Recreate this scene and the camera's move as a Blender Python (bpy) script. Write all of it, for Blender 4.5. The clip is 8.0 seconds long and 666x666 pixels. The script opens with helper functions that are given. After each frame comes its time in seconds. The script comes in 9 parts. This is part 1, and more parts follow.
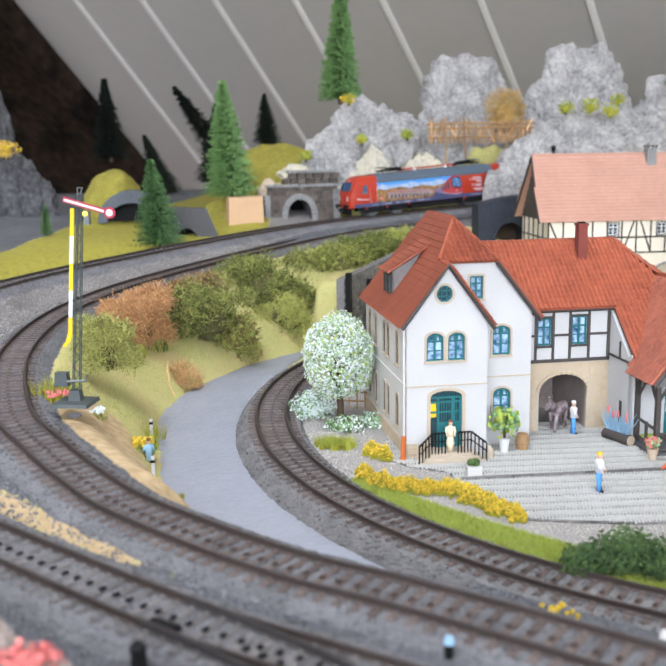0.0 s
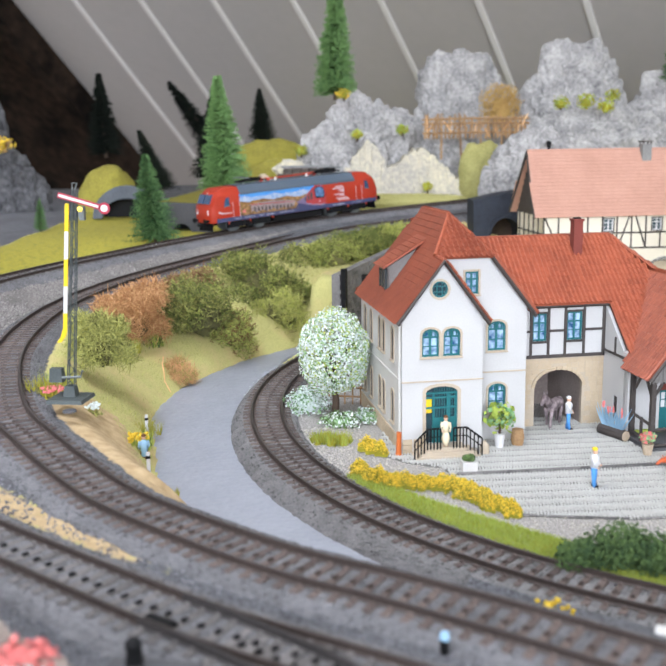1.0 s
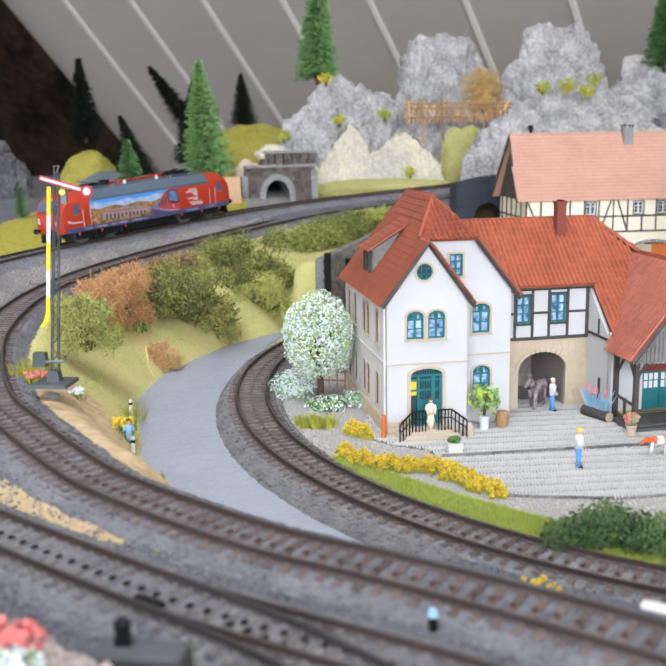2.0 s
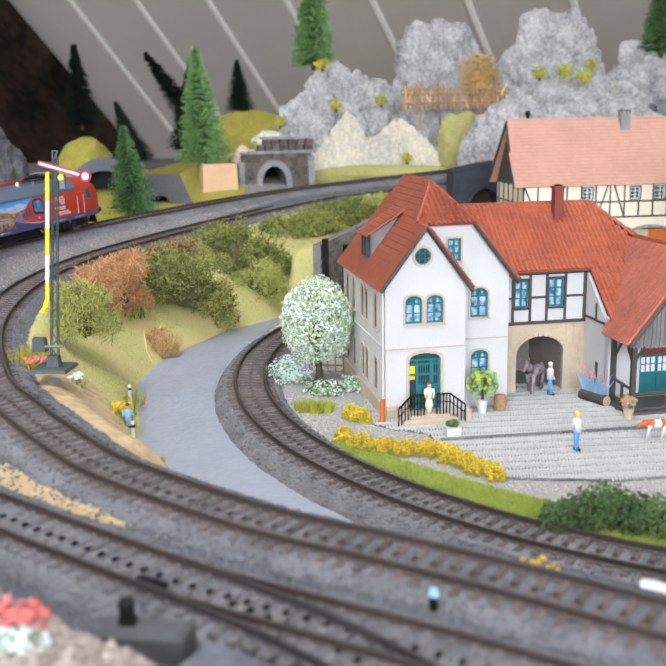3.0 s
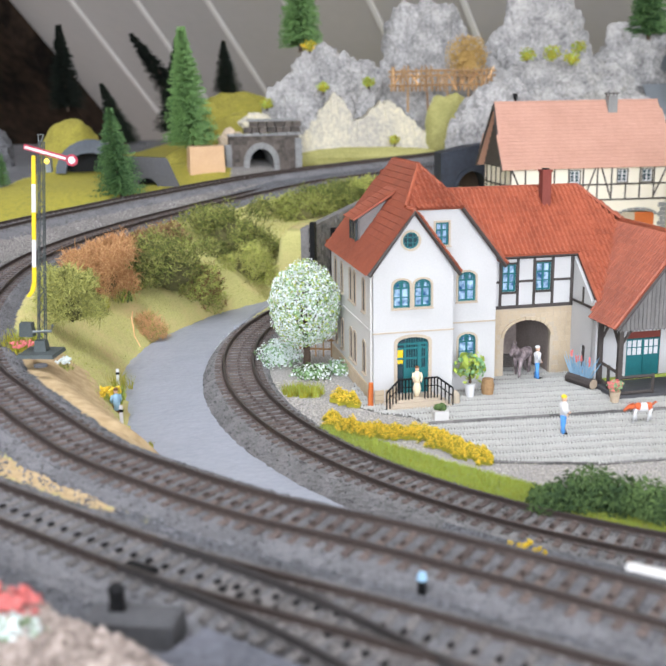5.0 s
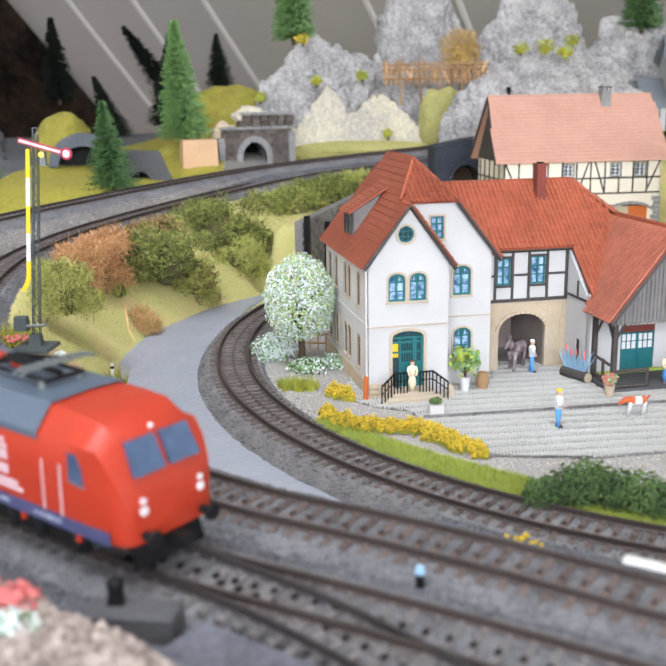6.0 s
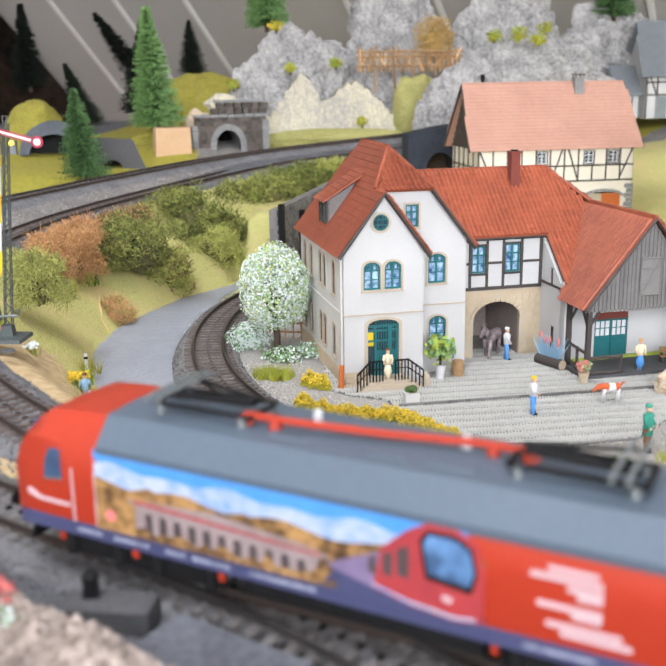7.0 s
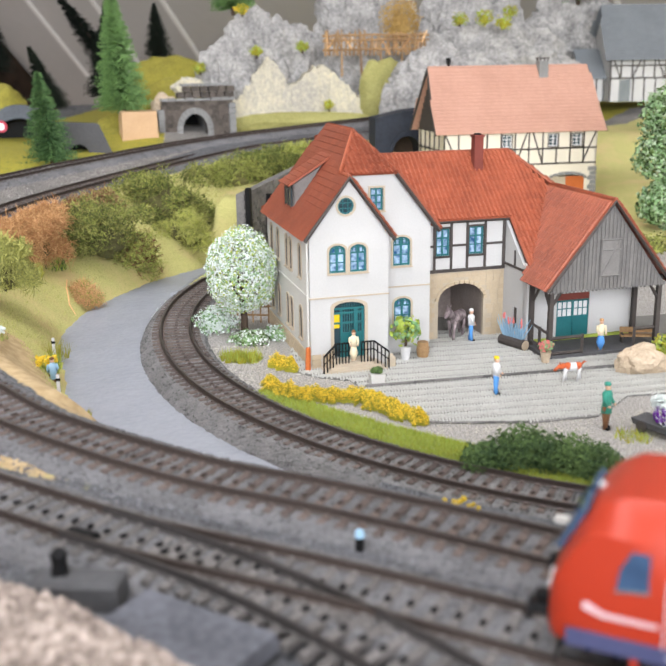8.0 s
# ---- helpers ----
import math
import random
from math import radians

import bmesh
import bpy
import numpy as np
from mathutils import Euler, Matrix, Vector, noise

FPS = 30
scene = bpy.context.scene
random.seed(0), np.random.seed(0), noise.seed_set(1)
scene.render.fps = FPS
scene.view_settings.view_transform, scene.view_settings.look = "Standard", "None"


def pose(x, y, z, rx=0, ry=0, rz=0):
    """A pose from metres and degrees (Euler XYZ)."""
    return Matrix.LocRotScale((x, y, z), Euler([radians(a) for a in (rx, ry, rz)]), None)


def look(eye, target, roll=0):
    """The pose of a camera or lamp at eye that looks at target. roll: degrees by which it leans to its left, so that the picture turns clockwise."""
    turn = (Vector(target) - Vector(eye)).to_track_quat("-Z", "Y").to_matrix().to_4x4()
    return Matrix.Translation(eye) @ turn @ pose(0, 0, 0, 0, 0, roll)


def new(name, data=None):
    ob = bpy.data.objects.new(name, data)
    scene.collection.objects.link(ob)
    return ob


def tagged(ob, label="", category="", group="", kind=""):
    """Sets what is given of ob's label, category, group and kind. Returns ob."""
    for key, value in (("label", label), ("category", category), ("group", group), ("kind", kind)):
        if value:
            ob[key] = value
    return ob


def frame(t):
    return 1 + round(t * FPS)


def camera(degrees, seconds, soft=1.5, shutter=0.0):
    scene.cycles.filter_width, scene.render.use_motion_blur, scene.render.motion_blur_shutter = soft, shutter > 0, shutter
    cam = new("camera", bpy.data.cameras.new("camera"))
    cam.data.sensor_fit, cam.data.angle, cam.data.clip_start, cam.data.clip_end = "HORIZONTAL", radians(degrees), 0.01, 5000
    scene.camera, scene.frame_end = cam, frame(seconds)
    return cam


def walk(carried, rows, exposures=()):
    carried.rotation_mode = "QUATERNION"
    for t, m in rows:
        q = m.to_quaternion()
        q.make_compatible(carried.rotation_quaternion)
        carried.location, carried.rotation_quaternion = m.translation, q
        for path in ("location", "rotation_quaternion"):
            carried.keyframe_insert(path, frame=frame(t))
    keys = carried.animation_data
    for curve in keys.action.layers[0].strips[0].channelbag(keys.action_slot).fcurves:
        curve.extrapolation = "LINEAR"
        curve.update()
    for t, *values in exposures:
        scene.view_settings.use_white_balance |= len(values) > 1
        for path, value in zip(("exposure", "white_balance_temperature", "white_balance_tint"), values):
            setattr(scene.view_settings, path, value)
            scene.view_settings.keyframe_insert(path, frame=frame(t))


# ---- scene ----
cam = camera(37.65, 8.0, soft=1.9)
walk(cam, [
    (0.0, pose(0.00000, 0.00000, 0.15050, 79.055, 0.844, -0.163)),
    (0.5, pose(-0.00030, -0.00062, 0.15030, 78.797, 0.876, -0.160)),
    (1.0, pose(-0.00000, 0.00035, 0.15051, 78.788, 0.823, -0.435)),
    (1.5, pose(-0.00009, 0.00081, 0.15009, 78.524, 0.833, -1.071)),
    (2.0, pose(-0.00131, 0.00037, 0.14839, 78.030, 0.909, -1.526)),
    (3.5, pose(-0.00267, -0.00150, 0.14729, 77.073, 0.995, -1.793)),
    (4.0, pose(-0.00245, -0.00039, 0.14752, 76.862, 1.005, -1.796)),
    (4.5, pose(-0.00247, -0.00064, 0.14853, 76.514, 1.002, -2.057)),
    (5.0, pose(-0.00297, -0.00136, 0.14854, 76.219, 0.916, -2.526)),
    (6.5, pose(-0.00475, -0.00074, 0.14865, 75.574, 0.835, -3.500)),
    (7.0, pose(-0.00437, -0.00010, 0.14869, 75.128, 0.811, -4.472)),
    (7.5, pose(-0.00279, -0.00284, 0.14871, 74.596, 0.799, -5.411)),
    (8.0, pose(-0.00282, -0.00578, 0.14933, 74.166, 0.789, -6.258)),
], exposures=[(0.0, -0.12, 6380, 10), (1.5, -0.12, 6430, 10), (5.0, -0.12, 6520, 10), (6.5, -0.12, 6620, 10), (8.0, -0.12, 6900, 10)])
cam.data.dof.use_dof, cam.data.dof.focus_distance, cam.data.dof.aperture_fstop = True, 0.54, 19.0

# ---- light: soft indoor light from an assumed window behind and an added lamp overhead ----
world = bpy.data.worlds.new("room_light")
world.use_nodes = True
scene.world = world
sky = world.node_tree.nodes.new("ShaderNodeTexSky")
sky.sky_type, sky.sun_disc = "NISHITA", False
sky.sun_elevation, sky.sun_rotation = radians(40), radians(150)
bg = world.node_tree.nodes["Background"]
bg.inputs["Strength"].default_value = 0.1
world.node_tree.links.new(sky.outputs[0], bg.inputs[0])


def area_lamp(name, eye, target, w, h, power, colour):
    d = bpy.data.lights.new(name, "AREA")
    d.shape, d.size, d.size_y, d.energy, d.color = "RECTANGLE", w, h, power, colour
    ob = new(name, d)
    ob.matrix_world = look(eye, target)
    return ob


area_lamp("window_light", (-0.05, -2.98, 1.05), (0.05, 0.7, 0.0), 3.4, 1.6, 240.0, (0.855, 0.895, 0.995))
area_lamp("added_overhead_light", (0.05, 0.30, 2.41), (0.05, 0.7, 0.0), 2.4, 1.6, 262.0, (0.855, 0.895, 0.995))
scene.view_settings.exposure = -0.12

# ---- small mesh builder ----
class MB:
    def __init__(self):
        self.v, self.f, self.m = [], [], []

    def add(self, vs, fs, mi=0, M=None):
        o = len(self.v)
        if M is not None:
            vs = [tuple(M @ Vector(p)) for p in vs]
        self.v.extend(tuple(p) for p in vs)
        for q in fs:
            self.f.append(tuple(i + o for i in q))
            self.m.append(mi)
        return self

    def box(self, x0, x1, y0, y1, z0, z1, mi=0, M=None, t=0.0):
        """A box; t draws the top in on all sides."""
        return self.add([(x0, y0, z0), (x1, y0, z0), (x1, y1, z0), (x0, y1, z0),
                         (x0 + t, y0 + t, z1), (x1 - t, y0 + t, z1), (x1 - t, y1 - t, z1), (x0 + t, y1 - t, z1)],
                        [(3, 2, 1, 0), (4, 5, 6, 7), (0, 1, 5, 4), (1, 2, 6, 5), (2, 3, 7, 6), (3, 0, 4, 7)], mi, M)

    def slab(self, poly, push, mi=0, M=None):
        """A flat polygon of 3D points, thickened by the vector push."""
        n = len(poly)
        top = [tuple(Vector(p) + Vector(push)) for p in poly]
        return self.add(list(poly) + top, [tuple(range(n))[::-1], tuple(range(n, 2 * n))] +
                        [(i, (i + 1) % n, n + (i + 1) % n, n + i) for i in range(n)], mi, M)

    def tube(self, pts, r, n=6, mi=0, M=None, cap=True):
        pts = [Vector(p) for p in pts]
        rs = r if isinstance(r, (list, tuple)) else [r] * len(pts)
        vs, fs = [], []
        for i, p in enumerate(pts):
            t = (pts[min(i + 1, len(pts) - 1)] - pts[max(i - 1, 0)])
            if t.length < 1e-12:
                t = Vector((0, 0, 1))
            t.normalize()
            a = t.cross(Vector((0, 0, 1)) if abs(t.z) < 0.9 else Vector((1, 0, 0))).normalized()
            b = t.cross(a)
            for k in range(n):
                u = 2 * math.pi * k / n
                vs.append(p + (a * math.cos(u) + b * math.sin(u)) * rs[i])
        for i in range(len(pts) - 1):
            for k in range(n):
                fs.append((i * n + k, i * n + (k + 1) % n, (i + 1) * n + (k + 1) % n, (i + 1) * n + k))
        if cap:
            fs.append(tuple(range(n))[::-1])
            fs.append(tuple((len(pts) - 1) * n + k for k in range(n)))
        return self.add(vs, fs, mi, M)

    def ball(self, c, r, mi=0, seg=8, ring=6, M=None, rough=0.0):
        rx, ry, rz = r if isinstance(r, (list, tuple)) else (r, r, r)
        vs, fs = [], []
        for i in range(ring + 1):
            a = math.pi * i / ring
            for k in range(seg):
                u = 2 * math.pi * k / seg
                j = 1 + rough * random.uniform(-1, 1)
                vs.append((c[0] + rx * j * math.sin(a) * math.cos(u), c[1] + ry * j * math.sin(a) * math.sin(u), c[2] + rz * j * math.cos(a)))
        for i in range(ring):
            for k in range(seg):
                fs.append((i * seg + k, (i + 1) * seg + k, (i + 1) * seg + (k + 1) % seg, i * seg + (k + 1) % seg))
        return self.add(vs, fs, mi, M)

    def mesh(self, name, mats, smooth=False):
        me = bpy.data.meshes.new(name)
        me.from_pydata(self.v, [], self.f)
        for m in mats:
            me.materials.append(m)
        if len(mats) > 1:
            me.polygons.foreach_set("material_index", self.m)
        if smooth:
            me.polygons.foreach_set("use_smooth", [True] * len(self.f))
        me.validate()
        return me


def part(name, mb, mats, parent=None, label="", smooth=False, at=None):
    """Links a built mesh as one object, under parent if given."""
    mats = mats if isinstance(mats, (list, tuple)) else [mats]
    me = mb.mesh(name, mats, smooth) if isinstance(mb, MB) else mb
    ob = new(name, me)
    if parent is not None:
        ob.parent = parent
    if at is not None:
        ob.matrix_basis = at
    if label:
        tagged(ob, label)
    return ob


def thing(name, m, label, category, group="", kind=""):
    ob = new(name)
    ob.empty_display_size = 0.01
    ob.matrix_basis = m
    return tagged(ob, label, category, group, kind)


# ---- materials ----
def mat(name, c1, c2=None, rough=0.7, grain=900.0, stain=60.0, bump=0.3, metal=0.0, spread=0.5, ripple=None, island=0.0, spec=0.4):
    """Base colour varied by fine grain and by larger stains; sizes are per metre."""
    m = bpy.data.materials.new(name)
    m.use_nodes = True
    nt = m.node_tree
    p = nt.nodes["Principled BSDF"]
    c2 = c2 or tuple(x * 0.7 for x in c1)
    tc = nt.nodes.new("ShaderNodeTexCoord")
    n1, n2 = nt.nodes.new("ShaderNodeTexNoise"), nt.nodes.new("ShaderNodeTexNoise")
    n1.inputs["Scale"].default_value, n1.inputs["Detail"].default_value = grain, 3.0
    n2.inputs["Scale"].default_value, n2.inputs["Detail"].default_value = stain, 4.0
    for n in (n1, n2):
        nt.links.new(tc.outputs["Object"], n.inputs["Vector"])
    ad = nt.nodes.new("ShaderNodeMath")
    ad.operation = "ADD"
    nt.links.new(n1.outputs["Fac"], ad.inputs[0])
    nt.links.new(n2.outputs["Fac"], ad.inputs[1])
    src = ad.outputs[0]
    if island:
        geo = nt.nodes.new("ShaderNodeNewGeometry")
        oi = nt.nodes.new("ShaderNodeObjectInfo")
        k = nt.nodes.new("ShaderNodeMath")
        k.operation = "ADD"
        nt.links.new(geo.outputs["Random Per Island"], k.inputs[0])
        nt.links.new(oi.outputs["Random"], k.inputs[1])
        s = nt.nodes.new("ShaderNodeMath")
        s.operation = "MULTIPLY_ADD"
        nt.links.new(k.outputs[0], s.inputs[0])
        s.inputs[1].default_value = island
        nt.links.new(src, s.inputs[2])
        o = nt.nodes.new("ShaderNodeMath")
        o.operation = "SUBTRACT"
        nt.links.new(s.outputs[0], o.inputs[0])
        o.inputs[1].default_value = island
        src = o.outputs[0]
    mr = nt.nodes.new("ShaderNodeMapRange")
    mr.inputs["From Min"].default_value, mr.inputs["From Max"].default_value = 1 - spread, 1 + spread
    nt.links.new(src, mr.inputs["Value"])
    mx = nt.nodes.new("ShaderNodeMix")
    mx.data_type = "RGBA"
    mx.inputs["A"].default_value, mx.inputs["B"].default_value = (*c2, 1), (*c1, 1)
    nt.links.new(mr.outputs["Result"], mx.inputs["Factor"])
    nt.links.new(mx.outputs["Result"], p.inputs["Base Color"])
    p.inputs["Roughness"].default_value, p.inputs["Metallic"].default_value = rough, metal
    p.inputs["Specular IOR Level"].default_value = spec
    if bump:
        b = nt.nodes.new("ShaderNodeBump")
        b.inputs["Strength"].default_value, b.inputs["Distance"].default_value = bump, 0.0006
        nt.links.new(n1.outputs["Fac"], b.inputs["Height"])
        nt.links.new(b.outputs["Normal"], p.inputs["Normal"])
    return m


M_WHITE = mat("white_render", (0.525, 0.523, 0.515), (0.45, 0.448, 0.437), 0.8, 1500, 40, 0.15, spread=0.35)
# the inn's shaded side as a colour of its own; also small grey parts
M_SHADE_WALL = mat("shaded_side_grey", (0.62, 0.61, 0.58), (0.48, 0.47, 0.44), 0.85, 1500, 60, 0.2)
M_SAND = mat("sandstone_trim", (0.50, 0.425, 0.325), (0.38, 0.32, 0.24), 0.85, 1300, 120, 0.3)
M_BLOCK = mat("sandstone_blocks", (0.50, 0.405, 0.285), (0.41, 0.33, 0.225), 0.85, 1200, 150, 0.4, island=0.3)
M_TILE = mat("red_roof_tile", (0.375, 0.100, 0.050), (0.20, 0.048, 0.024), 0.5, 1100, 45, 0.25, spread=0.4, island=0.4)
M_TILE_SIDE = mat("red_roof_shingle", (0.34, 0.090, 0.046), (0.22, 0.056, 0.03), 0.5, 1100, 50, 0.25, spread=0.4, island=0.35)
M_PINKTILE = mat("pale_roof_tile", (0.53, 0.30, 0.225), (0.42, 0.225, 0.165), 0.75, 900, 30, 0.3, spread=0.4, island=0.2)
M_SLATE = mat("grey_slate", (0.20, 0.22, 0.235), (0.14, 0.155, 0.17), 0.6, 700, 30, 0.3, island=0.2)
M_TIMBER = mat("dark_timber", (0.075, 0.062, 0.055), (0.035, 0.03, 0.028), 0.7, 1200, 200, 0.4)
M_GREYWOOD = mat("weathered_grey_boards", (0.21, 0.20, 0.19), (0.12, 0.115, 0.11), 0.85, 1400, 200, 0.5, island=0.4)
M_TEAL = mat("teal_paint", (0.012, 0.15, 0.16), (0.01, 0.10, 0.11), 0.45, 1200, 100, 0.1)
M_BRICKRED = mat("dark_red_chimney", (0.22, 0.05, 0.035), (0.15, 0.035, 0.025), 0.75, 1200, 150, 0.4)
M_CREAM = mat("cream_infill", (0.74, 0.69, 0.58), (0.64, 0.585, 0.48), 0.8, 1200, 60, 0.2)
M_ORANGE = mat("orange_door", (0.55, 0.14, 0.03), (0.42, 0.10, 0.02), 0.6, 800, 100, 0.2)
M_NAVYROCK = mat("navy_painted_plaster", (0.035, 0.043, 0.062), (0.012, 0.015, 0.022), 0.8, 300, 60, 0.6)
M_PASSAGE = mat("brown_passage_plaster", (0.36, 0.30, 0.27), (0.22, 0.18, 0.165), 0.9, 700, 70, 0.3)
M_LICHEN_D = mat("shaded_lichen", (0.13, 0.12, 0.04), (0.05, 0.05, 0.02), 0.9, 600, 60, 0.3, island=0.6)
M_RUBBLE = mat("grey_rubble", (0.23, 0.22, 0.21), (0.07, 0.068, 0.066), 0.9, 700, 90, 0.8, island=0.6)
M_GRIT = mat("grey_grit", (0.42, 0.395, 0.37), (0.08, 0.075, 0.072), 0.95, 900, 60, 0.6, island=0.7)
M_STONEGREY = mat("grey_stone", (0.28, 0.28, 0.27), (0.16, 0.16, 0.16), 0.9, 700, 90, 0.6, island=0.35)
M_PORTAL = mat("portal_stone", (0.15, 0.125, 0.105), (0.035, 0.03, 0.027), 0.9, 500, 90, 0.8, island=0.6)
M_ROCK = mat("plaster_rock", (0.49, 0.475, 0.455), (0.13, 0.13, 0.132), 0.9, 300, 50, 0.8, spread=0.36)
# grey rock darkened in its colour to stand for the recess's shade
M_SHADEROCK = mat("recess_shade_rock", (0.13, 0.13, 0.135), (0.02, 0.02, 0.022), 0.9, 200, 45, 1.0, spread=0.35)
M_MOUND = mat("mustard_flock", (0.34, 0.305, 0.05), (0.19, 0.165, 0.03), 0.95, 500, 30, 0.6, spread=0.3)
M_OLIVEFLOCK = mat("olive_flock", (0.40, 0.375, 0.145), (0.25, 0.24, 0.08), 0.95, 500, 30, 0.6, spread=0.3)
M_CREAMROCK = mat("cream_plaster_face", (0.64, 0.585, 0.42), (0.36, 0.34, 0.30), 0.9, 260, 28, 0.8, spread=0.28)
M_ROAD = mat("grey_road_paint", (0.345, 0.365, 0.405), (0.275, 0.292, 0.33), 0.42, 300, 35, 1.0, spread=0.45)
M_BALLAST = mat("dark_ballast", (0.245, 0.243, 0.25), (0.045, 0.044, 0.047), 0.95, 1500, 90, 1.0, spread=0.65, island=0.5)
M_BALLAST_DARK = mat("brown_black_ballast", (0.25, 0.245, 0.242), (0.03, 0.029, 0.03), 0.95, 1500, 90, 1.0, spread=0.55, island=0.6)
M_BALLAST_BLUE = mat("grey_blue_ballast", (0.26, 0.262, 0.28), (0.08, 0.082, 0.09), 0.95, 1100, 60, 1.0, spread=0.35, island=0.5)
M_SLEEPER = mat("brown_sleeper", (0.142, 0.108, 0.094), (0.058, 0.044, 0.039), 0.75, 1400, 40, 0.4, spread=0.4, island=0.5)
M_SLEEPER_DUSTY = mat("dusty_grey_sleeper", (0.185, 0.172, 0.165), (0.08, 0.073, 0.07), 0.8, 1400, 90, 0.5, island=0.6)
M_RAIL = mat("rusty_rail", (0.075, 0.056, 0.048), (0.04, 0.031, 0.028), 0.5, 900, 60, 0.2, metal=0.3)
M_SWITCHRAIL = mat("black_turnout_rail", (0.05, 0.044, 0.042), (0.022, 0.02, 0.02), 0.5, 900, 60, 0.2)
M_RAILTOP = mat("worn_rail_head", (0.12, 0.103, 0.095), (0.065, 0.056, 0.052), 0.42, 700, 30, 0.1, metal=0.5)
M_BLACK = mat("black_plastic", (0.012, 0.012, 0.013), (0.006, 0.006, 0.006), 0.65, 900, 80, 0.2, spec=0.15)
# near-black sheet colour standing for the shade deep inside tunnels and arches
M_DARKHOLE = mat("bore_shade", (0.012, 0.012, 0.013), (0.006, 0.006, 0.006), 0.95, 400, 40, 0.2)
M_COBBLE = mat("grey_cobble", (0.53, 0.53, 0.495), (0.37, 0.368, 0.34), 0.85, 1500, 40, 0.3, island=0.4)
M_JOINT = mat("cobble_joint", (0.185, 0.18, 0.165), (0.12, 0.117, 0.108), 0.95, 1200, 60, 0.6)
M_GRAVEL = mat("pale_gravel", (0.62, 0.58, 0.5), (0.34, 0.31, 0.265), 0.95, 900, 60, 0.8, spread=0.4, island=0.5)
M_SPRUCE = mat("spruce_needles", (0.195, 0.345, 0.115), (0.025, 0.075, 0.025), 0.7, 700, 60, 0.2, island=0.8)
# near-black copy of the needles, with the recess's shade in the colour
M_SPRUCE_SHADE = mat("shaded_spruce_needles", (0.02, 0.026, 0.018), (0.006, 0.008, 0.007), 0.85, 700, 60, 0.2, island=0.5, spec=0.1)
M_TRUNK = mat("brown_trunk", (0.09, 0.06, 0.04), (0.05, 0.035, 0.025), 0.9, 900, 120, 0.6)
M_LICHEN = mat("olive_lichen", (0.43, 0.43, 0.125), (0.085, 0.09, 0.025), 0.9, 600, 60, 0.3, island=0.9)
M_LICHEN_G = mat("green_lichen", (0.47, 0.50, 0.12), (0.11, 0.14, 0.03), 0.9, 600, 60, 0.3, island=0.9)
M_STRAW = mat("straw_fibre", (0.86, 0.54, 0.27), (0.40, 0.20, 0.08), 0.85, 600, 60, 0.2, island=0.8)
M_RUSTLEAF = mat("rust_leaf", (0.22, 0.11, 0.05), (0.13, 0.065, 0.03), 0.85, 600, 60, 0.2, island=0.6)
M_LEAF = mat("fresh_leaf", (0.34, 0.50, 0.26), (0.13, 0.27, 0.10), 0.7, 700, 60, 0.2, island=0.7)
M_BLOSSOM = mat("white_blossom", (0.76, 0.8, 0.78), (0.52, 0.62, 0.58), 0.8, 700, 60, 0.1, island=0.5)
M_YELLOW = mat("yellow_bloom", (0.95, 0.69, 0.07), (0.62, 0.42, 0.03), 0.8, 700, 60, 0.1, island=0.7)
M_YELLOWGRASS = mat("yellow_green_tuft", (0.42, 0.38, 0.03), (0.26, 0.25, 0.03), 0.85, 700, 60, 0.1, island=0.7)
M_LAWN = mat("lawn_fibre", (0.44, 0.52, 0.1), (0.28, 0.36, 0.06), 0.85, 700, 60, 0.1, island=0.7)
M_HEDGE = mat("dark_green_foam", (0.105, 0.17, 0.05), (0.025, 0.055, 0.018), 0.9, 700, 60, 0.3, island=0.8)
M_AUTUMN = mat("ochre_leaf", (0.58, 0.39, 0.13), (0.36, 0.22, 0.07), 0.85, 700, 60, 0.1, island=0.7)
M_PINKFLOWER = mat("coral_bloom", (0.78, 0.24, 0.22), (0.60, 0.15, 0.14), 0.8, 600, 60, 0.1, island=0.7)
M_TWIGWOOD = mat("brown_twig", (0.42, 0.26, 0.125), (0.19, 0.11, 0.055), 0.85, 700, 60, 0.3, island=0.6)
M_LOCORED = mat("loco_red", (0.385, 0.034, 0.013), (0.35, 0.031, 0.012), 0.42, 300, 20, 0.0)
M_LOCOGREY = mat("loco_roof_grey", (0.088, 0.116, 0.15), (0.07, 0.094, 0.124), 0.45, 500, 25, 0.05)
M_LOCOBLUE = mat("loco_skirt_blue", (0.06, 0.065, 0.14), (0.045, 0.05, 0.11), 0.45, 500, 25, 0.05)
M_GLASS = mat("loco_window", (0.05, 0.10, 0.19), (0.02, 0.04, 0.08), 0.08, 300, 90, 0.0, spec=0.6)
M_LETTER = mat("pale_lettering", (0.56, 0.42, 0.44), (0.48, 0.34, 0.36), 0.5, 400, 20, 0.0)
M_PALETEXT = mat("pale_blue_lettering", (0.36, 0.38, 0.46), (0.14, 0.15, 0.22), 0.5, 600, 200, 0.0, spread=0.25)
M_SKY = mat("mural_sky", (0.045, 0.21, 0.55), (0.08, 0.30, 0.66), 0.4, 200, 25, 0.0)
M_CLOUD = mat("mural_cloud", (0.50, 0.53, 0.58), (0.16, 0.29, 0.54), 0.4, 300, 90, 0.0, spread=0.3)
M_HILL = mat("mural_hill", (0.40, 0.225, 0.085), (0.07, 0.036, 0.017), 0.45, 450, 110, 0.0, spread=0.24)
M_VIADUCT = mat("mural_viaduct", (0.36, 0.29, 0.28), (0.19, 0.145, 0.145), 0.45, 300, 60, 0.0)
M_MURALTRAIN = mat("mural_train", (0.42, 0.05, 0.05), (0.28, 0.035, 0.045), 0.4, 300, 60, 0.0)
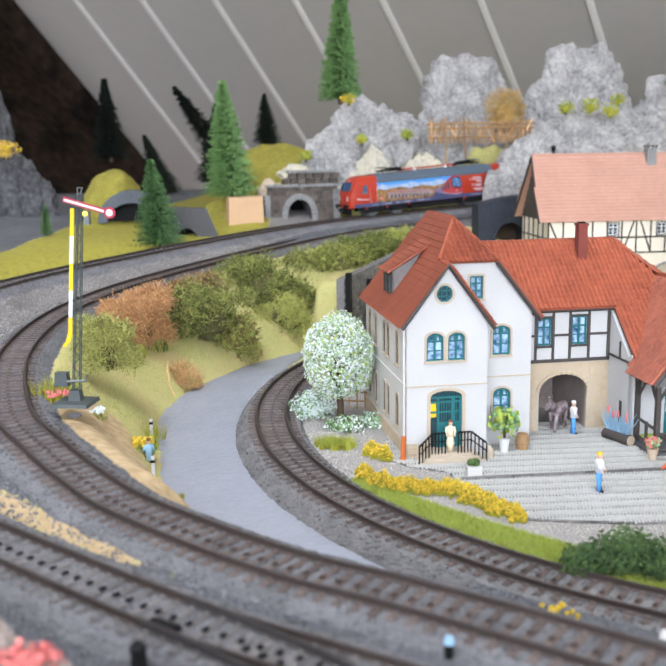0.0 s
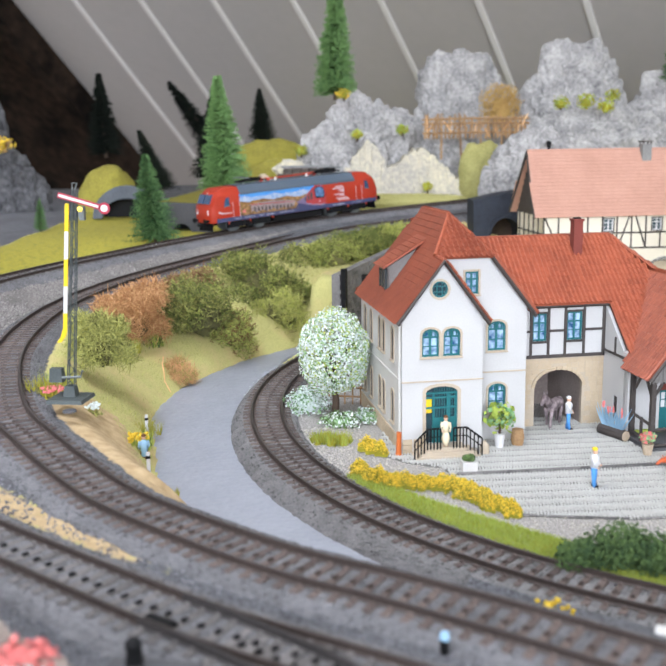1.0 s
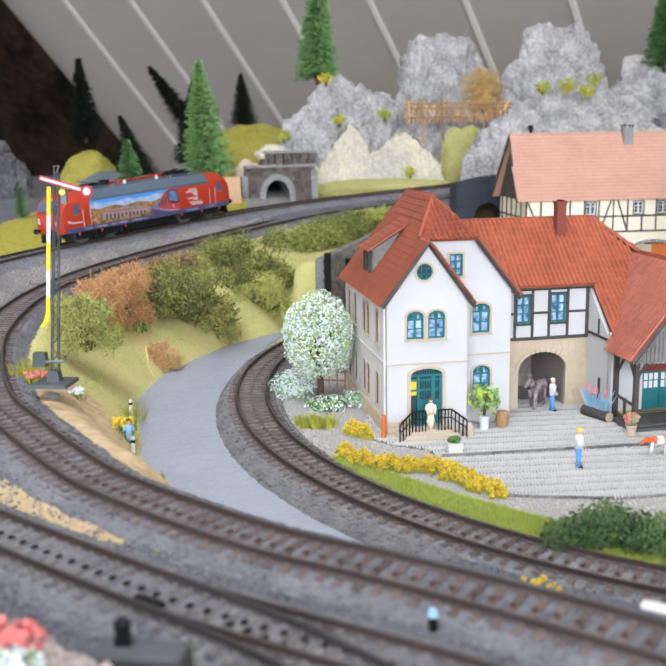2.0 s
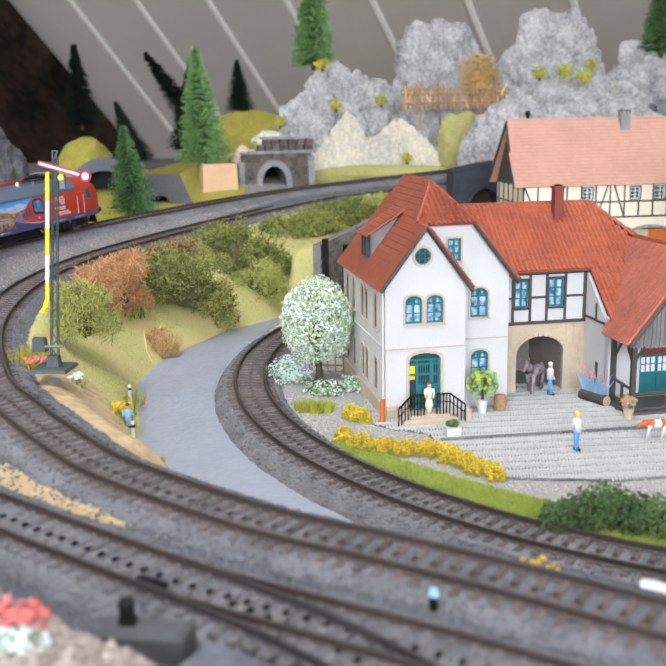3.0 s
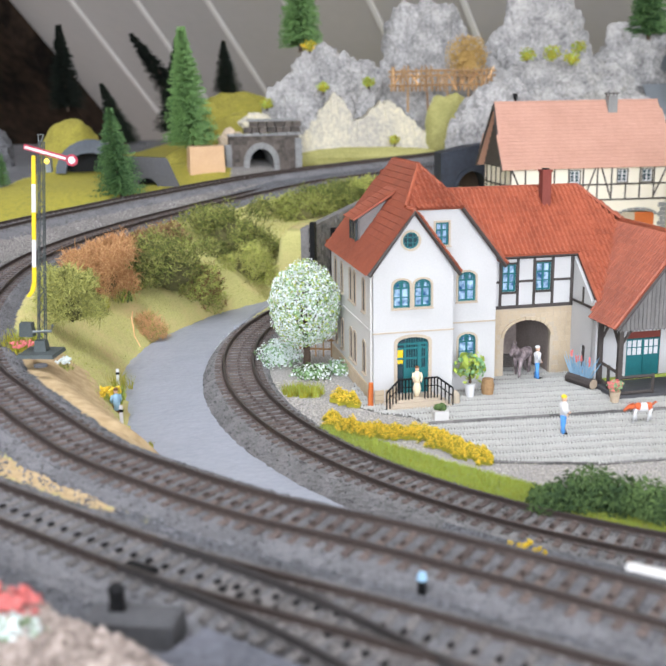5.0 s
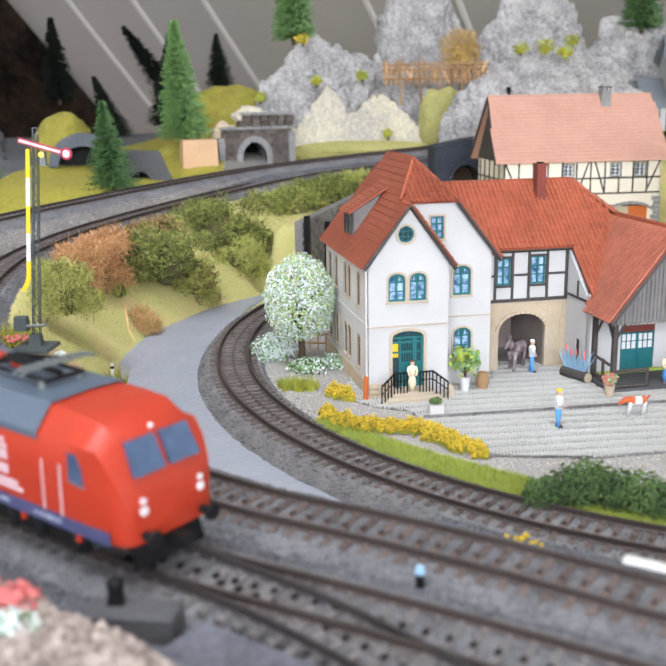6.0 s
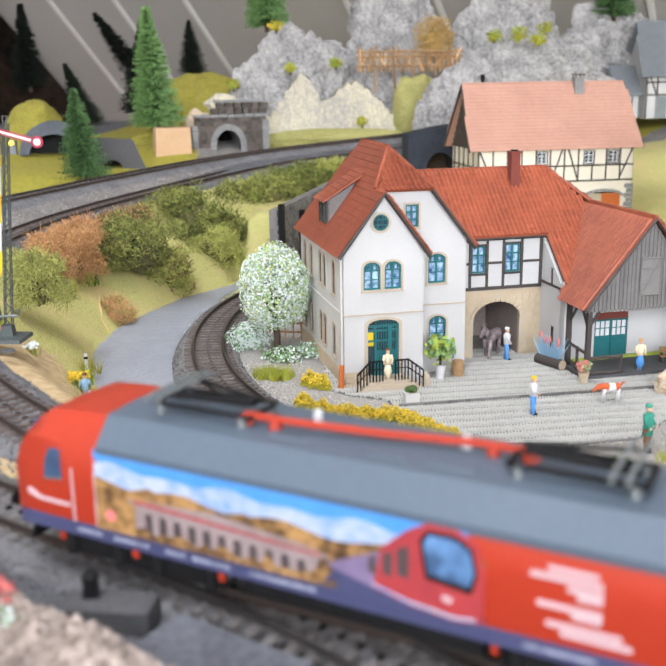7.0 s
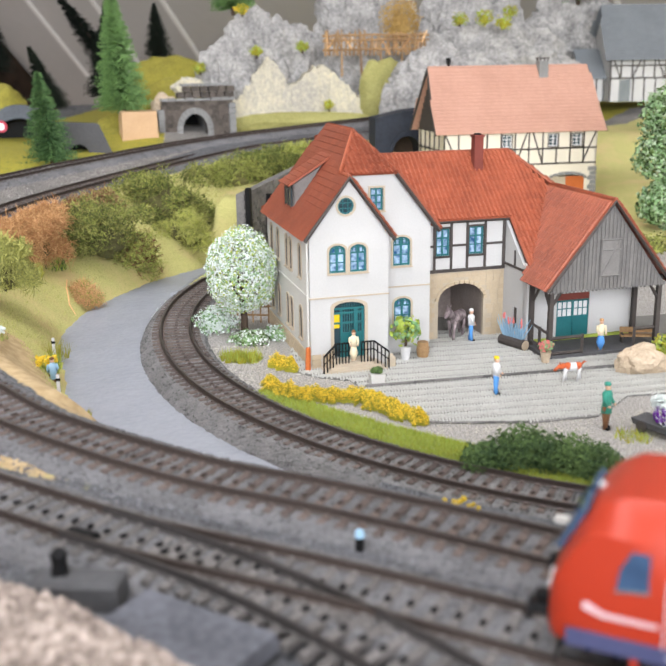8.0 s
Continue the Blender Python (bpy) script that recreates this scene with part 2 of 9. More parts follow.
M_MURALVIOLET = mat("mural_violet", (0.22, 0.16, 0.27), (0.14, 0.11, 0.20), 0.45, 300, 60, 0.0)
M_MURALARCH = mat("mural_arch_shade", (0.10, 0.075, 0.075), (0.045, 0.035, 0.04), 0.45, 300, 60, 0.0)
M_MURALGLASS = mat("mural_glass", (0.13, 0.27, 0.50), (0.02, 0.04, 0.09), 0.4, 300, 110, 0.0, spread=0.3)
M_STEEL = mat("grey_steel", (0.20, 0.22, 0.22), (0.12, 0.135, 0.135), 0.5, 800, 80, 0.1, metal=0.4)
M_SIGGREEN = mat("signal_grey_green", (0.075, 0.09, 0.088), (0.045, 0.055, 0.055), 0.55, 800, 80, 0.2)
M_SIGYELLOW = mat("signal_yellow", (0.78, 0.55, 0.01), (0.70, 0.47, 0.01), 0.5, 800, 80, 0.05)
M_PLWHITE = mat("white_plastic", (0.66, 0.66, 0.66), (0.58, 0.58, 0.58), 0.5, 800, 80, 0.05)
M_SIGRED = mat("signal_red", (0.42, 0.03, 0.06), (0.34, 0.025, 0.05), 0.5, 800, 80, 0.05)
# pane blotches mix printed curtains with reflections put into the colour
M_PANE = mat("curtain_reflection_pane", (0.46, 0.62, 0.80), (0.03, 0.10, 0.22), 0.12, 420, 160, 0.0, spread=0.22, spec=0.6)
M_PANEDARK = mat("dark_pane", (0.04, 0.075, 0.09), (0.02, 0.04, 0.05), 0.12, 500, 60, 0.0, spec=0.6)
M_CLOTHBLUE = mat("blue_cloth", (0.10, 0.34, 0.74), (0.07, 0.24, 0.58), 0.8, 900, 100, 0.2)
M_PALEBLUE = mat("pale_blue_cloth", (0.30, 0.48, 0.62), (0.24, 0.40, 0.54), 0.8, 900, 100, 0.2)
M_GREENCLOTH = mat("green_cloth", (0.04, 0.30, 0.22), (0.03, 0.22, 0.16), 0.8, 900, 100, 0.2)
M_BROWN = mat("brown_cloth", (0.19, 0.085, 0.035), (0.13, 0.06, 0.025), 0.8, 900, 100, 0.2)
M_SKIN = mat("figure_beige", (0.70, 0.45, 0.32), (0.62, 0.38, 0.26), 0.7, 900, 100, 0.1)
M_CREAMCLOTH = mat("cream_cloth", (0.78, 0.68, 0.48), (0.70, 0.60, 0.42), 0.8, 900, 100, 0.1)
M_PURPLE = mat("purple_bloom", (0.22, 0.03, 0.42), (0.15, 0.02, 0.32), 0.8, 900, 100, 0.1, island=0.6)
M_HORSE = mat("grey_brown_coat", (0.34, 0.28, 0.285), (0.12, 0.09, 0.095), 0.7, 500, 260, 0.1, spread=0.25)
M_DOGRED = mat("russet_coat", (0.55, 0.11, 0.03), (0.45, 0.09, 0.03), 0.7, 900, 150, 0.1)
M_BEIGESTONE = mat("beige_boulder", (0.62, 0.51, 0.38), (0.38, 0.29, 0.20), 0.9, 700, 110, 0.7)
M_PANEL = mat("grey_ceiling_panel", (0.42, 0.395, 0.375), (0.38, 0.36, 0.34), 0.55, 60, 4, 0.05)
M_BATTEN = mat("pale_batten", (0.72, 0.70, 0.67), (0.64, 0.62, 0.59), 0.6, 200, 8, 0.1)
# brown wood taken to near black: the recess's shade is in the colour
M_DARKWOOD = mat("shaded_brown_wood", (0.040, 0.026, 0.018), (0.003, 0.0025, 0.002), 0.9, 40, 9, 0.5, spread=0.28, spec=0.1)
M_CORK = mat("tan_cork_board", (0.60, 0.40, 0.24), (0.50, 0.32, 0.18), 0.9, 600, 60, 0.3)
M_GREYBOARD = mat("dark_grey_board", (0.10, 0.10, 0.105), (0.06, 0.06, 0.064), 0.8, 500, 30, 0.4)
M_ROOMWALL = mat("room_plaster", (0.70, 0.68, 0.65), (0.64, 0.62, 0.59), 0.9, 80, 4, 0.1)
M_ROOMFLOOR = mat("room_floor", (0.30, 0.24, 0.18), (0.22, 0.17, 0.12), 0.7, 60, 5, 0.1)
M_LAMPGLOW = mat("yellow_signal_lens", (0.85, 0.65, 0.12), (0.80, 0.58, 0.08), 0.3, 800, 80, 0.0)
M_LAMPGLOW.node_tree.nodes["Principled BSDF"].inputs["Emission Color"].default_value = (1.0, 0.75, 0.1, 1)
M_LAMPGLOW.node_tree.nodes["Principled BSDF"].inputs["Emission Strength"].default_value = 1.2

# ---- the lines of the three tracks ----
def smooth_line(pts, step=0.004):
    """An even walk along a Catmull-Rom curve through the points, as (x, y) rows."""
    p = np.array([2 * np.array(pts[0]) - np.array(pts[1])] + list(pts) + [2 * np.array(pts[-1]) - np.array(pts[-2])], float)
    out = []
    for i in range(1, len(p) - 2):
        for u in np.linspace(0, 1, 24, endpoint=False):
            a, b, c, d = p[i - 1], p[i], p[i + 1], p[i + 2]
            out.append(0.5 * (2 * b + (c - a) * u + (2 * a - 5 * b + 4 * c - d) * u * u + (3 * b - a - 3 * c + d) * u ** 3))
    out = np.array(out + [p[-2]])
    for _ in range(2):
        k = np.array([1, 4, 6, 4, 1]) / 16
        mid = np.stack([np.convolve(out[:, j], k, "valid") for j in (0, 1)], 1)
        out = np.concatenate([out[:2], mid, out[-2:]])
    s = np.concatenate([[0], np.cumsum(np.linalg.norm(np.diff(out, axis=0), axis=1))])
    e = np.arange(0, s[-1], step)
    return np.stack([np.interp(e, s, out[:, j]) for j in (0, 1)], 1)


T1C, T1R = (0.2556, 0.5429), 0.291
LINE1 = np.array([(T1C[0] + T1R * math.cos(a), T1C[1] + T1R * math.sin(a)) for a in np.arange(radians(138), radians(305), 0.004 / T1R)])
LINE2 = smooth_line([(0.2288, 1.0560), (0.1498, 1.0260), (0.0744, 0.9956), (0.0074, 0.9610), (-0.0540, 0.8933), (-0.0991, 0.8314), (-0.1327, 0.7782), (-0.1615, 0.7229), (-0.1775, 0.6700), (-0.1840, 0.6020), (-0.1755, 0.5200), (-0.1480, 0.4340), (-0.1205, 0.3876), (-0.0938, 0.3495), (-0.0727, 0.3240), (-0.0390, 0.2923), (-0.0115, 0.2704), (0.0128, 0.2556), (0.0363, 0.2403), (0.0570, 0.2260), (0.0756, 0.2125), (0.1200, 0.1800), (0.1800, 0.1380), (0.2500, 0.0900)])
LINE3 = smooth_line([(0.3480, 1.1310), (0.2624, 1.0975), (0.1439, 1.0478), (0.0461, 1.0093), (-0.0332, 0.9670), (-0.0784, 0.9283), (-0.1368, 0.8648), (-0.1703, 0.8210), (-0.2133, 0.7611), (-0.2460, 0.7000), (-0.2625, 0.6300), (-0.2620, 0.5500), (-0.2430, 0.4650), (-0.2061, 0.3910), (-0.1615, 0.3386), (-0.1064, 0.2906), (-0.0457, 0.2417), (-0.0240, 0.2269), (-0.0017, 0.2134), (0.0316, 0.1927), (0.0679, 0.1685), (0.1127, 0.1395), (0.1737, 0.1021), (0.2632, 0.0527)])
LINE4 = smooth_line([(-0.0457, 0.2411), (-0.0258, 0.2259), (-0.0063, 0.2090), (0.0126, 0.1895), (0.0316, 0.1664), (0.0484, 0.1411), (0.0632, 0.1137), (0.0737, 0.0895)])
Z1 = lambda y: np.full_like(np.asarray(y, float), 0.004)
Z2 = lambda y: np.interp(y, (0.3300, 0.7000, 0.8175, 0.8775, 0.9550, 1.0120, 1.0560, 1.1310), (0.0290, 0.0468, 0.0545, 0.0587, 0.0652, 0.0727, 0.0803, 0.0853))
Z3 = lambda y: np.interp(y, (0.3000, 0.7000, 0.8175, 0.8775, 0.9550, 1.0120, 1.0560, 1.1310), (0.0300, 0.0538, 0.0614, 0.0655, 0.0719, 0.0792, 0.0865, 0.0914))


def frames_of(line, zf):
    """Points, tangents and left normals along a line, with the rail's height."""
    t = np.gradient(line, axis=0)
    t /= np.linalg.norm(t, axis=1)[:, None]
    return line, t, np.stack([-t[:, 1], t[:, 0]], 1), zf(line[:, 1])


def near(line, xy):
    """For many points: the distance from a line, signed (left positive), and the line's y there."""
    p, t, n, _ = frames_of(line, Z1)
    d, s, yy = np.empty(len(xy)), np.empty(len(xy)), np.empty(len(xy))
    for i in range(0, len(xy), 4000):
        q = xy[i:i + 4000]
        dd = ((q[:, None, :] - p[None, ::2, :]) ** 2).sum(2)
        k = dd.argmin(1) * 2
        d[i:i + 4000] = np.sqrt(dd.min(1))
        s[i:i + 4000] = np.sign(((q - p[k]) * n[k]).sum(1))
        yy[i:i + 4000] = p[k, 1]
    return d, s, yy


# ---- ground: one sheet ----
BASE = [(0.10, 0.45, 0.0), (0.2, 0.40, 0.0), (0.03, 0.5, 0.0), (0.12, 0.38, 0.0), (0.2, 0.52, 0.0), (0.1, 0.6, 0.004), (0.3, 0.45, 0.0), (0.0, 0.42, -0.003), (-0.05, 0.5, -0.007),
        (-0.08, 0.58, -0.007), (-0.03, 0.70, -0.004), (0.02, 0.36, -0.006), (0.06, 0.30, 0.004), (0.16, 0.3, 0.0), (-0.09, 0.46, 0.004), (-0.125, 0.47, 0.030), (-0.12, 0.44, 0.0335),
        (-0.115, 0.55, 0.024), (-0.13, 0.60, 0.036), (-0.10, 0.64, 0.018), (-0.07, 0.72, 0.026), (-0.03, 0.80, 0.045), (0.03, 0.80, 0.042), (0.06, 0.86, 0.045), (0.10, 0.75, 0.018),
        (0.2, 0.75, 0.010), (0.28, 0.85, 0.020), (0.35, 0.80, 0.015), (0.45, 0.9, 0.03), (0.42, 1.1, 0.065), (0.55, 1.25, 0.085), (0.3, 1.05, 0.05), (0.15, 0.965, 0.040), (0.18, 0.93, 0.036),
        (-0.2, 1.0, 0.066), (-0.1, 1.1, 0.080), (0.05, 1.2, 0.085), (-0.3, 1.1, 0.075), (-0.4, 0.9, 0.062), (-0.5, 1.3, 0.08), (0.1, 1.5, 0.09), (0.5, 1.5, 0.09),
        (-0.35, 0.6, 0.045), (-0.3, 0.35, 0.034), (-0.2, 0.62, 0.041), (-0.1, 0.2, 0.031), (0.0, 0.16, 0.029), (0.1, 0.1, 0.028), (0.5, 0.3, 0.0), (0.5, 0.6, 0.0), (0.0, 0.235, 0.026)]


ROAD_LEFT = smooth_line([(-0.022, 0.745), (-0.0276, 0.7326), (-0.0575, 0.6977), (-0.072, 0.6715), (-0.0938, 0.624), (-0.1028, 0.577), (-0.1028, 0.540), (-0.0932, 0.4923), (-0.083, 0.440), (-0.070, 0.405), (-0.048, 0.372), (-0.020, 0.342), (0.010, 0.318), (0.030, 0.302)], 0.002)
ROAD_RIGHT = smooth_line([(-0.012, 0.742), (-0.0226, 0.7292), (-0.038, 0.675), (-0.0473, 0.6386), (-0.0559, 0.5745), (-0.0543, 0.5293), (-0.0429, 0.4759), (-0.0275, 0.4315), (-0.0073, 0.3892), (0.0095, 0.354), (0.0249, 0.335), (0.038, 0.318)], 0.002)


ROAD_RIGHT = ROAD_RIGHT + 0.0035 * (np.array(T1C) - ROAD_RIGHT) / np.linalg.norm(np.array(T1C) - ROAD_RIGHT, axis=1)[:, None]


def ground_height(xy):
    b = np.array(BASE)
    w = 1.0 / (((xy[:, None, :] - b[None, :, :2]) ** 2).sum(2) + 4e-4) ** 2.2
    z = (w * b[None, :, 2]).sum(1) / w.sum(1)
    r1 = np.hypot(xy[:, 0] - T1C[0], xy[:, 1] - T1C[1])
    inside = np.clip((T1R - 0.010 - r1) / 0.012, 0, 1) * np.clip((0.60 - xy[:, 1]) / 0.06, 0, 1)
    z = z * (1 - inside)
    dl, sl, _ = near(ROAD_LEFT, xy)
    dr, sr, _ = near(ROAD_RIGHT, xy)
    k = np.where((sl > 0) & (sr < 0), 1.0, np.clip(1 - np.minimum(dl, dr) / 0.014, 0, 1)) * np.clip((0.78 - xy[:, 1]) / 0.04, 0, 1)
    k = k * k * (3 - 2 * k)
    z = z * (1 - k) - 0.0068 * k
    d2, s2, y2 = near(LINE2, xy)
    gap = np.maximum(d2 - 0.021, 0)
    u = np.where(k > 0.999, 0, np.minimum(dl, dr) / (np.minimum(dl, dr) + gap + 1e-6))
    bank = (s2 > 0) & (sl < 0) & (xy[:, 1] > 0.37)
    side = np.clip((0.012 - xy[:, 0]) / 0.03, 0, 1) * np.clip((0.86 - xy[:, 1]) / 0.06, 0, 1)
    zb = -0.0068 + (Z2(y2) - 0.004 + 0.0068) * u ** 0.72
    z = np.where(bank, z * (1 - side) + zb * side, z)
    for line, zf, flat, foot in ((LINE1, Z1, 0.012, 0.0225), (LINE2, Z2, 0.017, 0.048), (LINE3, Z3, 0.017, 0.045), (LINE4, Z3, 0.015, 0.04)):
        d, s, yy = near(line, xy)
        k = np.clip((foot - d) / (foot - flat), 0, 1)
        k = k * k * (3 - 2 * k)
        z = z * (1 - k) + (zf(yy) - 0.0062) * k
    return z


def ground_at(x, y):
    return float(ground_height(np.array([[x, y]]))[0])


def mask_material():
    m = bpy.data.materials.new("scenic_ground")
    m.use_nodes = True
    nt = m.node_tree
    p = nt.nodes["Principled BSDF"]
    p.inputs["Roughness"].default_value = 0.95
    tc = nt.nodes.new("ShaderNodeTexCoord")

    def noisy(scale, detail=4.0):
        n = nt.nodes.new("ShaderNodeTexNoise")
        n.inputs["Scale"].default_value, n.inputs["Detail"].default_value = scale, detail
        nt.links.new(tc.outputs["Object"], n.inputs["Vector"])
        return n.outputs["Fac"]

    fine, mid, big = noisy(1300), noisy(220), noisy(35)

    def two(a, b, fac, lo=0.35, hi=0.65):
        mr = nt.nodes.new("ShaderNodeMapRange")
        mr.inputs["From Min"].default_value, mr.inputs["From Max"].default_value = lo, hi
        nt.links.new(fac, mr.inputs["Value"])
        mx = nt.nodes.new("ShaderNodeMix")
        mx.data_type = "RGBA"
        for key, c in (("A", a), ("B", b)):
            if isinstance(c, tuple):
                mx.inputs[key].default_value = (*c, 1)
            else:
                nt.links.new(c, mx.inputs[key])
        nt.links.new(mr.outputs["Result"], mx.inputs["Factor"])
        return mx.outputs["Result"]

    grass = two(two((0.38, 0.365, 0.125), (0.57, 0.53, 0.21), fine), (0.58, 0.455, 0.215), big, 0.48, 0.72)
    sand = two((0.42, 0.30, 0.155), (0.56, 0.42, 0.24), mid)
    dark = two(two((0.05, 0.05, 0.054), (0.18, 0.185, 0.20), fine, 0.38, 0.66), (0.08, 0.081, 0.088), big, 0.45, 0.7)
    pale = two((0.19, 0.18, 0.168), (0.50, 0.475, 0.44), fine, 0.38, 0.64)
    grit = two(two((0.09, 0.085, 0.08), (0.36, 0.335, 0.31), fine, 0.36, 0.66), (0.15, 0.14, 0.13), big, 0.45, 0.7)
    yellow = two(two((0.24, 0.215, 0.025), (0.40, 0.345, 0.045), fine), (0.18, 0.18, 0.03), mid, 0.5, 0.75)
    col = grass
    for layer, c in (("sand", sand), ("dark", dark), ("pale", pale), ("yellow", yellow), ("grit", grit)):
        at = nt.nodes.new("ShaderNodeAttribute")
        at.attribute_name = layer
        k = nt.nodes.new("ShaderNodeMath")
        k.operation = "ADD"
        nt.links.new(at.outputs["Fac"], k.inputs[0])
        h = nt.nodes.new("ShaderNodeMath")
        h.operation = "MULTIPLY_ADD"
        nt.links.new(mid, h.inputs[0])
        h.inputs[1].default_value, h.inputs[2].default_value = 0.9, -0.45
        nt.links.new(h.outputs[0], k.inputs[1])
        col = two(col, c, k.outputs[0], 0.42, 0.58)
    nt.links.new(col, p.inputs["Base Color"])
    b = nt.nodes.new("ShaderNodeBump")
    b.inputs["Strength"].default_value, b.inputs["Distance"].default_value = 0.8, 0.0007
    nt.links.new(fine, b.inputs["Height"])
    nt.links.new(b.outputs["Normal"], p.inputs["Normal"])
    return m


def build_ground():
    xs = np.concatenate([np.arange(-0.8, -0.25, 0.012), np.arange(-0.25, 0.26, 0.0035), np.arange(0.26, 1.0, 0.012)])
    ys = np.concatenate([np.arange(0.02, 0.14, 0.008), np.arange(0.14, 0.80, 0.0035), np.arange(0.80, 1.9, 0.009)])
    X, Y = np.meshgrid(xs, ys)
    xy = np.stack([X.ravel(), Y.ravel()], 1)
    z = ground_height(xy)
    z = z + np.array([noise.noise((a * 60, b * 60, 0)) * 0.0007 + noise.noise((a * 260, b * 260, 3)) * 0.0003 for a, b in xy]) * np.where(z > 0.0015, 1, 0.25)
    nx, ny = len(xs), len(ys)
    i = np.arange(nx * ny).reshape(ny, nx)
    q = np.stack([i[:-1, :-1], i[:-1, 1:], i[1:, 1:], i[1:, :-1]], -1).reshape(-1, 4)
    me = bpy.data.meshes.new("ground")
    me.from_pydata(np.column_stack([xy, z]).tolist(), [], q.tolist())
    me.polygons.foreach_set("use_smooth", [True] * len(q))
    d1, s1, _ = near(LINE1, xy)
    d2, s2, _ = near(LINE2, xy)
    d3, s3, _ = near(LINE3, xy)
    x, y = xy[:, 0], xy[:, 1]
    r1 = np.hypot(x - T1C[0], y - T1C[1])
    out2, out3, in1 = s2 < 0, s3 < 0, r1 < T1R
    soft = lambda v, w: np.clip(v / w + 0.5, 0, 1)
    between = out2 & ~out3
    sand = np.where(~out2 & ~in1, soft(0.058 - d2, 0.014) * soft(0.490 - y, 0.02) * soft(0.05 - x, 0.02), 0)
    sand = np.maximum(sand, np.where(between, 0.72 * soft(0.009 - np.abs(d3 - 0.026), 0.012) * soft(0.42 - y, 0.03) * soft(-0.050 - x, 0.04), 0))
    dark = np.maximum(soft(0.0215 - d2, 0.006), soft(0.019 - d3, 0.006))
    dark = np.maximum(dark, np.where(out3 & (y < 0.40), 1, 0))
    dark = np.maximum(dark, np.where(between & (y < 0.45), 1, 0))
    dark = np.maximum(dark, soft(0.022 - d1, 0.004) * np.where(in1, 0, 1) * soft(0.72 - y, 0.02))
    dark = np.maximum(dark, np.where(in1, soft(0.0145 - d1, 0.004), 0))
    dark = np.maximum(dark, np.where(~out2 & ~in1 & (y < 0.36) & (x > -0.01), 1, 0))
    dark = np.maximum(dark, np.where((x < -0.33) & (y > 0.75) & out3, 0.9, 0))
    dark = np.where(between, np.minimum(dark, 1 - sand), dark)
    grit = np.where(between & (y > 0.50), soft(d2 - 0.014, 0.006) * soft(d3 - 0.010, 0.006), 0)
    road_far = soft(-0.236 - 0.16 * (1.25 - y) - x, 0.006) * np.where(out3 & (y > 0.6), 1, 0)
    dark = np.maximum(dark, road_far)
    pale = np.zeros_like(x)
    pale = np.maximum(pale, np.where(in1 & (y < 0.66), soft(T1R - 0.016 - r1, 0.004), 0))
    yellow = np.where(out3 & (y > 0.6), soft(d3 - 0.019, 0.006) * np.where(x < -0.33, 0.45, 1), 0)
    yellow = yellow * (1 - road_far)
    yellow = yellow * (1 - soft(0.034 - np.abs(x + 0.030), 0.006) * soft(0.06 - np.abs(y - 1.03), 0.01))
    grit = np.maximum(grit, soft(0.034 - np.abs(x + 0.030), 0.006) * soft(0.06 - np.abs(y - 1.03), 0.01) * np.where(out3, 1, 0))
    yellow = np.maximum(yellow, np.where((~out2) & (y > 0.78) & (x < 0.16), 0.35 * soft(d2 - 0.02, 0.01), 0))
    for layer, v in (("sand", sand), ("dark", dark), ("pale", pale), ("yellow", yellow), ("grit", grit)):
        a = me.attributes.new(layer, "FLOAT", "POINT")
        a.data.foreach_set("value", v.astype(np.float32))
    me.materials.append(mask_material())
    ob = new("ground", me)
    return tagged(ob, "sculpted layout ground of olive grass fibre, sand and gravel", "ground", kind="structure")


build_ground()


# ---- room round the layout ----
ROOM_A, ROOM_UP, ROOM_W = Vector((-0.277, 2.1875, 0.1034)), Vector((-0.4205, -0.5882, 0.6908)), Vector((0.8135, -0.5815, 0.0))
ROOM_N = ROOM_W.cross(ROOM_UP).normalized()          # points out of the room or into it; panels lie behind the battens


def on_slope(w, b, out=0.0):
    return ROOM_A + ROOM_W * w + ROOM_UP * b + ROOM_N * out


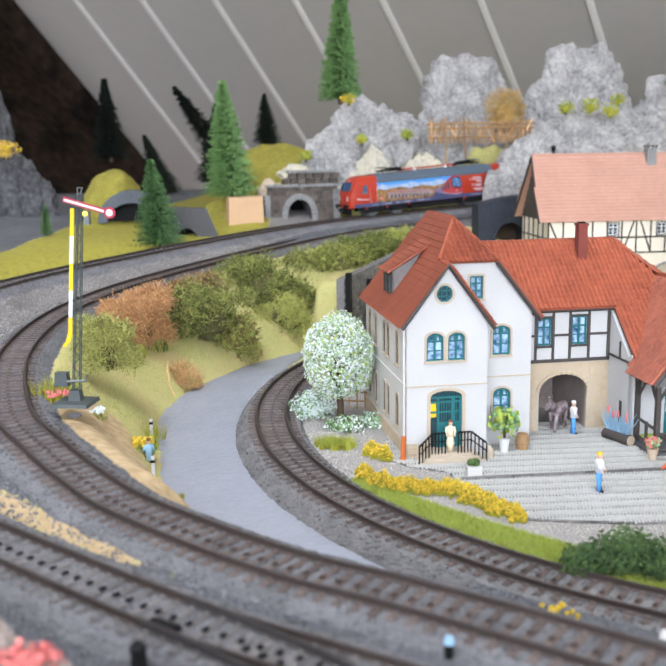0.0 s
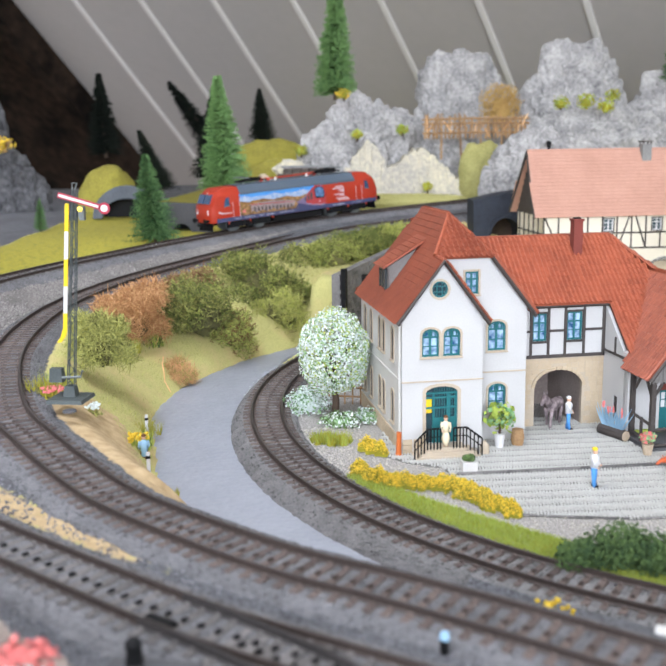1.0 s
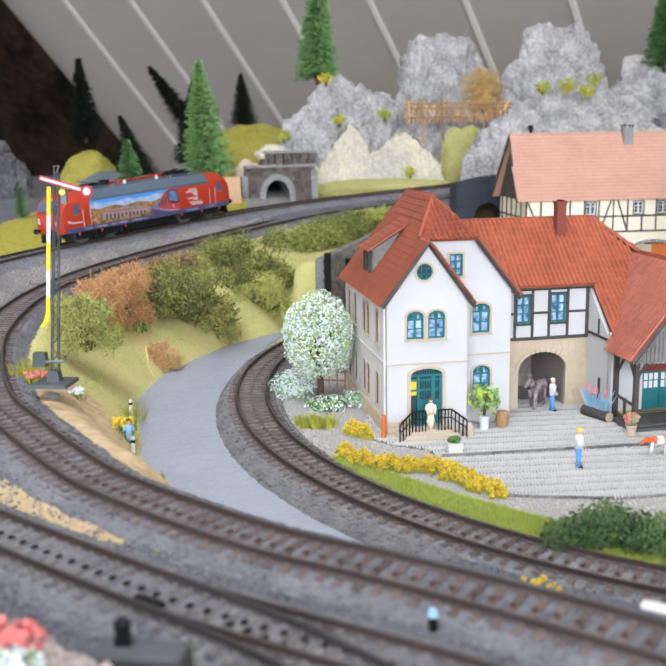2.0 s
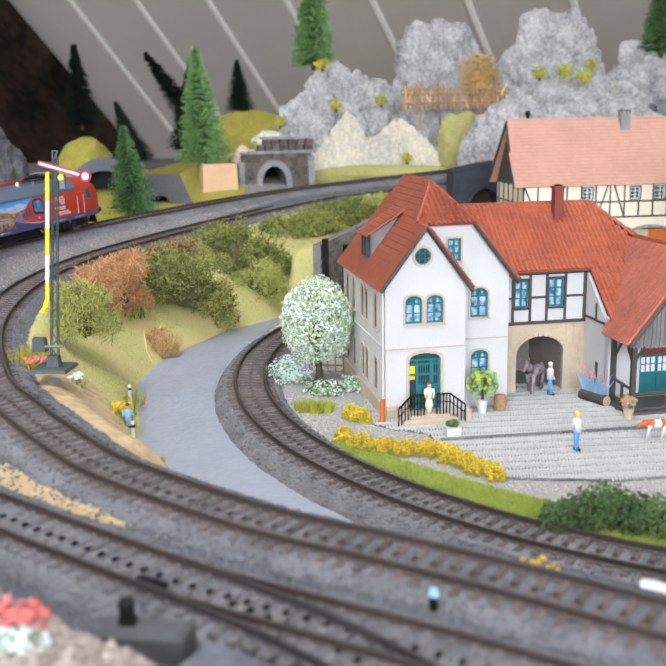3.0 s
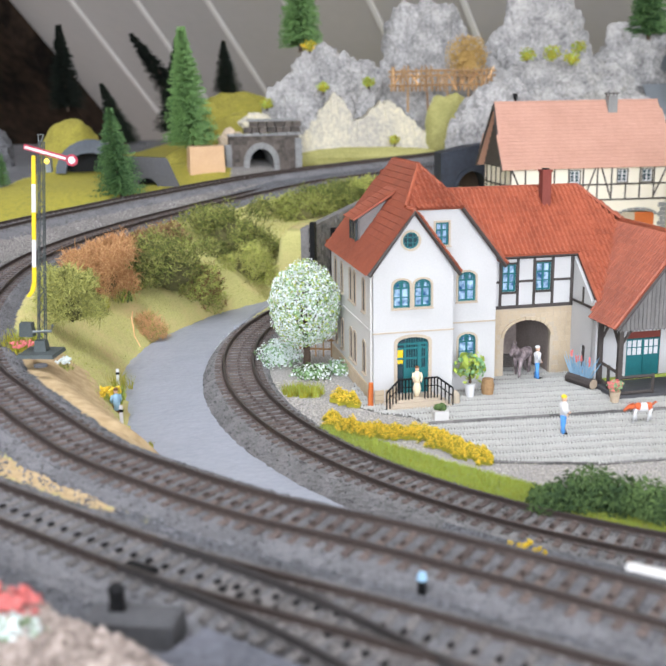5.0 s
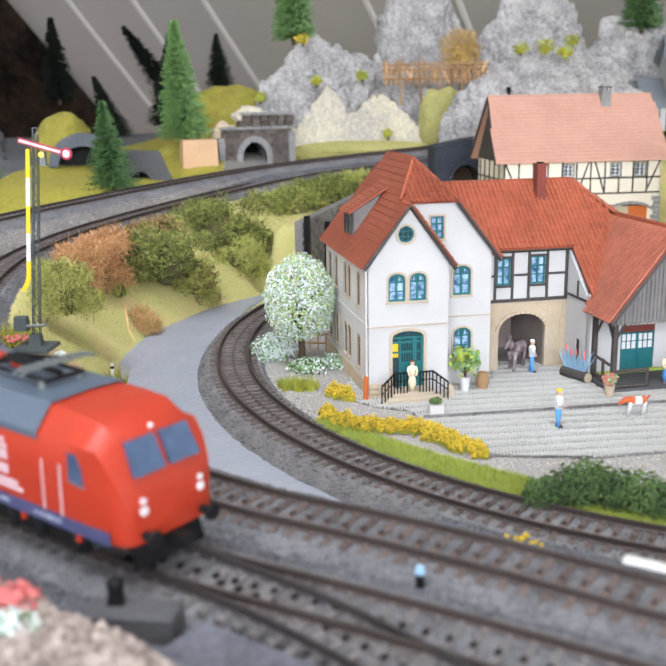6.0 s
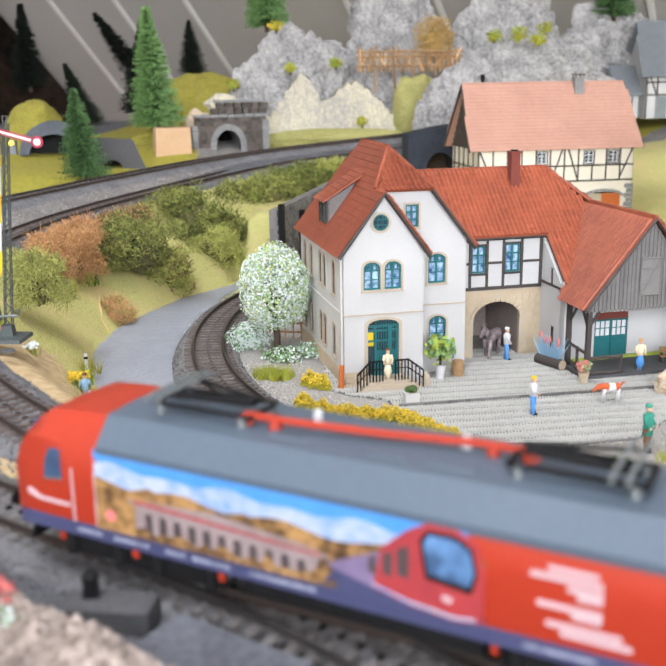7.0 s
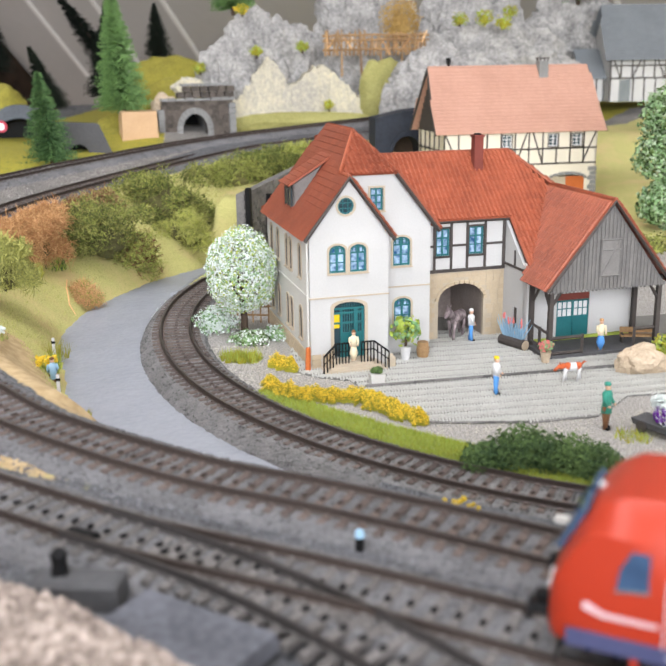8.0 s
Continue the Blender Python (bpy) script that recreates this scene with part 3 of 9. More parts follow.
def build_room():
    slope = thing("wall_sloping", pose(0, 0, 0), "sloping attic lining of wide grey panels with pale battens", "wall", kind="structure")
    into = 1 if ROOM_N.dot(Vector((0, -1, 0))) > 0 else -1
    edges = [-0.165] + [0.1612 * k for k in range(0, 14)]
    for k in range(len(edges) - 1):
        mb = MB()
        mb.slab([on_slope(edges[k], -0.5), on_slope(edges[k + 1], -0.5), on_slope(edges[k + 1], 2.2), on_slope(edges[k], 2.2)], ROOM_N * (-0.015 * into))
        part("panel", mb, M_PANEL, slope)
    for w in edges[1:]:
        mb = MB()
        mb.slab([on_slope(w - 0.0042, -0.5), on_slope(w + 0.0042, -0.5), on_slope(w + 0.0042, 2.2), on_slope(w - 0.0042, 2.2)], ROOM_N * (0.004 * into))
        part("batten", mb, M_BATTEN, slope)
    # the timber recess beside the lining, its brown wood coloured near black for shade
    recess = thing("wall_recess", pose(0, 0, 0), "brown timber recess beside the attic lining, coloured near black for its shade", "wall", kind="structure")
    mb = MB()
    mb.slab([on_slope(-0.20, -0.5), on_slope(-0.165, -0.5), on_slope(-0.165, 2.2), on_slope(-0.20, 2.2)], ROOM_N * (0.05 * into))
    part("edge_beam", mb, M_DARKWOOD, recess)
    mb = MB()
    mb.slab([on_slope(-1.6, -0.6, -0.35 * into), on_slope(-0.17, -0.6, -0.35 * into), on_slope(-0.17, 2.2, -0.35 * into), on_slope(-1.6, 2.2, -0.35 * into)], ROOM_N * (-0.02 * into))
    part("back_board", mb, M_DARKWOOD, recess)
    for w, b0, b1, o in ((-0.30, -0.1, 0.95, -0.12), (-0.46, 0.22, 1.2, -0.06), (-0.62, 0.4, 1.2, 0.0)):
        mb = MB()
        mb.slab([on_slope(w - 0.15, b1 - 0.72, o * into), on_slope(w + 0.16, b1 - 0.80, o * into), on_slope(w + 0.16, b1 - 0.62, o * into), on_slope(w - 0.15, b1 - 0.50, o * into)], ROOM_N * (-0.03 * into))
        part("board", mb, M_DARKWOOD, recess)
    floor = part("floor", MB().box(-3, 3, -3, 4, -0.95, -0.9), M_ROOMFLOOR)
    tagged(floor, "plain brown wooden room floor below the layout", "floor", kind="structure")
    for name, bx in (("wall_west", (-3.1, -3, -3, 4, -0.95, 2.4)), ("wall_east", (3, 3.1, -3, 4, -0.95, 2.4)), ("wall_north", (-3, 3, 4, 4.1, -0.95, 2.4))):
        tagged(part(name, MB().box(*bx), M_ROOMWALL), "plain pale plastered room wall", "wall", kind="structure")
    mb = MB()
    for bx in ((-3, -1.8, -3.1, -3, -0.95, 2.4), (1.7, 3, -3.1, -3, -0.95, 2.4), (-1.8, 1.7, -3.1, -3, -0.95, 0.2), (-1.8, 1.7, -3.1, -3, 1.9, 2.4)):
        mb.box(*bx)
    tagged(part("wall_south", mb, M_ROOMWALL), "plain pale plastered wall with a wide window opening", "wall", kind="structure")
    # unseen ceiling, its opening made only to hold the added overhead lamp
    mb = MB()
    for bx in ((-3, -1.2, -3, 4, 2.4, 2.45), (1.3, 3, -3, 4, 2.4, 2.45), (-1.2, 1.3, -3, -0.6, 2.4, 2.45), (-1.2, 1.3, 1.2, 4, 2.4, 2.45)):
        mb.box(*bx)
    tagged(part("ceiling", mb, M_ROOMWALL), "plain white room ceiling with an opening for the added overhead lamp", "ceiling", kind="structure")
    # the table that carries the layout
    table = thing("layout_table", pose(0, 0, 0), "wooden baseboard table carrying the model railway", "table", kind="structure")
    part("tabletop", MB().box(-0.8, 1.0, 0.0, 1.9, -0.055, -0.03), M_CORK, table)
    for x in (-0.7, 0.9):
        for y in (0.12, 1.78):
            part("leg", MB().box(x - 0.03, x + 0.03, y - 0.03, y + 0.03, -0.9, -0.055), M_TWIGWOOD, table)


build_room()


# ---- road ----
def build_road():
    left, right = ROAD_LEFT, ROAD_RIGHT
    n, m = 150, 22
    a = left[np.linspace(0, len(left) - 1, n).astype(int)]
    b = right[np.linspace(0, len(right) - 1, n).astype(int)]
    rnd = np.random.RandomState(4)
    a = a + rnd.normal(0, 0.0005, a.shape)
    b = b + rnd.normal(0, 0.0008, b.shape)
    u = np.linspace(0, 1, m)
    xy = (a[:, None, :] * (1 - u)[None, :, None] + b[:, None, :] * u[None, :, None]).reshape(-1, 2)
    k = np.tile(np.minimum(u, 1 - u) * 2, n)
    z = -0.0056 + np.array([noise.noise((x * 110, y * 110, 9)) * 0.0004 + noise.noise((x * 420, y * 420, 2)) * 0.00018 for x, y in xy])
    z[k == 0] -= 0.0015
    mb = MB()
    f = [(i * m + j, i * m + j + 1, (i + 1) * m + j + 1, (i + 1) * m + j) for i in range(n - 1) for j in range(m - 1)]
    mb.add(np.column_stack([xy, z]).tolist(), f)
    tagged(part("road", mb, M_ROAD, smooth=True), "grey painted village road with a slightly rough surface", "road", kind="structure")


build_road()


def glue_specks():
    """Dried white glue along the foot of the inner bed."""
    rnd = random.Random(31)
    mb = MB()
    for _ in range(420):
        p = ROAD_RIGHT[int(len(ROAD_RIGHT) * rnd.uniform(0.25, 0.97))]
        x, y = p[0] + rnd.gauss(0, 0.0011), p[1] + rnd.gauss(0, 0.0011)
        if noise.noise((x * 55, y * 55, 6)) < -0.05:
            continue
        r, a = rnd.uniform(0.0002, 0.0007), rnd.uniform(0, 3)
        mb.add([(x + r * math.cos(a), y + r * math.sin(a), -0.0050), (x - r * math.sin(a) * 0.6, y + r * math.cos(a) * 0.6, -0.0050), (x - r * math.cos(a), y - r * math.sin(a), -0.0050), (x, y, -0.0044)], [(0, 1, 3), (1, 2, 3), (2, 0, 3)])
    tagged(part("glue_specks", mb, M_BLOSSOM), "dried whitish glue specks along the road's edge", "glue", kind="stuff")


glue_specks()


# ---- tracks ----
def ribbon(mb, line, zf, prof, mi=0, jitter=0.0, seed=0):
    """Sweeps a cross-section of (offset, height) along a line."""
    rnd = np.random.RandomState(seed)
    p, t, n, z = frames_of(line, zf)
    k = len(prof)
    vs = []
    for i in range(len(p)):
        for o, h in prof:
            j = rnd.normal(0, jitter, 2) if jitter else (0, 0)
            vs.append((p[i, 0] + n[i, 0] * (o + j[0]), p[i, 1] + n[i, 1] * (o + j[0]), z[i] + h + j[1]))
    fs = [(i * k + j, i * k + j + 1, (i + 1) * k + j + 1, (i + 1) * k + j) for i in range(len(p) - 1) for j in range(k - 1)]
    mb.add(vs, fs, mi)


SLEEPER_MB = MB()
SLEEPER_MB.box(-0.00135, 0.00135, -0.0134, 0.0134, -0.0042, -0.0024, 0, t=0.0002)
for sy in (-1, 1):
    for off in (-0.0015, 0.0015):
        SLEEPER_MB.box(-0.0007, 0.0007, sy * 0.00825 + off - 0.0005, sy * 0.00825 + off + 0.0005, -0.0024, -0.0017, 0)
SLEEPER_MB.box(-0.0007, 0.0007, -0.0010, 0.0010, -0.0024, -0.0016, 1, t=0.0002)
SLEEPER = SLEEPER_MB.mesh("sleeper", [M_SLEEPER, M_RAIL])
SLEEPER_STUD = SLEEPER_MB.mesh("sleeper", [M_SLEEPER_DUSTY, M_BLACK])


def build_track(name, line, zf, label, ballast, skip=0, foot=0.023, drop=0.0075, seed=0, bed=True, tie=SLEEPER, rails=(M_RAIL, M_RAILTOP)):
    tr = thing(name, pose(0, 0, 0), label, "railway track", "railway tracks", kind="structure")
    fine = smooth_line(line[::3], 0.0017) if bed else line
    if bed:
        edge = [(0.0152 + (foot - 0.0152) * q, -0.0034 - (drop - 0.0034) * q ** 1.15) for q in np.linspace(0, 1, 9)]
        prof = [(-a, b) for a, b in edge[::-1]] + [(o, -0.0030) for o in np.linspace(-0.0140, 0.0140, 15)] + edge
        mb = MB()
        ribbon(mb, fine, zf, prof, 0, 0.00022, seed)
        tagged(part("ballast", mb, ballast, tr), kind="stuff")
        stones = MB()
        rnd = np.random.RandomState(seed + 7)
        p, t, n, z = frames_of(fine, zf)
        for i in range(0, len(p)):
            for _ in range(30):
                o = rnd.uniform(-foot, foot)
                h = -0.0030 if abs(o) < 0.0152 else -0.0034 - (drop - 0.0034) * ((abs(o) - 0.0152) / (foot - 0.0152)) ** 1.15
                s = rnd.uniform(0.0004, 0.0008)
                c = Vector((p[i, 0] + n[i, 0] * o, p[i, 1] + n[i, 1] * o, z[i] + h))
                M = Matrix.Translation(c) @ Euler(tuple(rnd.uniform(0, 3, 3))).to_matrix().to_4x4()
                stones.add([(s, 0, 0), (-s, 0, 0), (0, s, 0), (0, -s, 0), (0, 0, s), (0, 0, -s)], [(0, 2, 4), (2, 1, 4), (1, 3, 4), (3, 0, 4), (2, 0, 5), (1, 2, 5), (3, 1, 5), (0, 3, 5)], 0, M)
        tagged(part("ballast_stones", stones, ballast, tr), kind="stuff")
    for side in (-1, 1):
        mb = MB()
        c = side * 0.00825
        ribbon(mb, line, zf, [(c - 0.0010, -0.0023), (c - 0.0004, -0.0019), (c - 0.0004, -0.0007), (c - 0.00046, -0.0006), (c - 0.00046, 0.0)], 0)
        ribbon(mb, line, zf, [(c - 0.00046, 0.0), (c + 0.00046, 0.0)], 1)
        ribbon(mb, line, zf, [(c + 0.00046, 0.0), (c + 0.00046, -0.0006), (c + 0.0004, -0.0007), (c + 0.0004, -0.0019), (c + 0.0010, -0.0023)], 0)
        part("rail", mb, list(rails), tr)
    p, t, n, z = frames_of(smooth_line(line[::3], 0.0058), zf)
    rnd = random.Random(seed)
    for i in range(skip, len(p)):
        a = math.atan2(t[i, 1], t[i, 0])
        part("sleeper", tie, [], tr, at=Matrix.Translation((p[i, 0], p[i, 1], z[i] + rnd.uniform(-0.0001, 0.0001))) @ Matrix.Rotation(a + rnd.uniform(-0.015, 0.015), 4, "Z"))
    return tr


build_track("track_inner", LINE1, Z1, "brown model track curving round the inn on dark ballast", M_BALLAST_DARK, foot=0.0205, drop=0.0105, seed=1)
build_track("track_middle", LINE2, Z2, "brown model track on a dark ballasted embankment", M_BALLAST, foot=0.0225, drop=0.0085, seed=2)
build_track("track_outer", LINE3, Z3, "outermost brown model track used by the locomotive", M_BALLAST, foot=0.0215, drop=0.0080, seed=3, tie=SLEEPER_STUD)
build_track("track_branch", LINE4, Z3, "branch of a turnout leaving the outermost track", M_BALLAST, skip=5, seed=4, bed=False, tie=SLEEPER_STUD, rails=(M_SWITCHRAIL, M_SWITCHRAIL))

# ---- inn ----
INN = pose(0.0346, 0.4521, 0.0, 0, 0, 9.34)


def wall_mesh(outline, holes, thick, mi=0):
    """A wall in the x-z plane at y = 0, thickened towards +y, with holes through it."""
    bm = bmesh.new()
    for loop in [outline] + list(holes):
        vs = [bm.verts.new((x, 0, z)) for x, z in loop]
        for i in range(len(vs)):
            bm.edges.new((vs[i], vs[(i + 1) % len(vs)]))
    bmesh.ops.triangle_fill(bm, use_beauty=True, use_dissolve=False, edges=bm.edges[:], normal=(0, -1, 0))
    ex = bmesh.ops.extrude_face_region(bm, geom=bm.faces[:])
    bmesh.ops.translate(bm, vec=(0, thick, 0), verts=[g for g in ex["geom"] if isinstance(g, bmesh.types.BMVert)])
    bmesh.ops.recalc_face_normals(bm, faces=bm.faces[:])
    me = bpy.data.meshes.new("wall")
    bm.to_mesh(me)
    bm.free()
    return me


def arch(x0, x1, z0, z1, rise, n=8):
    """An opening's outline: straight sides to z1 - rise, then a curved head."""
    if rise <= 0:
        return [(x0, z0), (x1, z0), (x1, z1), (x0, z1)]
    w, c = (x1 - x0) / 2, (x0 + x1) / 2
    return [(x0, z0), (x1, z0)] + [(c + w * math.cos(a), z1 - rise + rise * math.sin(a)) for a in np.linspace(0, math.pi, n)]


def wall(parent, name, outline, holes, thick, material, at):
    me = wall_mesh(outline, holes, thick)
    me.materials.append(material)
    return part(name, me, [], parent, at=at)


def window(parent, at, x0, x1, z0, z1, rise, trim=M_SAND, pane=M_PANE, grow=0.0010, sash=M_TEAL, sill=True, top=True, depth=0.0013):
    """A window in a wall's plane: stone surround, sash frame, bars and pane."""
    w = thing("window", at, "", "")
    if trim is not None:
        outer = arch(x0 - grow, x1 + grow, z0 - (grow if sill else 0), z1 + grow, rise + grow * 0.3 if rise else 0)
        me = wall_mesh(outer, [arch(x0, x1, z0, z1, rise)], 0.0009)
        me.materials.append(trim)
        part("surround", me, [], w, at=pose(0, -0.0005, 0))
        if sill:
            part("sill", MB().box(x0 - grow * 1.2, x1 + grow * 1.2, -0.0012, 0.0004, z0 - grow, z0 - grow * 0.35), trim, w)
    f = 0.0009
    me = wall_mesh(arch(x0, x1, z0, z1, rise), [arch(x0 + f, x1 - f, z0 + f, z1 - f, max(0, rise - f * 0.4))], 0.0006)
    me.materials.append(sash)
    part("sash", me, [], w, at=pose(0, depth - 0.0006, 0))
    c = (x0 + x1) / 2
    zt = z1 - rise - 0.0012 if rise else z0 + (z1 - z0) * 0.66
    zm = z0 + (zt - z0) * 0.52
    bars = [(c - 0.0005, c + 0.0005, depth - 0.0007, depth - 0.0001, z0, z1 - 0.0003), (x0, x1, depth - 0.0008, depth - 0.0001, zt - 0.0004, zt + 0.0004), (x0, x1, depth - 0.0006, depth - 0.0001, zm - 0.00025, zm + 0.00025)]
    if rise and top:
        bars += [(x0 + (x1 - x0) * k / 5 - 0.0002, x0 + (x1 - x0) * k / 5 + 0.0002, depth - 0.0006, depth - 0.0001, zt, z1 - rise * 0.25) for k in range(1, 5)]
        bars.append((x0, x1, depth - 0.0007, depth - 0.0001, z1 - rise * 0.62, z1 - rise * 0.5))
    for b in bars:
        part("bar", MB().box(*b), sash, w)
    me = wall_mesh(arch(x0, x1, z0, z1, rise), [], 0.0004)
    me.materials.append(pane)
    part("pane", me, [], w, at=pose(0, depth, 0))
    w.parent = parent
    return w


def in_poly(p, poly):
    ins, j = False, len(poly) - 1
    for i in range(len(poly)):
        (xi, yi), (xj, yj) = poly[i], poly[j]
        if (yi > p[1]) != (yj > p[1]) and p[0] < (xj - xi) * (p[1] - yi) / (yj - yi) + xi:
            ins = not ins
        j = i
    return ins


def roof_plane(parent, poly, along, tile, length, material, curved=True, thick=0.0011, name="roof_slope", label=""):
    """A roof slope: an eaves board under rows of single tiles. poly: its corners; along: the eaves' direction."""
    P = [Vector(p) for p in poly]
    nrm = Vector((0, 0, 0))
    for i in range(len(P)):
        nrm += P[i].cross(P[(i + 1) % len(P)])
    nrm.normalize()
    if nrm.z < 0:
        nrm = -nrm
    u = Vector(along).normalized()
    u = (u - nrm * u.dot(nrm)).normalized()
    v = nrm.cross(u)
    if v.z < 0:
        v = -v
    o = P[0]
    q = [((p - o).dot(u), (p - o).dot(v)) for p in P]
    base = MB().slab([tuple(p) for p in P], nrm * thick)
    slope = part(name, base, material, parent, label)
    mb = MB()
    u0, u1 = min(a for a, _ in q), max(a for a, _ in q)
    v0, v1 = min(b for _, b in q), max(b for _, b in q)
    row = 0
    b = v0 - length * 0.15
    while b < v1:
        a = u0
        while a < u1 + tile:
            c = (a + tile / 2, b + length * 0.55)
            if in_poly(c, q):
                lift = (0.00045 if curved else 0.0004) + random.uniform(0, 0.00006)
                base_p = o + nrm * thick
                def at(x, y, h):
                    return base_p + u * x + v * y + nrm * h
                e = tile * 0.02
                if curved:
                    prof = ((a - e, 0.0), (a + tile * 0.26, 0.00012), (a + tile * 0.46, 0.0010), (a + tile * 0.70, 0.0011), (a + tile + e, 0.00005))
                else:
                    prof = ((a + e, 0.0), (a + tile - e, 0.0))
                n = len(prof)
                vs = [at(x, b, h + lift) for x, h in prof] + [at(x, b + length * 1.05, h + 0.0001) for x, h in prof] + [at(x, b, 0) for x, h in prof]
                fs = [(i, i + 1, n + i + 1, n + i) for i in range(n - 1)] + [(2 * n + i, 2 * n + i + 1, i + 1, i) for i in range(n - 1)]
                mb.add(vs, fs)
            a += tile
        b += length
        row += 1
    tagged(part("tiles", mb, material, slope), kind="stuff")
    return slope


def verge(parent, pts, r=0.0008, material=None, name="verge_board"):
    mb = MB()
    mb.tube(pts, r, 4)
    return part(name, mb, material or M_TIMBER, parent)


def build_inn():
    inn = thing("inn", INN, "white village inn with red tiled roofs and a gateway", "house")
    E, A = 0.066, 0.0935
    # front wing
    holes = [arch(0.0098, 0.0182, 0.0482, 0.0618, 0.003), arch(0.0203, 0.0287, 0.0482, 0.0618, 0.003), arch(0.0118, 0.0276, 0.0052, 0.0335, 0.003),
             [(0.0185 + 0.0040 * math.cos(a), 0.0805 + 0.0040 * math.sin(a)) for a in np.linspace(0, 2 * math.pi, 17)[:-1]]]
    wall(inn, "front_wall", [(0, 0.0), (0.040, 0.0), (0.040, E), (0.0200, 0.0928), (0, E)], holes, 0.0016, M_WHITE, pose(0, 0, 0))
    window(inn, pose(0, 0, 0), 0.0098, 0.0182, 0.0482, 0.0618, 0.003)
    window(inn, pose(0, 0, 0), 0.0203, 0.0287, 0.0482, 0.0618, 0.003)
    # round gable window
    rw = thing("round_window", pose(0, 0, 0), "", "")
    ring = lambda r: [(0.0185 + r * math.cos(a), 0.0805 + r * math.sin(a)) for a in np.linspace(0, 2 * math.pi, 25)[:-1]]
    for nm, a, b, y, t, m in (("surround", 0.0051, 0.0040, -0.0005, 0.0009, M_SAND), ("sash", 0.0040, 0.0033, 0.0004, 0.0006, M_TEAL)):
        me = wall_mesh(ring(a), [ring(b)], t)
        me.materials.append(m)
        part(nm, me, [], rw, at=pose(0, y, 0))
    me = wall_mesh(ring(0.0040), [], 0.0004)
    me.materials.append(M_PANEDARK)
    part("pane", me, [], rw, at=pose(0, 0.0012, 0))
    mb = MB()
    for d in (-0.0013, 0.0013):
        mb.box(0.0185 + d - 0.0002, 0.0185 + d + 0.0002, 0.0005, 0.0011, 0.0770, 0.0840)
        mb.box(0.0150, 0.0220, 0.0005, 0.0011, 0.0805 + d - 0.0002, 0.0805 + d + 0.0002)
    part("bars", mb, M_TEAL, rw)
    rw.parent = inn
    # entrance
    door = thing("door", pose(0, 0, 0), "", "")
    x0, x1, z0, z1 = 0.0118, 0.0276, 0.0052, 0.0335
    me = wall_mesh(arch(x0 - 0.0016, x1 + 0.0016, z0, z1 + 0.0014, 0.0035), [arch(x0, x1, z0, z1, 0.003)], 0.0009)
    me.materials.append(M_SAND)
    part("surround", me, [], door, at=pose(0, -0.0005, 0))
    me = wall_mesh(arch(x0, x1, z0, z1, 0.003), [], 0.0008)
    me.materials.append(M_PANEDARK)
    part("fanlight", me, [], door, at=pose(0, 0.0016, 0))
    mb = MB()
    mb.box(x0 + 0.0035, x1, 0.0008, 0.0016, z0, z0 + 0.0125)
    for a, b in ((x0 + 0.0035, x0 + 0.0045), (x0 + 0.0105, x0 + 0.0125), (x1 - 0.001, x1)):
        mb.box(a, b, 0.0006, 0.0014, z0, z1 - 0.0030)
    for z in (z0 + 0.0175, z0 + 0.0225, z1 - 0.0035):
        mb.box(x0, x1, 0.0005, 0.0013, z - 0.0005, z + 0.0005)
    for k in range(9):
        x = x0 + 0.0045 + k * 0.00125
        mb.box(x, x + 0.0003, 0.0008, 0.0013, z0 + 0.0125, z1 - 0.001)
    part("door_leaf", mb, M_TEAL, door)
    part("lamp_panel", MB().box(x0 + 0.0004, x0 + 0.0032, 0.0010, 0.0015, z0 + 0.0150, z1 - 0.006), M_SIGYELLOW, door, "yellow notice behind the glass")
    door.parent = inn
    # string courses and plinth
    part("string_course", MB().box(-0.0004, 0.0404, -0.0005, 0.0003, 0.0358, 0.0365), M_SAND, inn)
    part("string_course", MB().box(0.0404, 0.0665, 0.0115, 0.0123, 0.0358, 0.0365), M_SAND, inn)
    part("string_course", MB().box(-0.0005, 0.0003, 0.0, 0.097, 0.0357, 0.0367), M_SHADE_WALL, inn)
    mb = MB()
    for y in np.arange(0.001, 0.096, 0.0062):
        for k in range(3):
            o = 0.003 * (k % 2)
            mb.box(-0.0009, 0.0002, y + o, min(y + o + 0.0057, 0.097), 0.0003 + k * 0.0026, 0.0026 + k * 0.0026, t=0.0002)
    part("plinth", mb, M_BLOCK, inn)
    mb = MB()
    for x in np.arange(0.0, 0.0075, 0.0055):
        for k in range(3):
            mb.box(x + 0.0002, x + 0.0052, -0.0009, 0.0002, 0.0003 + k * 0.0026, 0.0026 + k * 0.0026, t=0.0002)
    part("plinth", mb, M_BLOCK, inn)
    # side wall with two rows of narrow windows
    sw = []
    ys = (0.016, 0.036, 0.045, 0.066, 0.082)
    for y in ys:
        sw += [arch(-y - 0.0052, -y, 0.0120, 0.0285, 0.0022), arch(-y - 0.0052, -y, 0.0435, 0.0600, 0.0022)]
    side = Matrix.Rotation(radians(-90), 4, "Z")
    wall(inn, "side_wall", [(-0.097, 0), (-0.0016, 0), (-0.0016, E), (-0.097, E)], sw, 0.0016, M_SHADE_WALL, side)
    for y in ys:
        for z in (0.0120, 0.0435):
            window(inn, side, -y - 0.0052, -y, z, z + 0.0165, 0.0022, trim=M_SAND, pane=M_PANEDARK, sash=M_TIMBER, grow=0.0008, top=False, depth=0.0007)
    # main block behind the wing
    holes = [arch(0.0345, 0.0412, 0.0757, 0.0868, 0), arch(0.0464, 0.0556, 0.0470, 0.0618, 0.003), arch(0.0470, 0.0562, 0.0155, 0.0302, 0.003)]
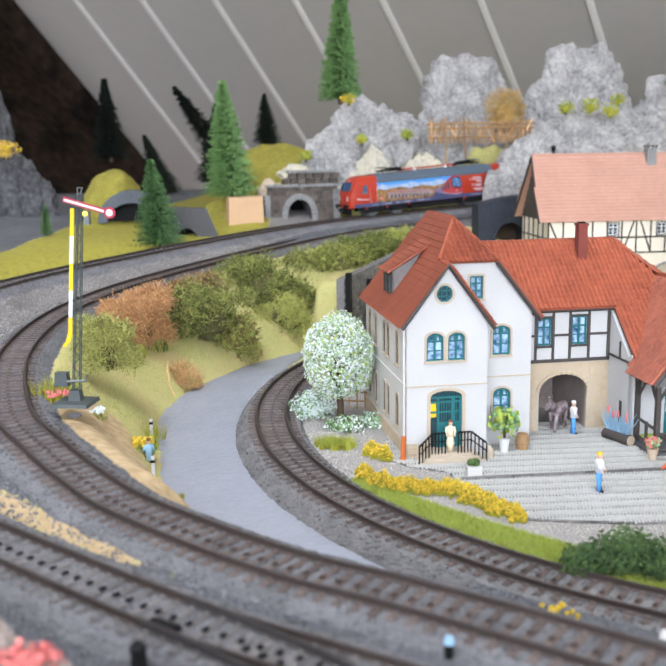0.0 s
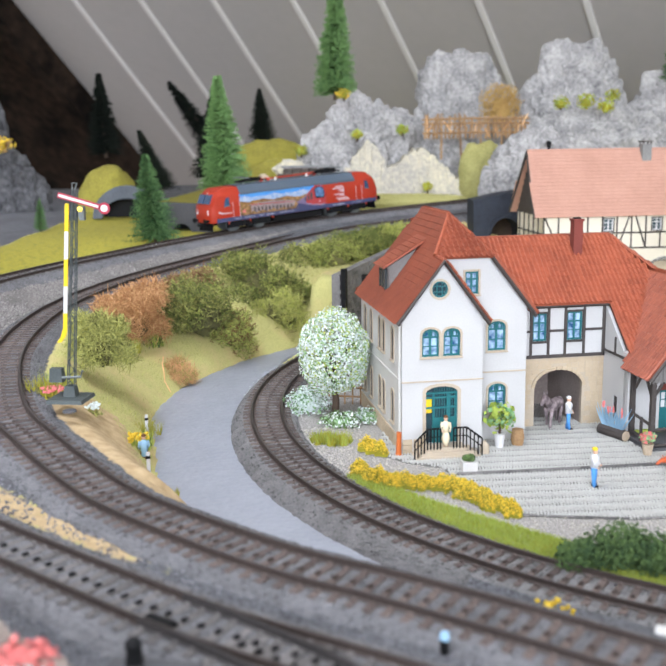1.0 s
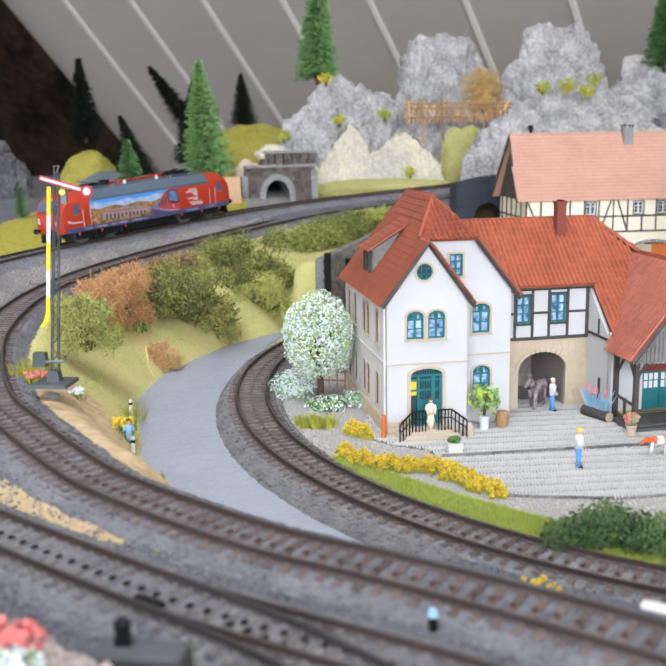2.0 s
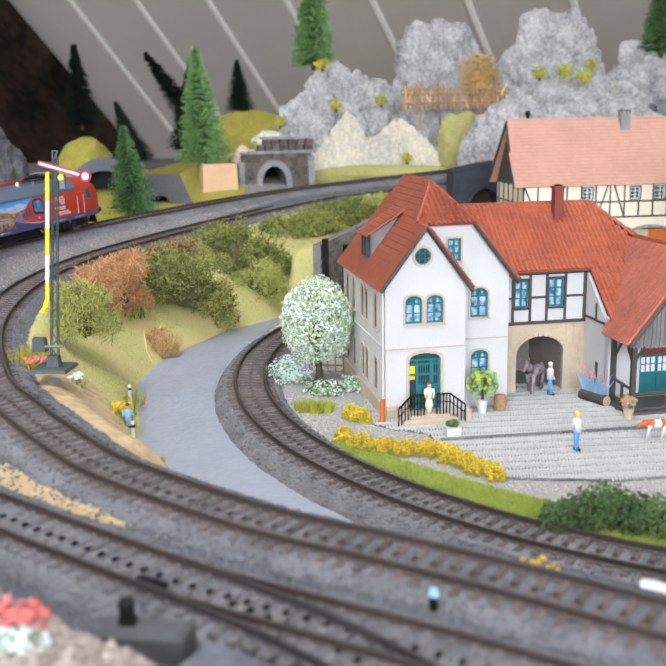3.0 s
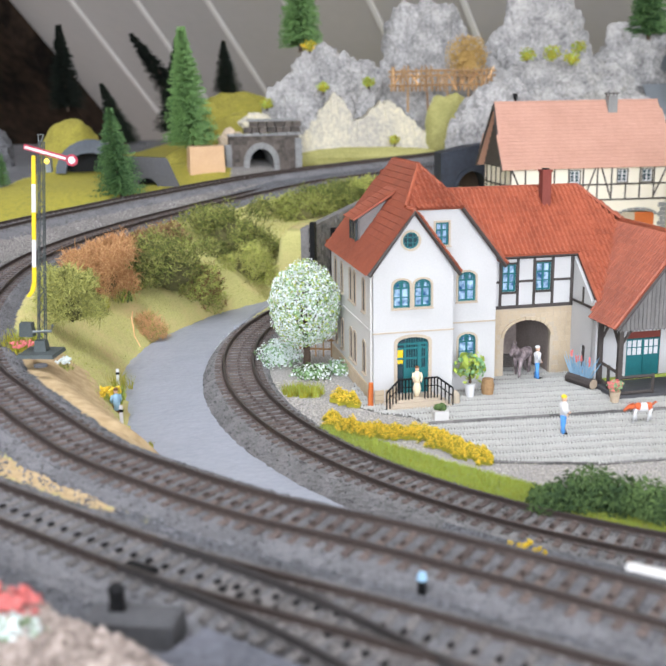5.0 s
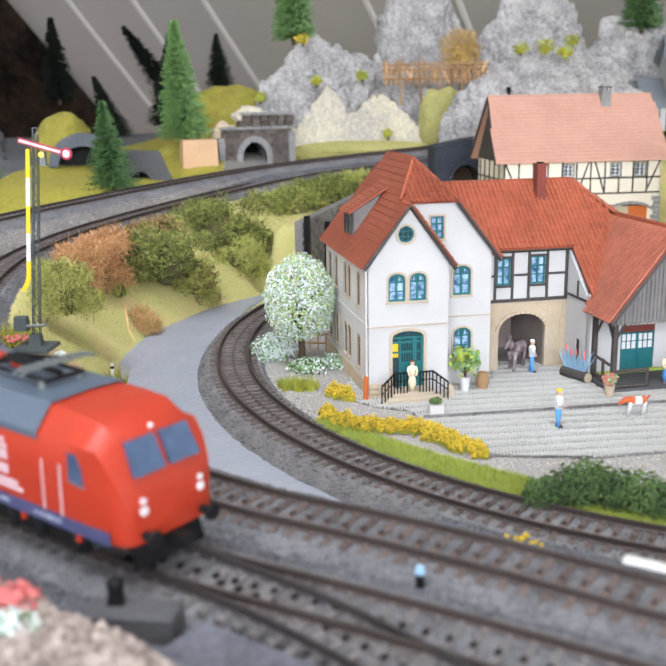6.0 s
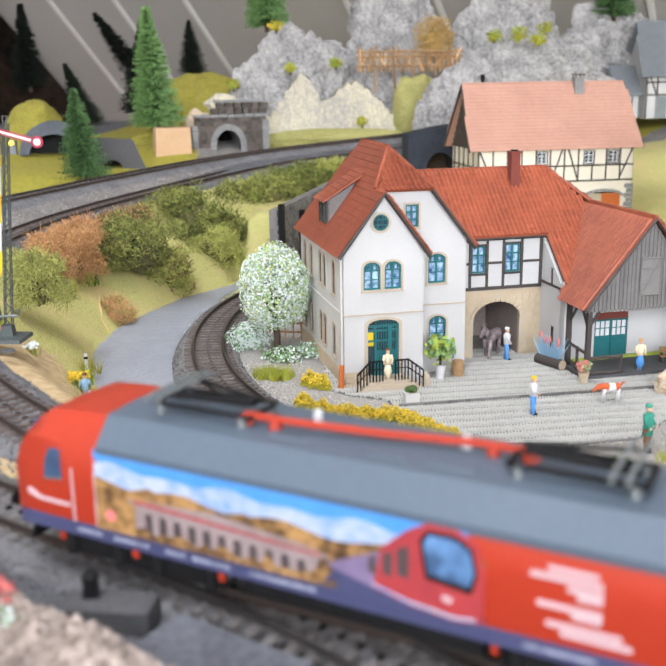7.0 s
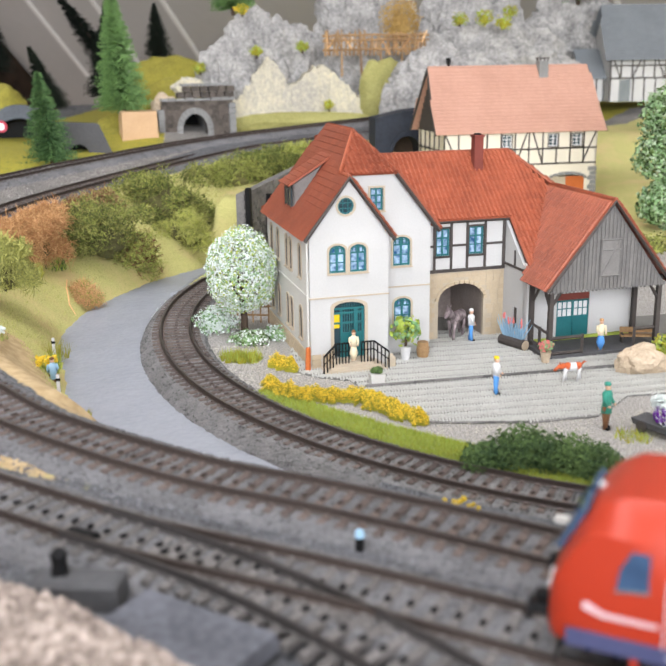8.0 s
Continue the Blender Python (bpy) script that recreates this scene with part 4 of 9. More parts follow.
    wall(inn, "front_wall", [(0.040, 0), (0.0665, 0), (0.0665, 0.0683), (0.0470, 0.0932), (0.0195, 0.0932), (0.0195, 0.06), (0.040, 0.06)], holes, 0.0016, M_WHITE, pose(0, 0.012, 0))
    window(inn, pose(0, 0.012, 0), 0.0345, 0.0412, 0.0757, 0.0868, 0)
    window(inn, pose(0, 0.012, 0), 0.0464, 0.0556, 0.0470, 0.0618, 0.003)
    window(inn, pose(0, 0.012, 0), 0.0470, 0.0562, 0.0155, 0.0302, 0.003)
    mb = MB()
    mb.box(0.0384, 0.040, 0.0016, 0.012, 0, E - 0.0003)          # return of the wing
    mb.box(0.0649, 0.0665, 0.0136, 0.030, 0, E)
    mb.slab([(0.0, 0.097, 0), (0.0665, 0.097, 0), (0.0665, 0.097, E), (0.034, 0.097, 0.106), (0.0, 0.097, E)], (0, -0.0016, 0))
    mb.box(0.0665, 0.178, 0.094, 0.0956, 0, E)
    mb.box(0.178, 0.1796, 0.02, 0.0956, 0, 0.04)
    part("rear_walls", mb, M_WHITE, inn)
    # gateway block
    D = 0.0284
    wall(inn, "gate_wall", [(0.0665, 0), (0.1156, 0), (0.1156, 0.0378), (0.0665, 0.0378)], [arch(0.0777, 0.1040, 0.0, 0.0312, 0.0092, 14)], 0.0025, M_SAND, pose(0, D, 0))
    mb = MB()
    rnd = random.Random(5)
    for k in range(14):
        x = 0.0668 + (0.0016 if k % 2 else 0)
        while x < 0.1152:
            w = rnd.uniform(0.0030, 0.0046)
            xa, xb, za, zb = x, min(x + w, 0.1154), 0.0003 + k * 0.00264, 0.00278 + k * 0.00264
            cx, cz = (xa + xb) / 2, (za + zb) / 2
            inside = 0.0768 < xb and xa < 0.1050 and cz < 0.0232
            if not inside and cz >= 0.0232:
                inside = ((max(0, abs(cx - 0.09085) - 0.0018)) / 0.0138) ** 2 + (max(0, za - 0.0220) / 0.0102) ** 2 < 1
            if not inside:
                part("stone_block", MB().box(xa, xb - 0.00018, D - 0.0003, D + 0.0003, za, zb, t=0.00015), M_BLOCK, inn)
            x += w
    mb = MB()
    n = 15
    for i in range(n):
        a0, a1 = math.pi * i / n + 0.015, math.pi * (i + 1) / n - 0.015
        q = [(0.09085 + (0.01315 + r) * math.cos(a), 0.0220 + (0.0092 + r) * math.sin(a)) for a, r in ((a0, 0), (a0, 0.0017), (a1, 0.0017), (a1, 0))]
        mb.slab([(x, D - 0.0007, z) for x, z in q], (0, 0.001, 0))
    part("arch_stones", mb, M_BLOCK, inn)
    # passage behind the arch
    mb = MB()
    mb.box(0.0755, 0.0777, D + 0.0025, 0.075, 0, 0.033)
    mb.box(0.1040, 0.1062, D + 0.0025, 0.075, 0, 0.033)
    mb.box(0.0755, 0.1062, D + 0.0025, 0.075, 0.033, 0.035)
    mb.box(0.0755, 0.1062, 0.075, 0.077, 0, 0.035)
    part("passage", mb, M_PASSAGE, inn)
    # timber-framed upper storey
    wa, wb = (0.0760, 0.0836, 0.0468, 0.0612), (0.0946, 0.1030, 0.0468, 0.0616)
    wall(inn, "upper_wall", [(0.0665, 0.0378), (0.1156, 0.0378), (0.1156, E), (0.0665, E)], [arch(*wa, 0), arch(*wb, 0)], 0.0016, M_WHITE, pose(0, D, 0))
    for w in (wa, wb):
        window(inn, pose(0, D, 0), *w, 0, trim=M_TIMBER, grow=0.0010)
    for bx in ((0.0665, 0.1156, 0.0378, 0.0395), (0.0665, 0.1156, 0.0648, 0.0662), (0.0744, 0.0757, 0.0395, 0.0648), (0.0839, 0.0852, 0.0395, 0.0648), (0.0930, 0.0943, 0.0395, 0.0648),
               (0.1033, 0.1046, 0.0395, 0.0648), (0.1140, 0.1158, 0.0378, 0.0648), (0.0665, 0.0744, 0.0515, 0.0527), (0.0852, 0.0930, 0.0515, 0.0527), (0.1046, 0.1140, 0.0515, 0.0527)):
        part("timber", MB().box(bx[0], bx[1], D - 0.0007, D + 0.0004, bx[2], bx[3], t=0.0), M_TIMBER, inn)
    # wall running forward under the low roof, with its slit window
    low = Matrix.Translation((0.1156, 0, 0)) @ side
    wall(inn, "side_wall", [(-0.0284, 0), (0.0, 0), (0.0, 0.0385), (-0.0284, 0.0645)], [arch(-0.0160, -0.0115, 0.006, 0.0195, 0)], 0.0016, M_WHITE, low)
    window(inn, low, -0.0160, -0.0115, 0.006, 0.0195, 0, trim=None, pane=M_PANEDARK, sash=M_TIMBER)
    part("timber", MB().box(0.1150, 0.1160, 0.0, 0.0284, 0.0405, 0.0417), M_TIMBER, inn)
    part("timber", MB().box(0.1150, 0.1160, 0.0145, 0.0157, 0.0417, 0.0500), M_TIMBER, inn)
    # porch wing
    wall(inn, "porch_wall", [(0.1156, 0), (0.1785, 0), (0.1785, 0.045), (0.1156, 0.045)], [arch(0.1345, 0.1535, 0.003, 0.0275, 0)], 0.0016, M_WHITE, pose(0, 0.003, 0))
    gd = thing("porch_door", pose(0, 0.003, 0), "", "")
    part("door_leaf", MB().box(0.1347, 0.1439, 0.0003, 0.0012, 0.003, 0.0150).box(0.1442, 0.1533, 0.0003, 0.0012, 0.003, 0.0150).box(0.1347, 0.1353, 0.0002, 0.0012, 0.015, 0.0235).box(0.1434, 0.1447, 0.0002, 0.0012, 0.015, 0.0235).box(0.1527, 0.1533, 0.0002, 0.0012, 0.015, 0.0235).box(0.1347, 0.1533, 0.0, 0.0012, 0.0229, 0.0237), M_TEAL, gd)
    part("pane", MB().box(0.1353, 0.1434, 0.0009, 0.0013, 0.0150, 0.0229).box(0.1447, 0.1527, 0.0009, 0.0013, 0.0150, 0.0229), M_PLWHITE, gd)
    mb = MB()
    for x in (0.1380, 0.1407, 0.1473, 0.1500):
        mb.box(x - 0.0002, x + 0.0002, 0.0004, 0.0010, 0.0150, 0.0229)
    mb.box(0.1353, 0.1527, 0.0004, 0.0010, 0.0188, 0.0192)
    part("bars", mb, M_TEAL, gd)
    part("transom", MB().box(0.1345, 0.1535, 0.0004, 0.0012, 0.0239, 0.0275), M_BRICKRED, gd)
    gd.parent = inn
    part("deck", MB().box(0.1160, 0.1800, -0.024, 0.003, 0, 0.0028), M_GREYBOARD, inn)
    part("deck_grass", MB().box(0.118, 0.178, 0.0012, 0.0028, 0.0028, 0.0042), M_LAWN, inn)
    for x, y in ((0.1178, -0.0215), (0.1785, -0.0215), (0.1178, -0.001), (0.1785, 0.0)):
        part("post", MB().box(x - 0.0012, x + 0.0012, y - 0.0012, y + 0.0012, 0.0, 0.040, t=0.0001), M_TIMBER, inn)
    for (a, b) in (((0.1178, -0.0215, 0.027), (0.1245, -0.0215, 0.0375)), ((0.1785, -0.0215, 0.027), (0.1718, -0.0215, 0.0375)), ((0.1178, -0.0205, 0.027), (0.1178, -0.013, 0.0375)), ((0.1178, -0.003, 0.027), (0.1178, -0.011, 0.0375))):
        part("brace", MB().tube([a, b], 0.0009, 4), M_TIMBER, inn)
    for a, b in (((0.1178, -0.022, 0.0115), (0.136, -0.022, 0.0115)), ((0.1178, -0.022, 0.0035), (0.136, -0.022, 0.0035)), ((0.136, -0.022, 0.0), (0.136, -0.022, 0.0125)), ((0.1178, -0.0215, 0.0135), (0.1178, 0.0, 0.0145)), ((0.1178, -0.0215, 0.0045), (0.1178, 0.0, 0.0055)),
                 ((0.1178, -0.011, 0.0), (0.1178, -0.011, 0.0150)), ((0.1785, -0.0215, 0.0125), (0.166, -0.0215, 0.0125)), ((0.166, -0.0215, 0), (0.166, -0.0215, 0.0135))):
        part("railing_bar", MB().tube([a, b], 0.0009, 4), M_TIMBER, inn)
    part("beam", MB().box(0.1165, 0.1800, -0.0225, -0.0203, 0.0375, 0.0395), M_TIMBER, inn)
    gp = -0.0235
    gable = [(0.1155, 0.0365), (0.1800, 0.0365), (0.1477, 0.0790)]
    x = 0.1155
    k = 0
    while x < 0.1799:
        xb = min(x + 0.0021, 0.1800)
        top = lambda q: 0.0365 + (0.0425) * max(0.0, 1 - abs(q - 0.1477) / 0.0323)
        mb = MB().slab([(x, gp, 0.0358), ((x + xb) / 2, gp, 0.0346), (xb - 0.0002, gp, 0.0358), (xb - 0.0002, gp, max(0.037, top(xb))), (x, gp, max(0.037, top(x)))], (0, 0.0010, 0))
        part("gable_board", mb, M_GREYWOOD, inn)
        part("gable_batten", MB().box(xb - 0.0006, xb + 0.0002, gp - 0.0005, gp + 0.0002, 0.0356, max(0.037, top(xb) - 0.0004)), M_GREYWOOD, inn)
        x = xb
    hatch = thing("hatch", pose(0, 0, 0), "", "")
    part("hatch_leaf", MB().box(0.1425, 0.1530, gp - 0.0012, gp - 0.0002, 0.0425, 0.0605), M_GREYWOOD, hatch)
    for a, b in (((0.1425, 0.0425), (0.1425, 0.0605)), ((0.1530, 0.0425), (0.1530, 0.0605)), ((0.1425, 0.0605), (0.1530, 0.0605)), ((0.1425, 0.0425), (0.1530, 0.0425)), ((0.1430, 0.0430), (0.1525, 0.0600)), ((0.1425, 0.0555), (0.1530, 0.0555))):
        part("hatch_rail", MB().tube([(a[0], gp - 0.0013, a[1]), (b[0], gp - 0.0013, b[1])], 0.0005, 4), M_GREYWOOD, hatch)
    hatch.parent = inn
    # roofs
    zr, o = 0.1115, 0.0024
    ez = 0.0645
    fw = -0.0022            # front overhang of the wing
    roof_plane(inn, [(-o, fw, ez), (-o, 0.099, ez), (0.034, 0.090, zr), (0.034, 0.0395, zr), (0.0200, 0.0120, 0.0934), (0.0200, fw, 0.0934)], (0, 1, 0), 0.0040, 0.0036, M_TILE_SIDE, False)
    roof_plane(inn, [(0.0200, fw, 0.0934), (0.0420, fw, 0.0640), (0.0420, 0.0118, 0.0640), (0.0200, 0.0118, 0.0934)], (0, 1, 0), 0.0025, 0.0036, M_TILE)
    roof_plane(inn, [(0.0200, 0.0100, 0.0934), (0.0480, 0.0100, 0.0934), (0.034, 0.0395, zr)], (1, 0, 0), 0.0025, 0.0036, M_TILE)
    roof_plane(inn, [(0.0480, 0.0100, 0.0934), (0.0704, 0.0100, 0.0645), (0.0704, 0.099, 0.0645), (0.034, 0.090, zr), (0.034, 0.0395, zr)], (0, 1, 0), 0.0025, 0.0036, M_TILE)
    part("verge_tiles", MB().slab([(0.0484, 0.0098, 0.0941), (0.0706, 0.0098, 0.0653), (0.0706, 0.0160, 0.0653), (0.0484, 0.0160, 0.0941)], (0.0006, 0, 0.0005)), M_TILE, inn)
    roof_plane(inn, [(-o, 0.099, ez), (0.069, 0.099, ez), (0.034, 0.090, zr)], (1, 0, 0), 0.0025, 0.0036, M_TILE)
    rz, rd = 0.0965, 0.062
    k = (rz - 0.0655) / (rd - 0.0262)
    roof_plane(inn, [(0.0600, 0.0262, 0.0650), (0.1165, 0.0262, 0.0650), (0.1165, 0.0000, 0.0650 - 0.0262 * k), (0.1170, -0.0002, 0.0650 - 0.0264 * k), (0.1480, 0.0390, 0.0650 + 0.0128 * k), (0.1310, rd, rz), (0.0450, rd, rz), (0.0600, 0.040, 0.0650 + 0.0138 * k)], (1, 0, 0), 0.0025, 0.0036, M_TILE)
    roof_plane(inn, [(0.045, rd, rz), (0.131, rd, rz), (0.148, 0.0978, 0.065), (0.045, 0.0978, 0.065)], (1, 0, 0), 0.0025, 0.0036, M_TILE)
    pe, px0, px1, pr = 0.0365, 0.1135, 0.1822, 0.0795
    roof_plane(inn, [(px0, -0.0262, pe), (px0, 0.0010, pe), (0.1480, 0.0450, pr), (0.1478, -0.0262, pr)], (0, 1, 0), 0.0025, 0.0036, M_TILE)
    roof_plane(inn, [(px1, -0.0262, pe), (px1, 0.0970, pe), (0.1478, 0.0970, pr), (0.1478, -0.0262, pr)], (0, 1, 0), 0.0025, 0.0036, M_TILE)
    roof_plane(inn, [(0.1310, rd, rz), (0.1480, 0.0390, pr), (0.1480, 0.0970, pr - 0.002)], (0, 1, 0), 0.0025, 0.0036, M_TILE)
    for pts in ([(-0.0026, fw, ez), (0.0200, fw, 0.0940), (0.0426, fw, 0.0632)], [(0.0475, 0.0098, 0.0934), (0.0706, 0.0098, 0.0637)], [(px0, -0.0262, pe), (0.1478, -0.0262, pr), (px1, -0.0262, pe)],
                [(0.060, 0.0262, 0.0652), (0.1170, 0.0262, 0.0652), (0.1172, 0.0, 0.0402)]):
        verge(inn, pts, 0.0010)
    for pts in ([(0.034, 0.0395, zr + 0.001), (0.034, 0.090, zr + 0.001)], [(0.034, 0.0395, zr + 0.001), (0.0190, 0.0110, 0.0955)], [(0.034, 0.0395, zr + 0.001), (0.0480, 0.0104, 0.0946)], [(0.048, rd, rz + 0.0012), (0.131, rd, rz + 0.0012)],
                [(0.131, rd, rz + 0.001), (0.148, 0.040, pr + 0.001)], [(0.1478, -0.0262, pr + 0.001), (0.1480, 0.042, pr + 0.001)], [(0.0200, fw, 0.0946), (0.0200, 0.0118, 0.0946)]):
        mb = MB()
        a, b = Vector(pts[0]), Vector(pts[1])
        n = max(2, int((b - a).length / 0.0035))
        for i in range(n):
            mb.tube([a.lerp(b, i / n), a.lerp(b, (i + 1.05) / n)], [0.0011, 0.0009], 6)
        part("ridge_tiles", mb, M_TILE, inn)
    # dormer on the side slope
    dm = thing("dormer", pose(0, 0, 0), "", "")
    part("dormer_face", MB().slab([(0.0035, 0.046, 0.0725), (0.0035, 0.062, 0.0725), (0.0035, 0.062, 0.0855), (0.0035, 0.046, 0.0855)], (0.0012, 0, 0)), M_GREYWOOD, dm)
    part("dormer_cheek", MB().slab([(0.0035, 0.046, 0.0725), (0.0035, 0.046, 0.0858), (0.0190, 0.046, 0.0950)], (0, 0.001, 0)), M_GREYWOOD, dm)
    part("dormer_cheek", MB().slab([(0.0035, 0.062, 0.0725), (0.0035, 0.062, 0.0858), (0.0190, 0.062, 0.0950)], (0, -0.001, 0)), M_GREYWOOD, dm)
    part("pane", MB().box(0.0029, 0.0036, 0.0475, 0.0605, 0.0745, 0.0842), M_PANEDARK, dm)
    part("bars", MB().box(0.0024, 0.0030, 0.0535, 0.0545, 0.0745, 0.0842).box(0.0024, 0.0030, 0.0475, 0.0482, 0.074, 0.085).box(0.0024, 0.0030, 0.0598, 0.0605, 0.074, 0.085).box(0.0024, 0.0030, 0.0475, 0.0605, 0.0836, 0.0848), M_TIMBER, dm)
    dm.parent = inn
    roof_plane(dm, [(0.0010, 0.0435, 0.0852), (0.0010, 0.0645, 0.0852), (0.0240, 0.0645, 0.0992), (0.0240, 0.0435, 0.0992)], (0, 1, 0), 0.0040, 0.0036, M_TILE_SIDE, False)
    # chimney
    ch = thing("chimney", pose(0, 0, 0), "", "")
    part("chimney_shaft", MB().box(0.1062, 0.1112, 0.0500, 0.0550, 0.084, 0.1060), M_BRICKRED, ch)
    part("cap", MB().box(0.1057, 0.1117, 0.0495, 0.0555, 0.1060, 0.1072), M_BRICKRED, ch)
    part("flue", MB().box(0.1072, 0.1102, 0.0510, 0.0540, 0.1072, 0.1080), M_BLACK, ch)
    ch.parent = inn
    # stoop with railing
    st = thing("stoop", pose(0, 0, 0), "", "")
    part("landing", MB().box(0.0100, 0.0300, -0.0085, 0.0, 0.0, 0.0050, t=0.0001), M_SAND, st)
    for i, (a, b, z) in enumerate(((0.0065, 0.0335, 0.0034), (0.0040, 0.0360, 0.0017))):
        part("step", MB().box(a, b, -0.0105 - 0.0018 * i, -0.0002, 0.0, z, t=0.0001), M_SAND, st)
    for s in (-1, 1):
        c = 0.0200
        xs = [c + s * q for q in (0.0032, 0.0096, 0.0165)]
        top = [(xs[0], -0.0088, 0.0150), (xs[1], -0.0088, 0.0150), (xs[2], -0.0115, 0.0098)]
        part("handrail", MB().tube(top, 0.0005, 5), M_BLACK, st)
        for a, b in ((0, 1), (1, 2)):
            for u in np.linspace(0, 1, 5):
                p = Vector(top[a]).lerp(Vector(top[b]), float(u))
                part("baluster", MB().tube([(p.x, p.y, max(0.0, p.z - 0.0102)), tuple(p)], 0.00035, 4), M_BLACK, st)
        part("lower_rail", MB().tube([tuple(Vector(p) - Vector((0, 0, 0.004))) for p in top], 0.0003, 4), M_BLACK, st)
    st.parent = inn
    # rain pipe on the corner
    part("rain_pipe", MB().tube([(-0.0014, -0.0010, 0.064), (-0.0014, -0.0010, 0.002)], 0.0005, 5), M_SHADE_WALL, inn)
    part("corner_post", MB().tube([(-0.0022, -0.0025, 0.0), (-0.0022, -0.0022, 0.0022), (-0.0018, -0.0018, 0.0125)], [0.0022, 0.0014, 0.0012], 6), M_ORANGE, inn, "rust orange corner guard")


build_inn()


# ---- courtyard ----
def build_courtyard():
    yard = thing("pavement", pose(0, 0, 0), "grey cobbled courtyard laid in small fans", "pavement", kind="structure")
    edge = [(0.052, 0.432), (0.060, 0.405), (0.0737, 0.3734), (0.12, 0.3665), (0.150, 0.370), (0.172, 0.392), (0.30, 0.40), (0.30, 0.53), (0.03, 0.50), (0.022, 0.455), (0.036, 0.440)]
    part("joint_bed", MB().slab([(x, y, -0.0012) for x, y in edge], (0, 0, 0.0021)), M_JOINT, yard)
    inv = INN.inverted()
    mb = MB()
    rnd = random.Random(3)
    ca, sa = math.cos(radians(4)), math.sin(radians(4))
    W, S = 0.0080, 0.00145
    for c in range(-3, 21):
        for j in range(-10, 198):
            for i in range(9):
                a = radians(-60 + 15 * i + rnd.uniform(-3, 3))
                lx = j * S + W * 0.36 * math.cos(a) + (S / 2 if c % 2 else 0)
                ly = c * W + W * 0.56 * math.sin(a)
                x, y = 0.02 + lx * ca - ly * sa, 0.37 + lx * sa + ly * ca
                if not in_poly((x, y), edge):
                    continue
                q = inv @ Vector((x, y, 0))
                if 0.115 <= q.x and q.y > -0.024:
                    continue
                s, h = rnd.uniform(0.00044, 0.00056), rnd.uniform(0.0013, 0.00165)
                M = Matrix.Translation((x, y, 0)) @ Matrix.Rotation(a + rnd.uniform(-0.2, 0.2) + radians(4), 4, "Z")
                mb.add([(-s, -s * 1.2, 0.0005), (s, -s * 1.2, 0.0005), (s, s * 1.2, 0.0005), (-s, s * 1.2, 0.0005), (-s * 0.65, -s * 0.9, h), (s * 0.65, -s * 0.9, h), (s * 0.65, s * 0.9, h), (-s * 0.65, s * 0.9, h)],
                       [(4, 5, 6, 7), (0, 1, 5, 4), (1, 2, 6, 5), (2, 3, 7, 6), (3, 0, 4, 7)], 0, M)
    tagged(part("cobbles", mb, M_COBBLE, yard), kind="stuff")
    p0, p1 = Vector((0.0570, 0.4185, 0)), Vector((0.215, 0.434, 0))
    d = (p1 - p0).normalized()
    n = Vector((-d.y, d.x, 0))
    k, a = 0, 0.0
    while a < (p1 - p0).length:
        l = 0.0115
        q = [p0 + d * a, p0 + d * (a + l - 0.0004), p0 + d * (a + l - 0.0004) + n * 0.0019, p0 + d * a + n * 0.0019]
        part("kerb_stone", MB().slab([(v.x, v.y, 0.0002) for v in q], (0, 0, 0.0020)), M_RUBBLE, yard)
        a += l
    # thin edging along the gravel
    for a, b in (((0.0737, 0.3732), (0.097, 0.3695)), ((0.097, 0.3695), (0.1215, 0.3665)), ((0.1215, 0.3665), (0.150, 0.3698))):
        part("edging", MB().tube([(*a, 0.0007), (*b, 0.0007)], 0.0005, 4), M_RUBBLE, yard)


build_courtyard()


# ---- plants ----
def scatter(mb, c, r, n, size, mi=0, shell=0.35, flat=1.0, rnd=random, lump=0.25, seed=0):
    """Many small bent leaves through an uneven ellipsoid."""
    for _ in range(n):
        while True:
            p = Vector((rnd.uniform(-1, 1), rnd.uniform(-1, 1), rnd.uniform(-1, 1)))
            if 0.05 < p.length <= 1:
                break
        d = p.normalized()
        k = (shell + (1 - shell) * rnd.random() ** 0.5) * (1 + lump * noise.noise(d * 2.3 + Vector((seed, seed * 0.7, 0))))
        q = Vector((c[0] + d.x * k * r[0], c[1] + d.y * k * r[1], c[2] + d.z * k * r[2]))
        s = size * rnd.uniform(0.6, 1.3)
        a = Vector((rnd.uniform(-1, 1), rnd.uniform(-1, 1), rnd.uniform(-1, 1))).normalized()
        b = (a.cross(d) if abs(a.dot(d)) < 0.95 else a.orthogonal()).normalized()
        e = (d * 0.5 + a).normalized()
        m = mi if isinstance(mi, int) else rnd.choice(mi)
        mb.add([q - b * s, q + e * s * 0.8, q + b * s, q - e * s * 0.8, q + d * s * 0.5], [(0, 1, 4), (1, 2, 4), (2, 3, 4), (3, 0, 4)], m)


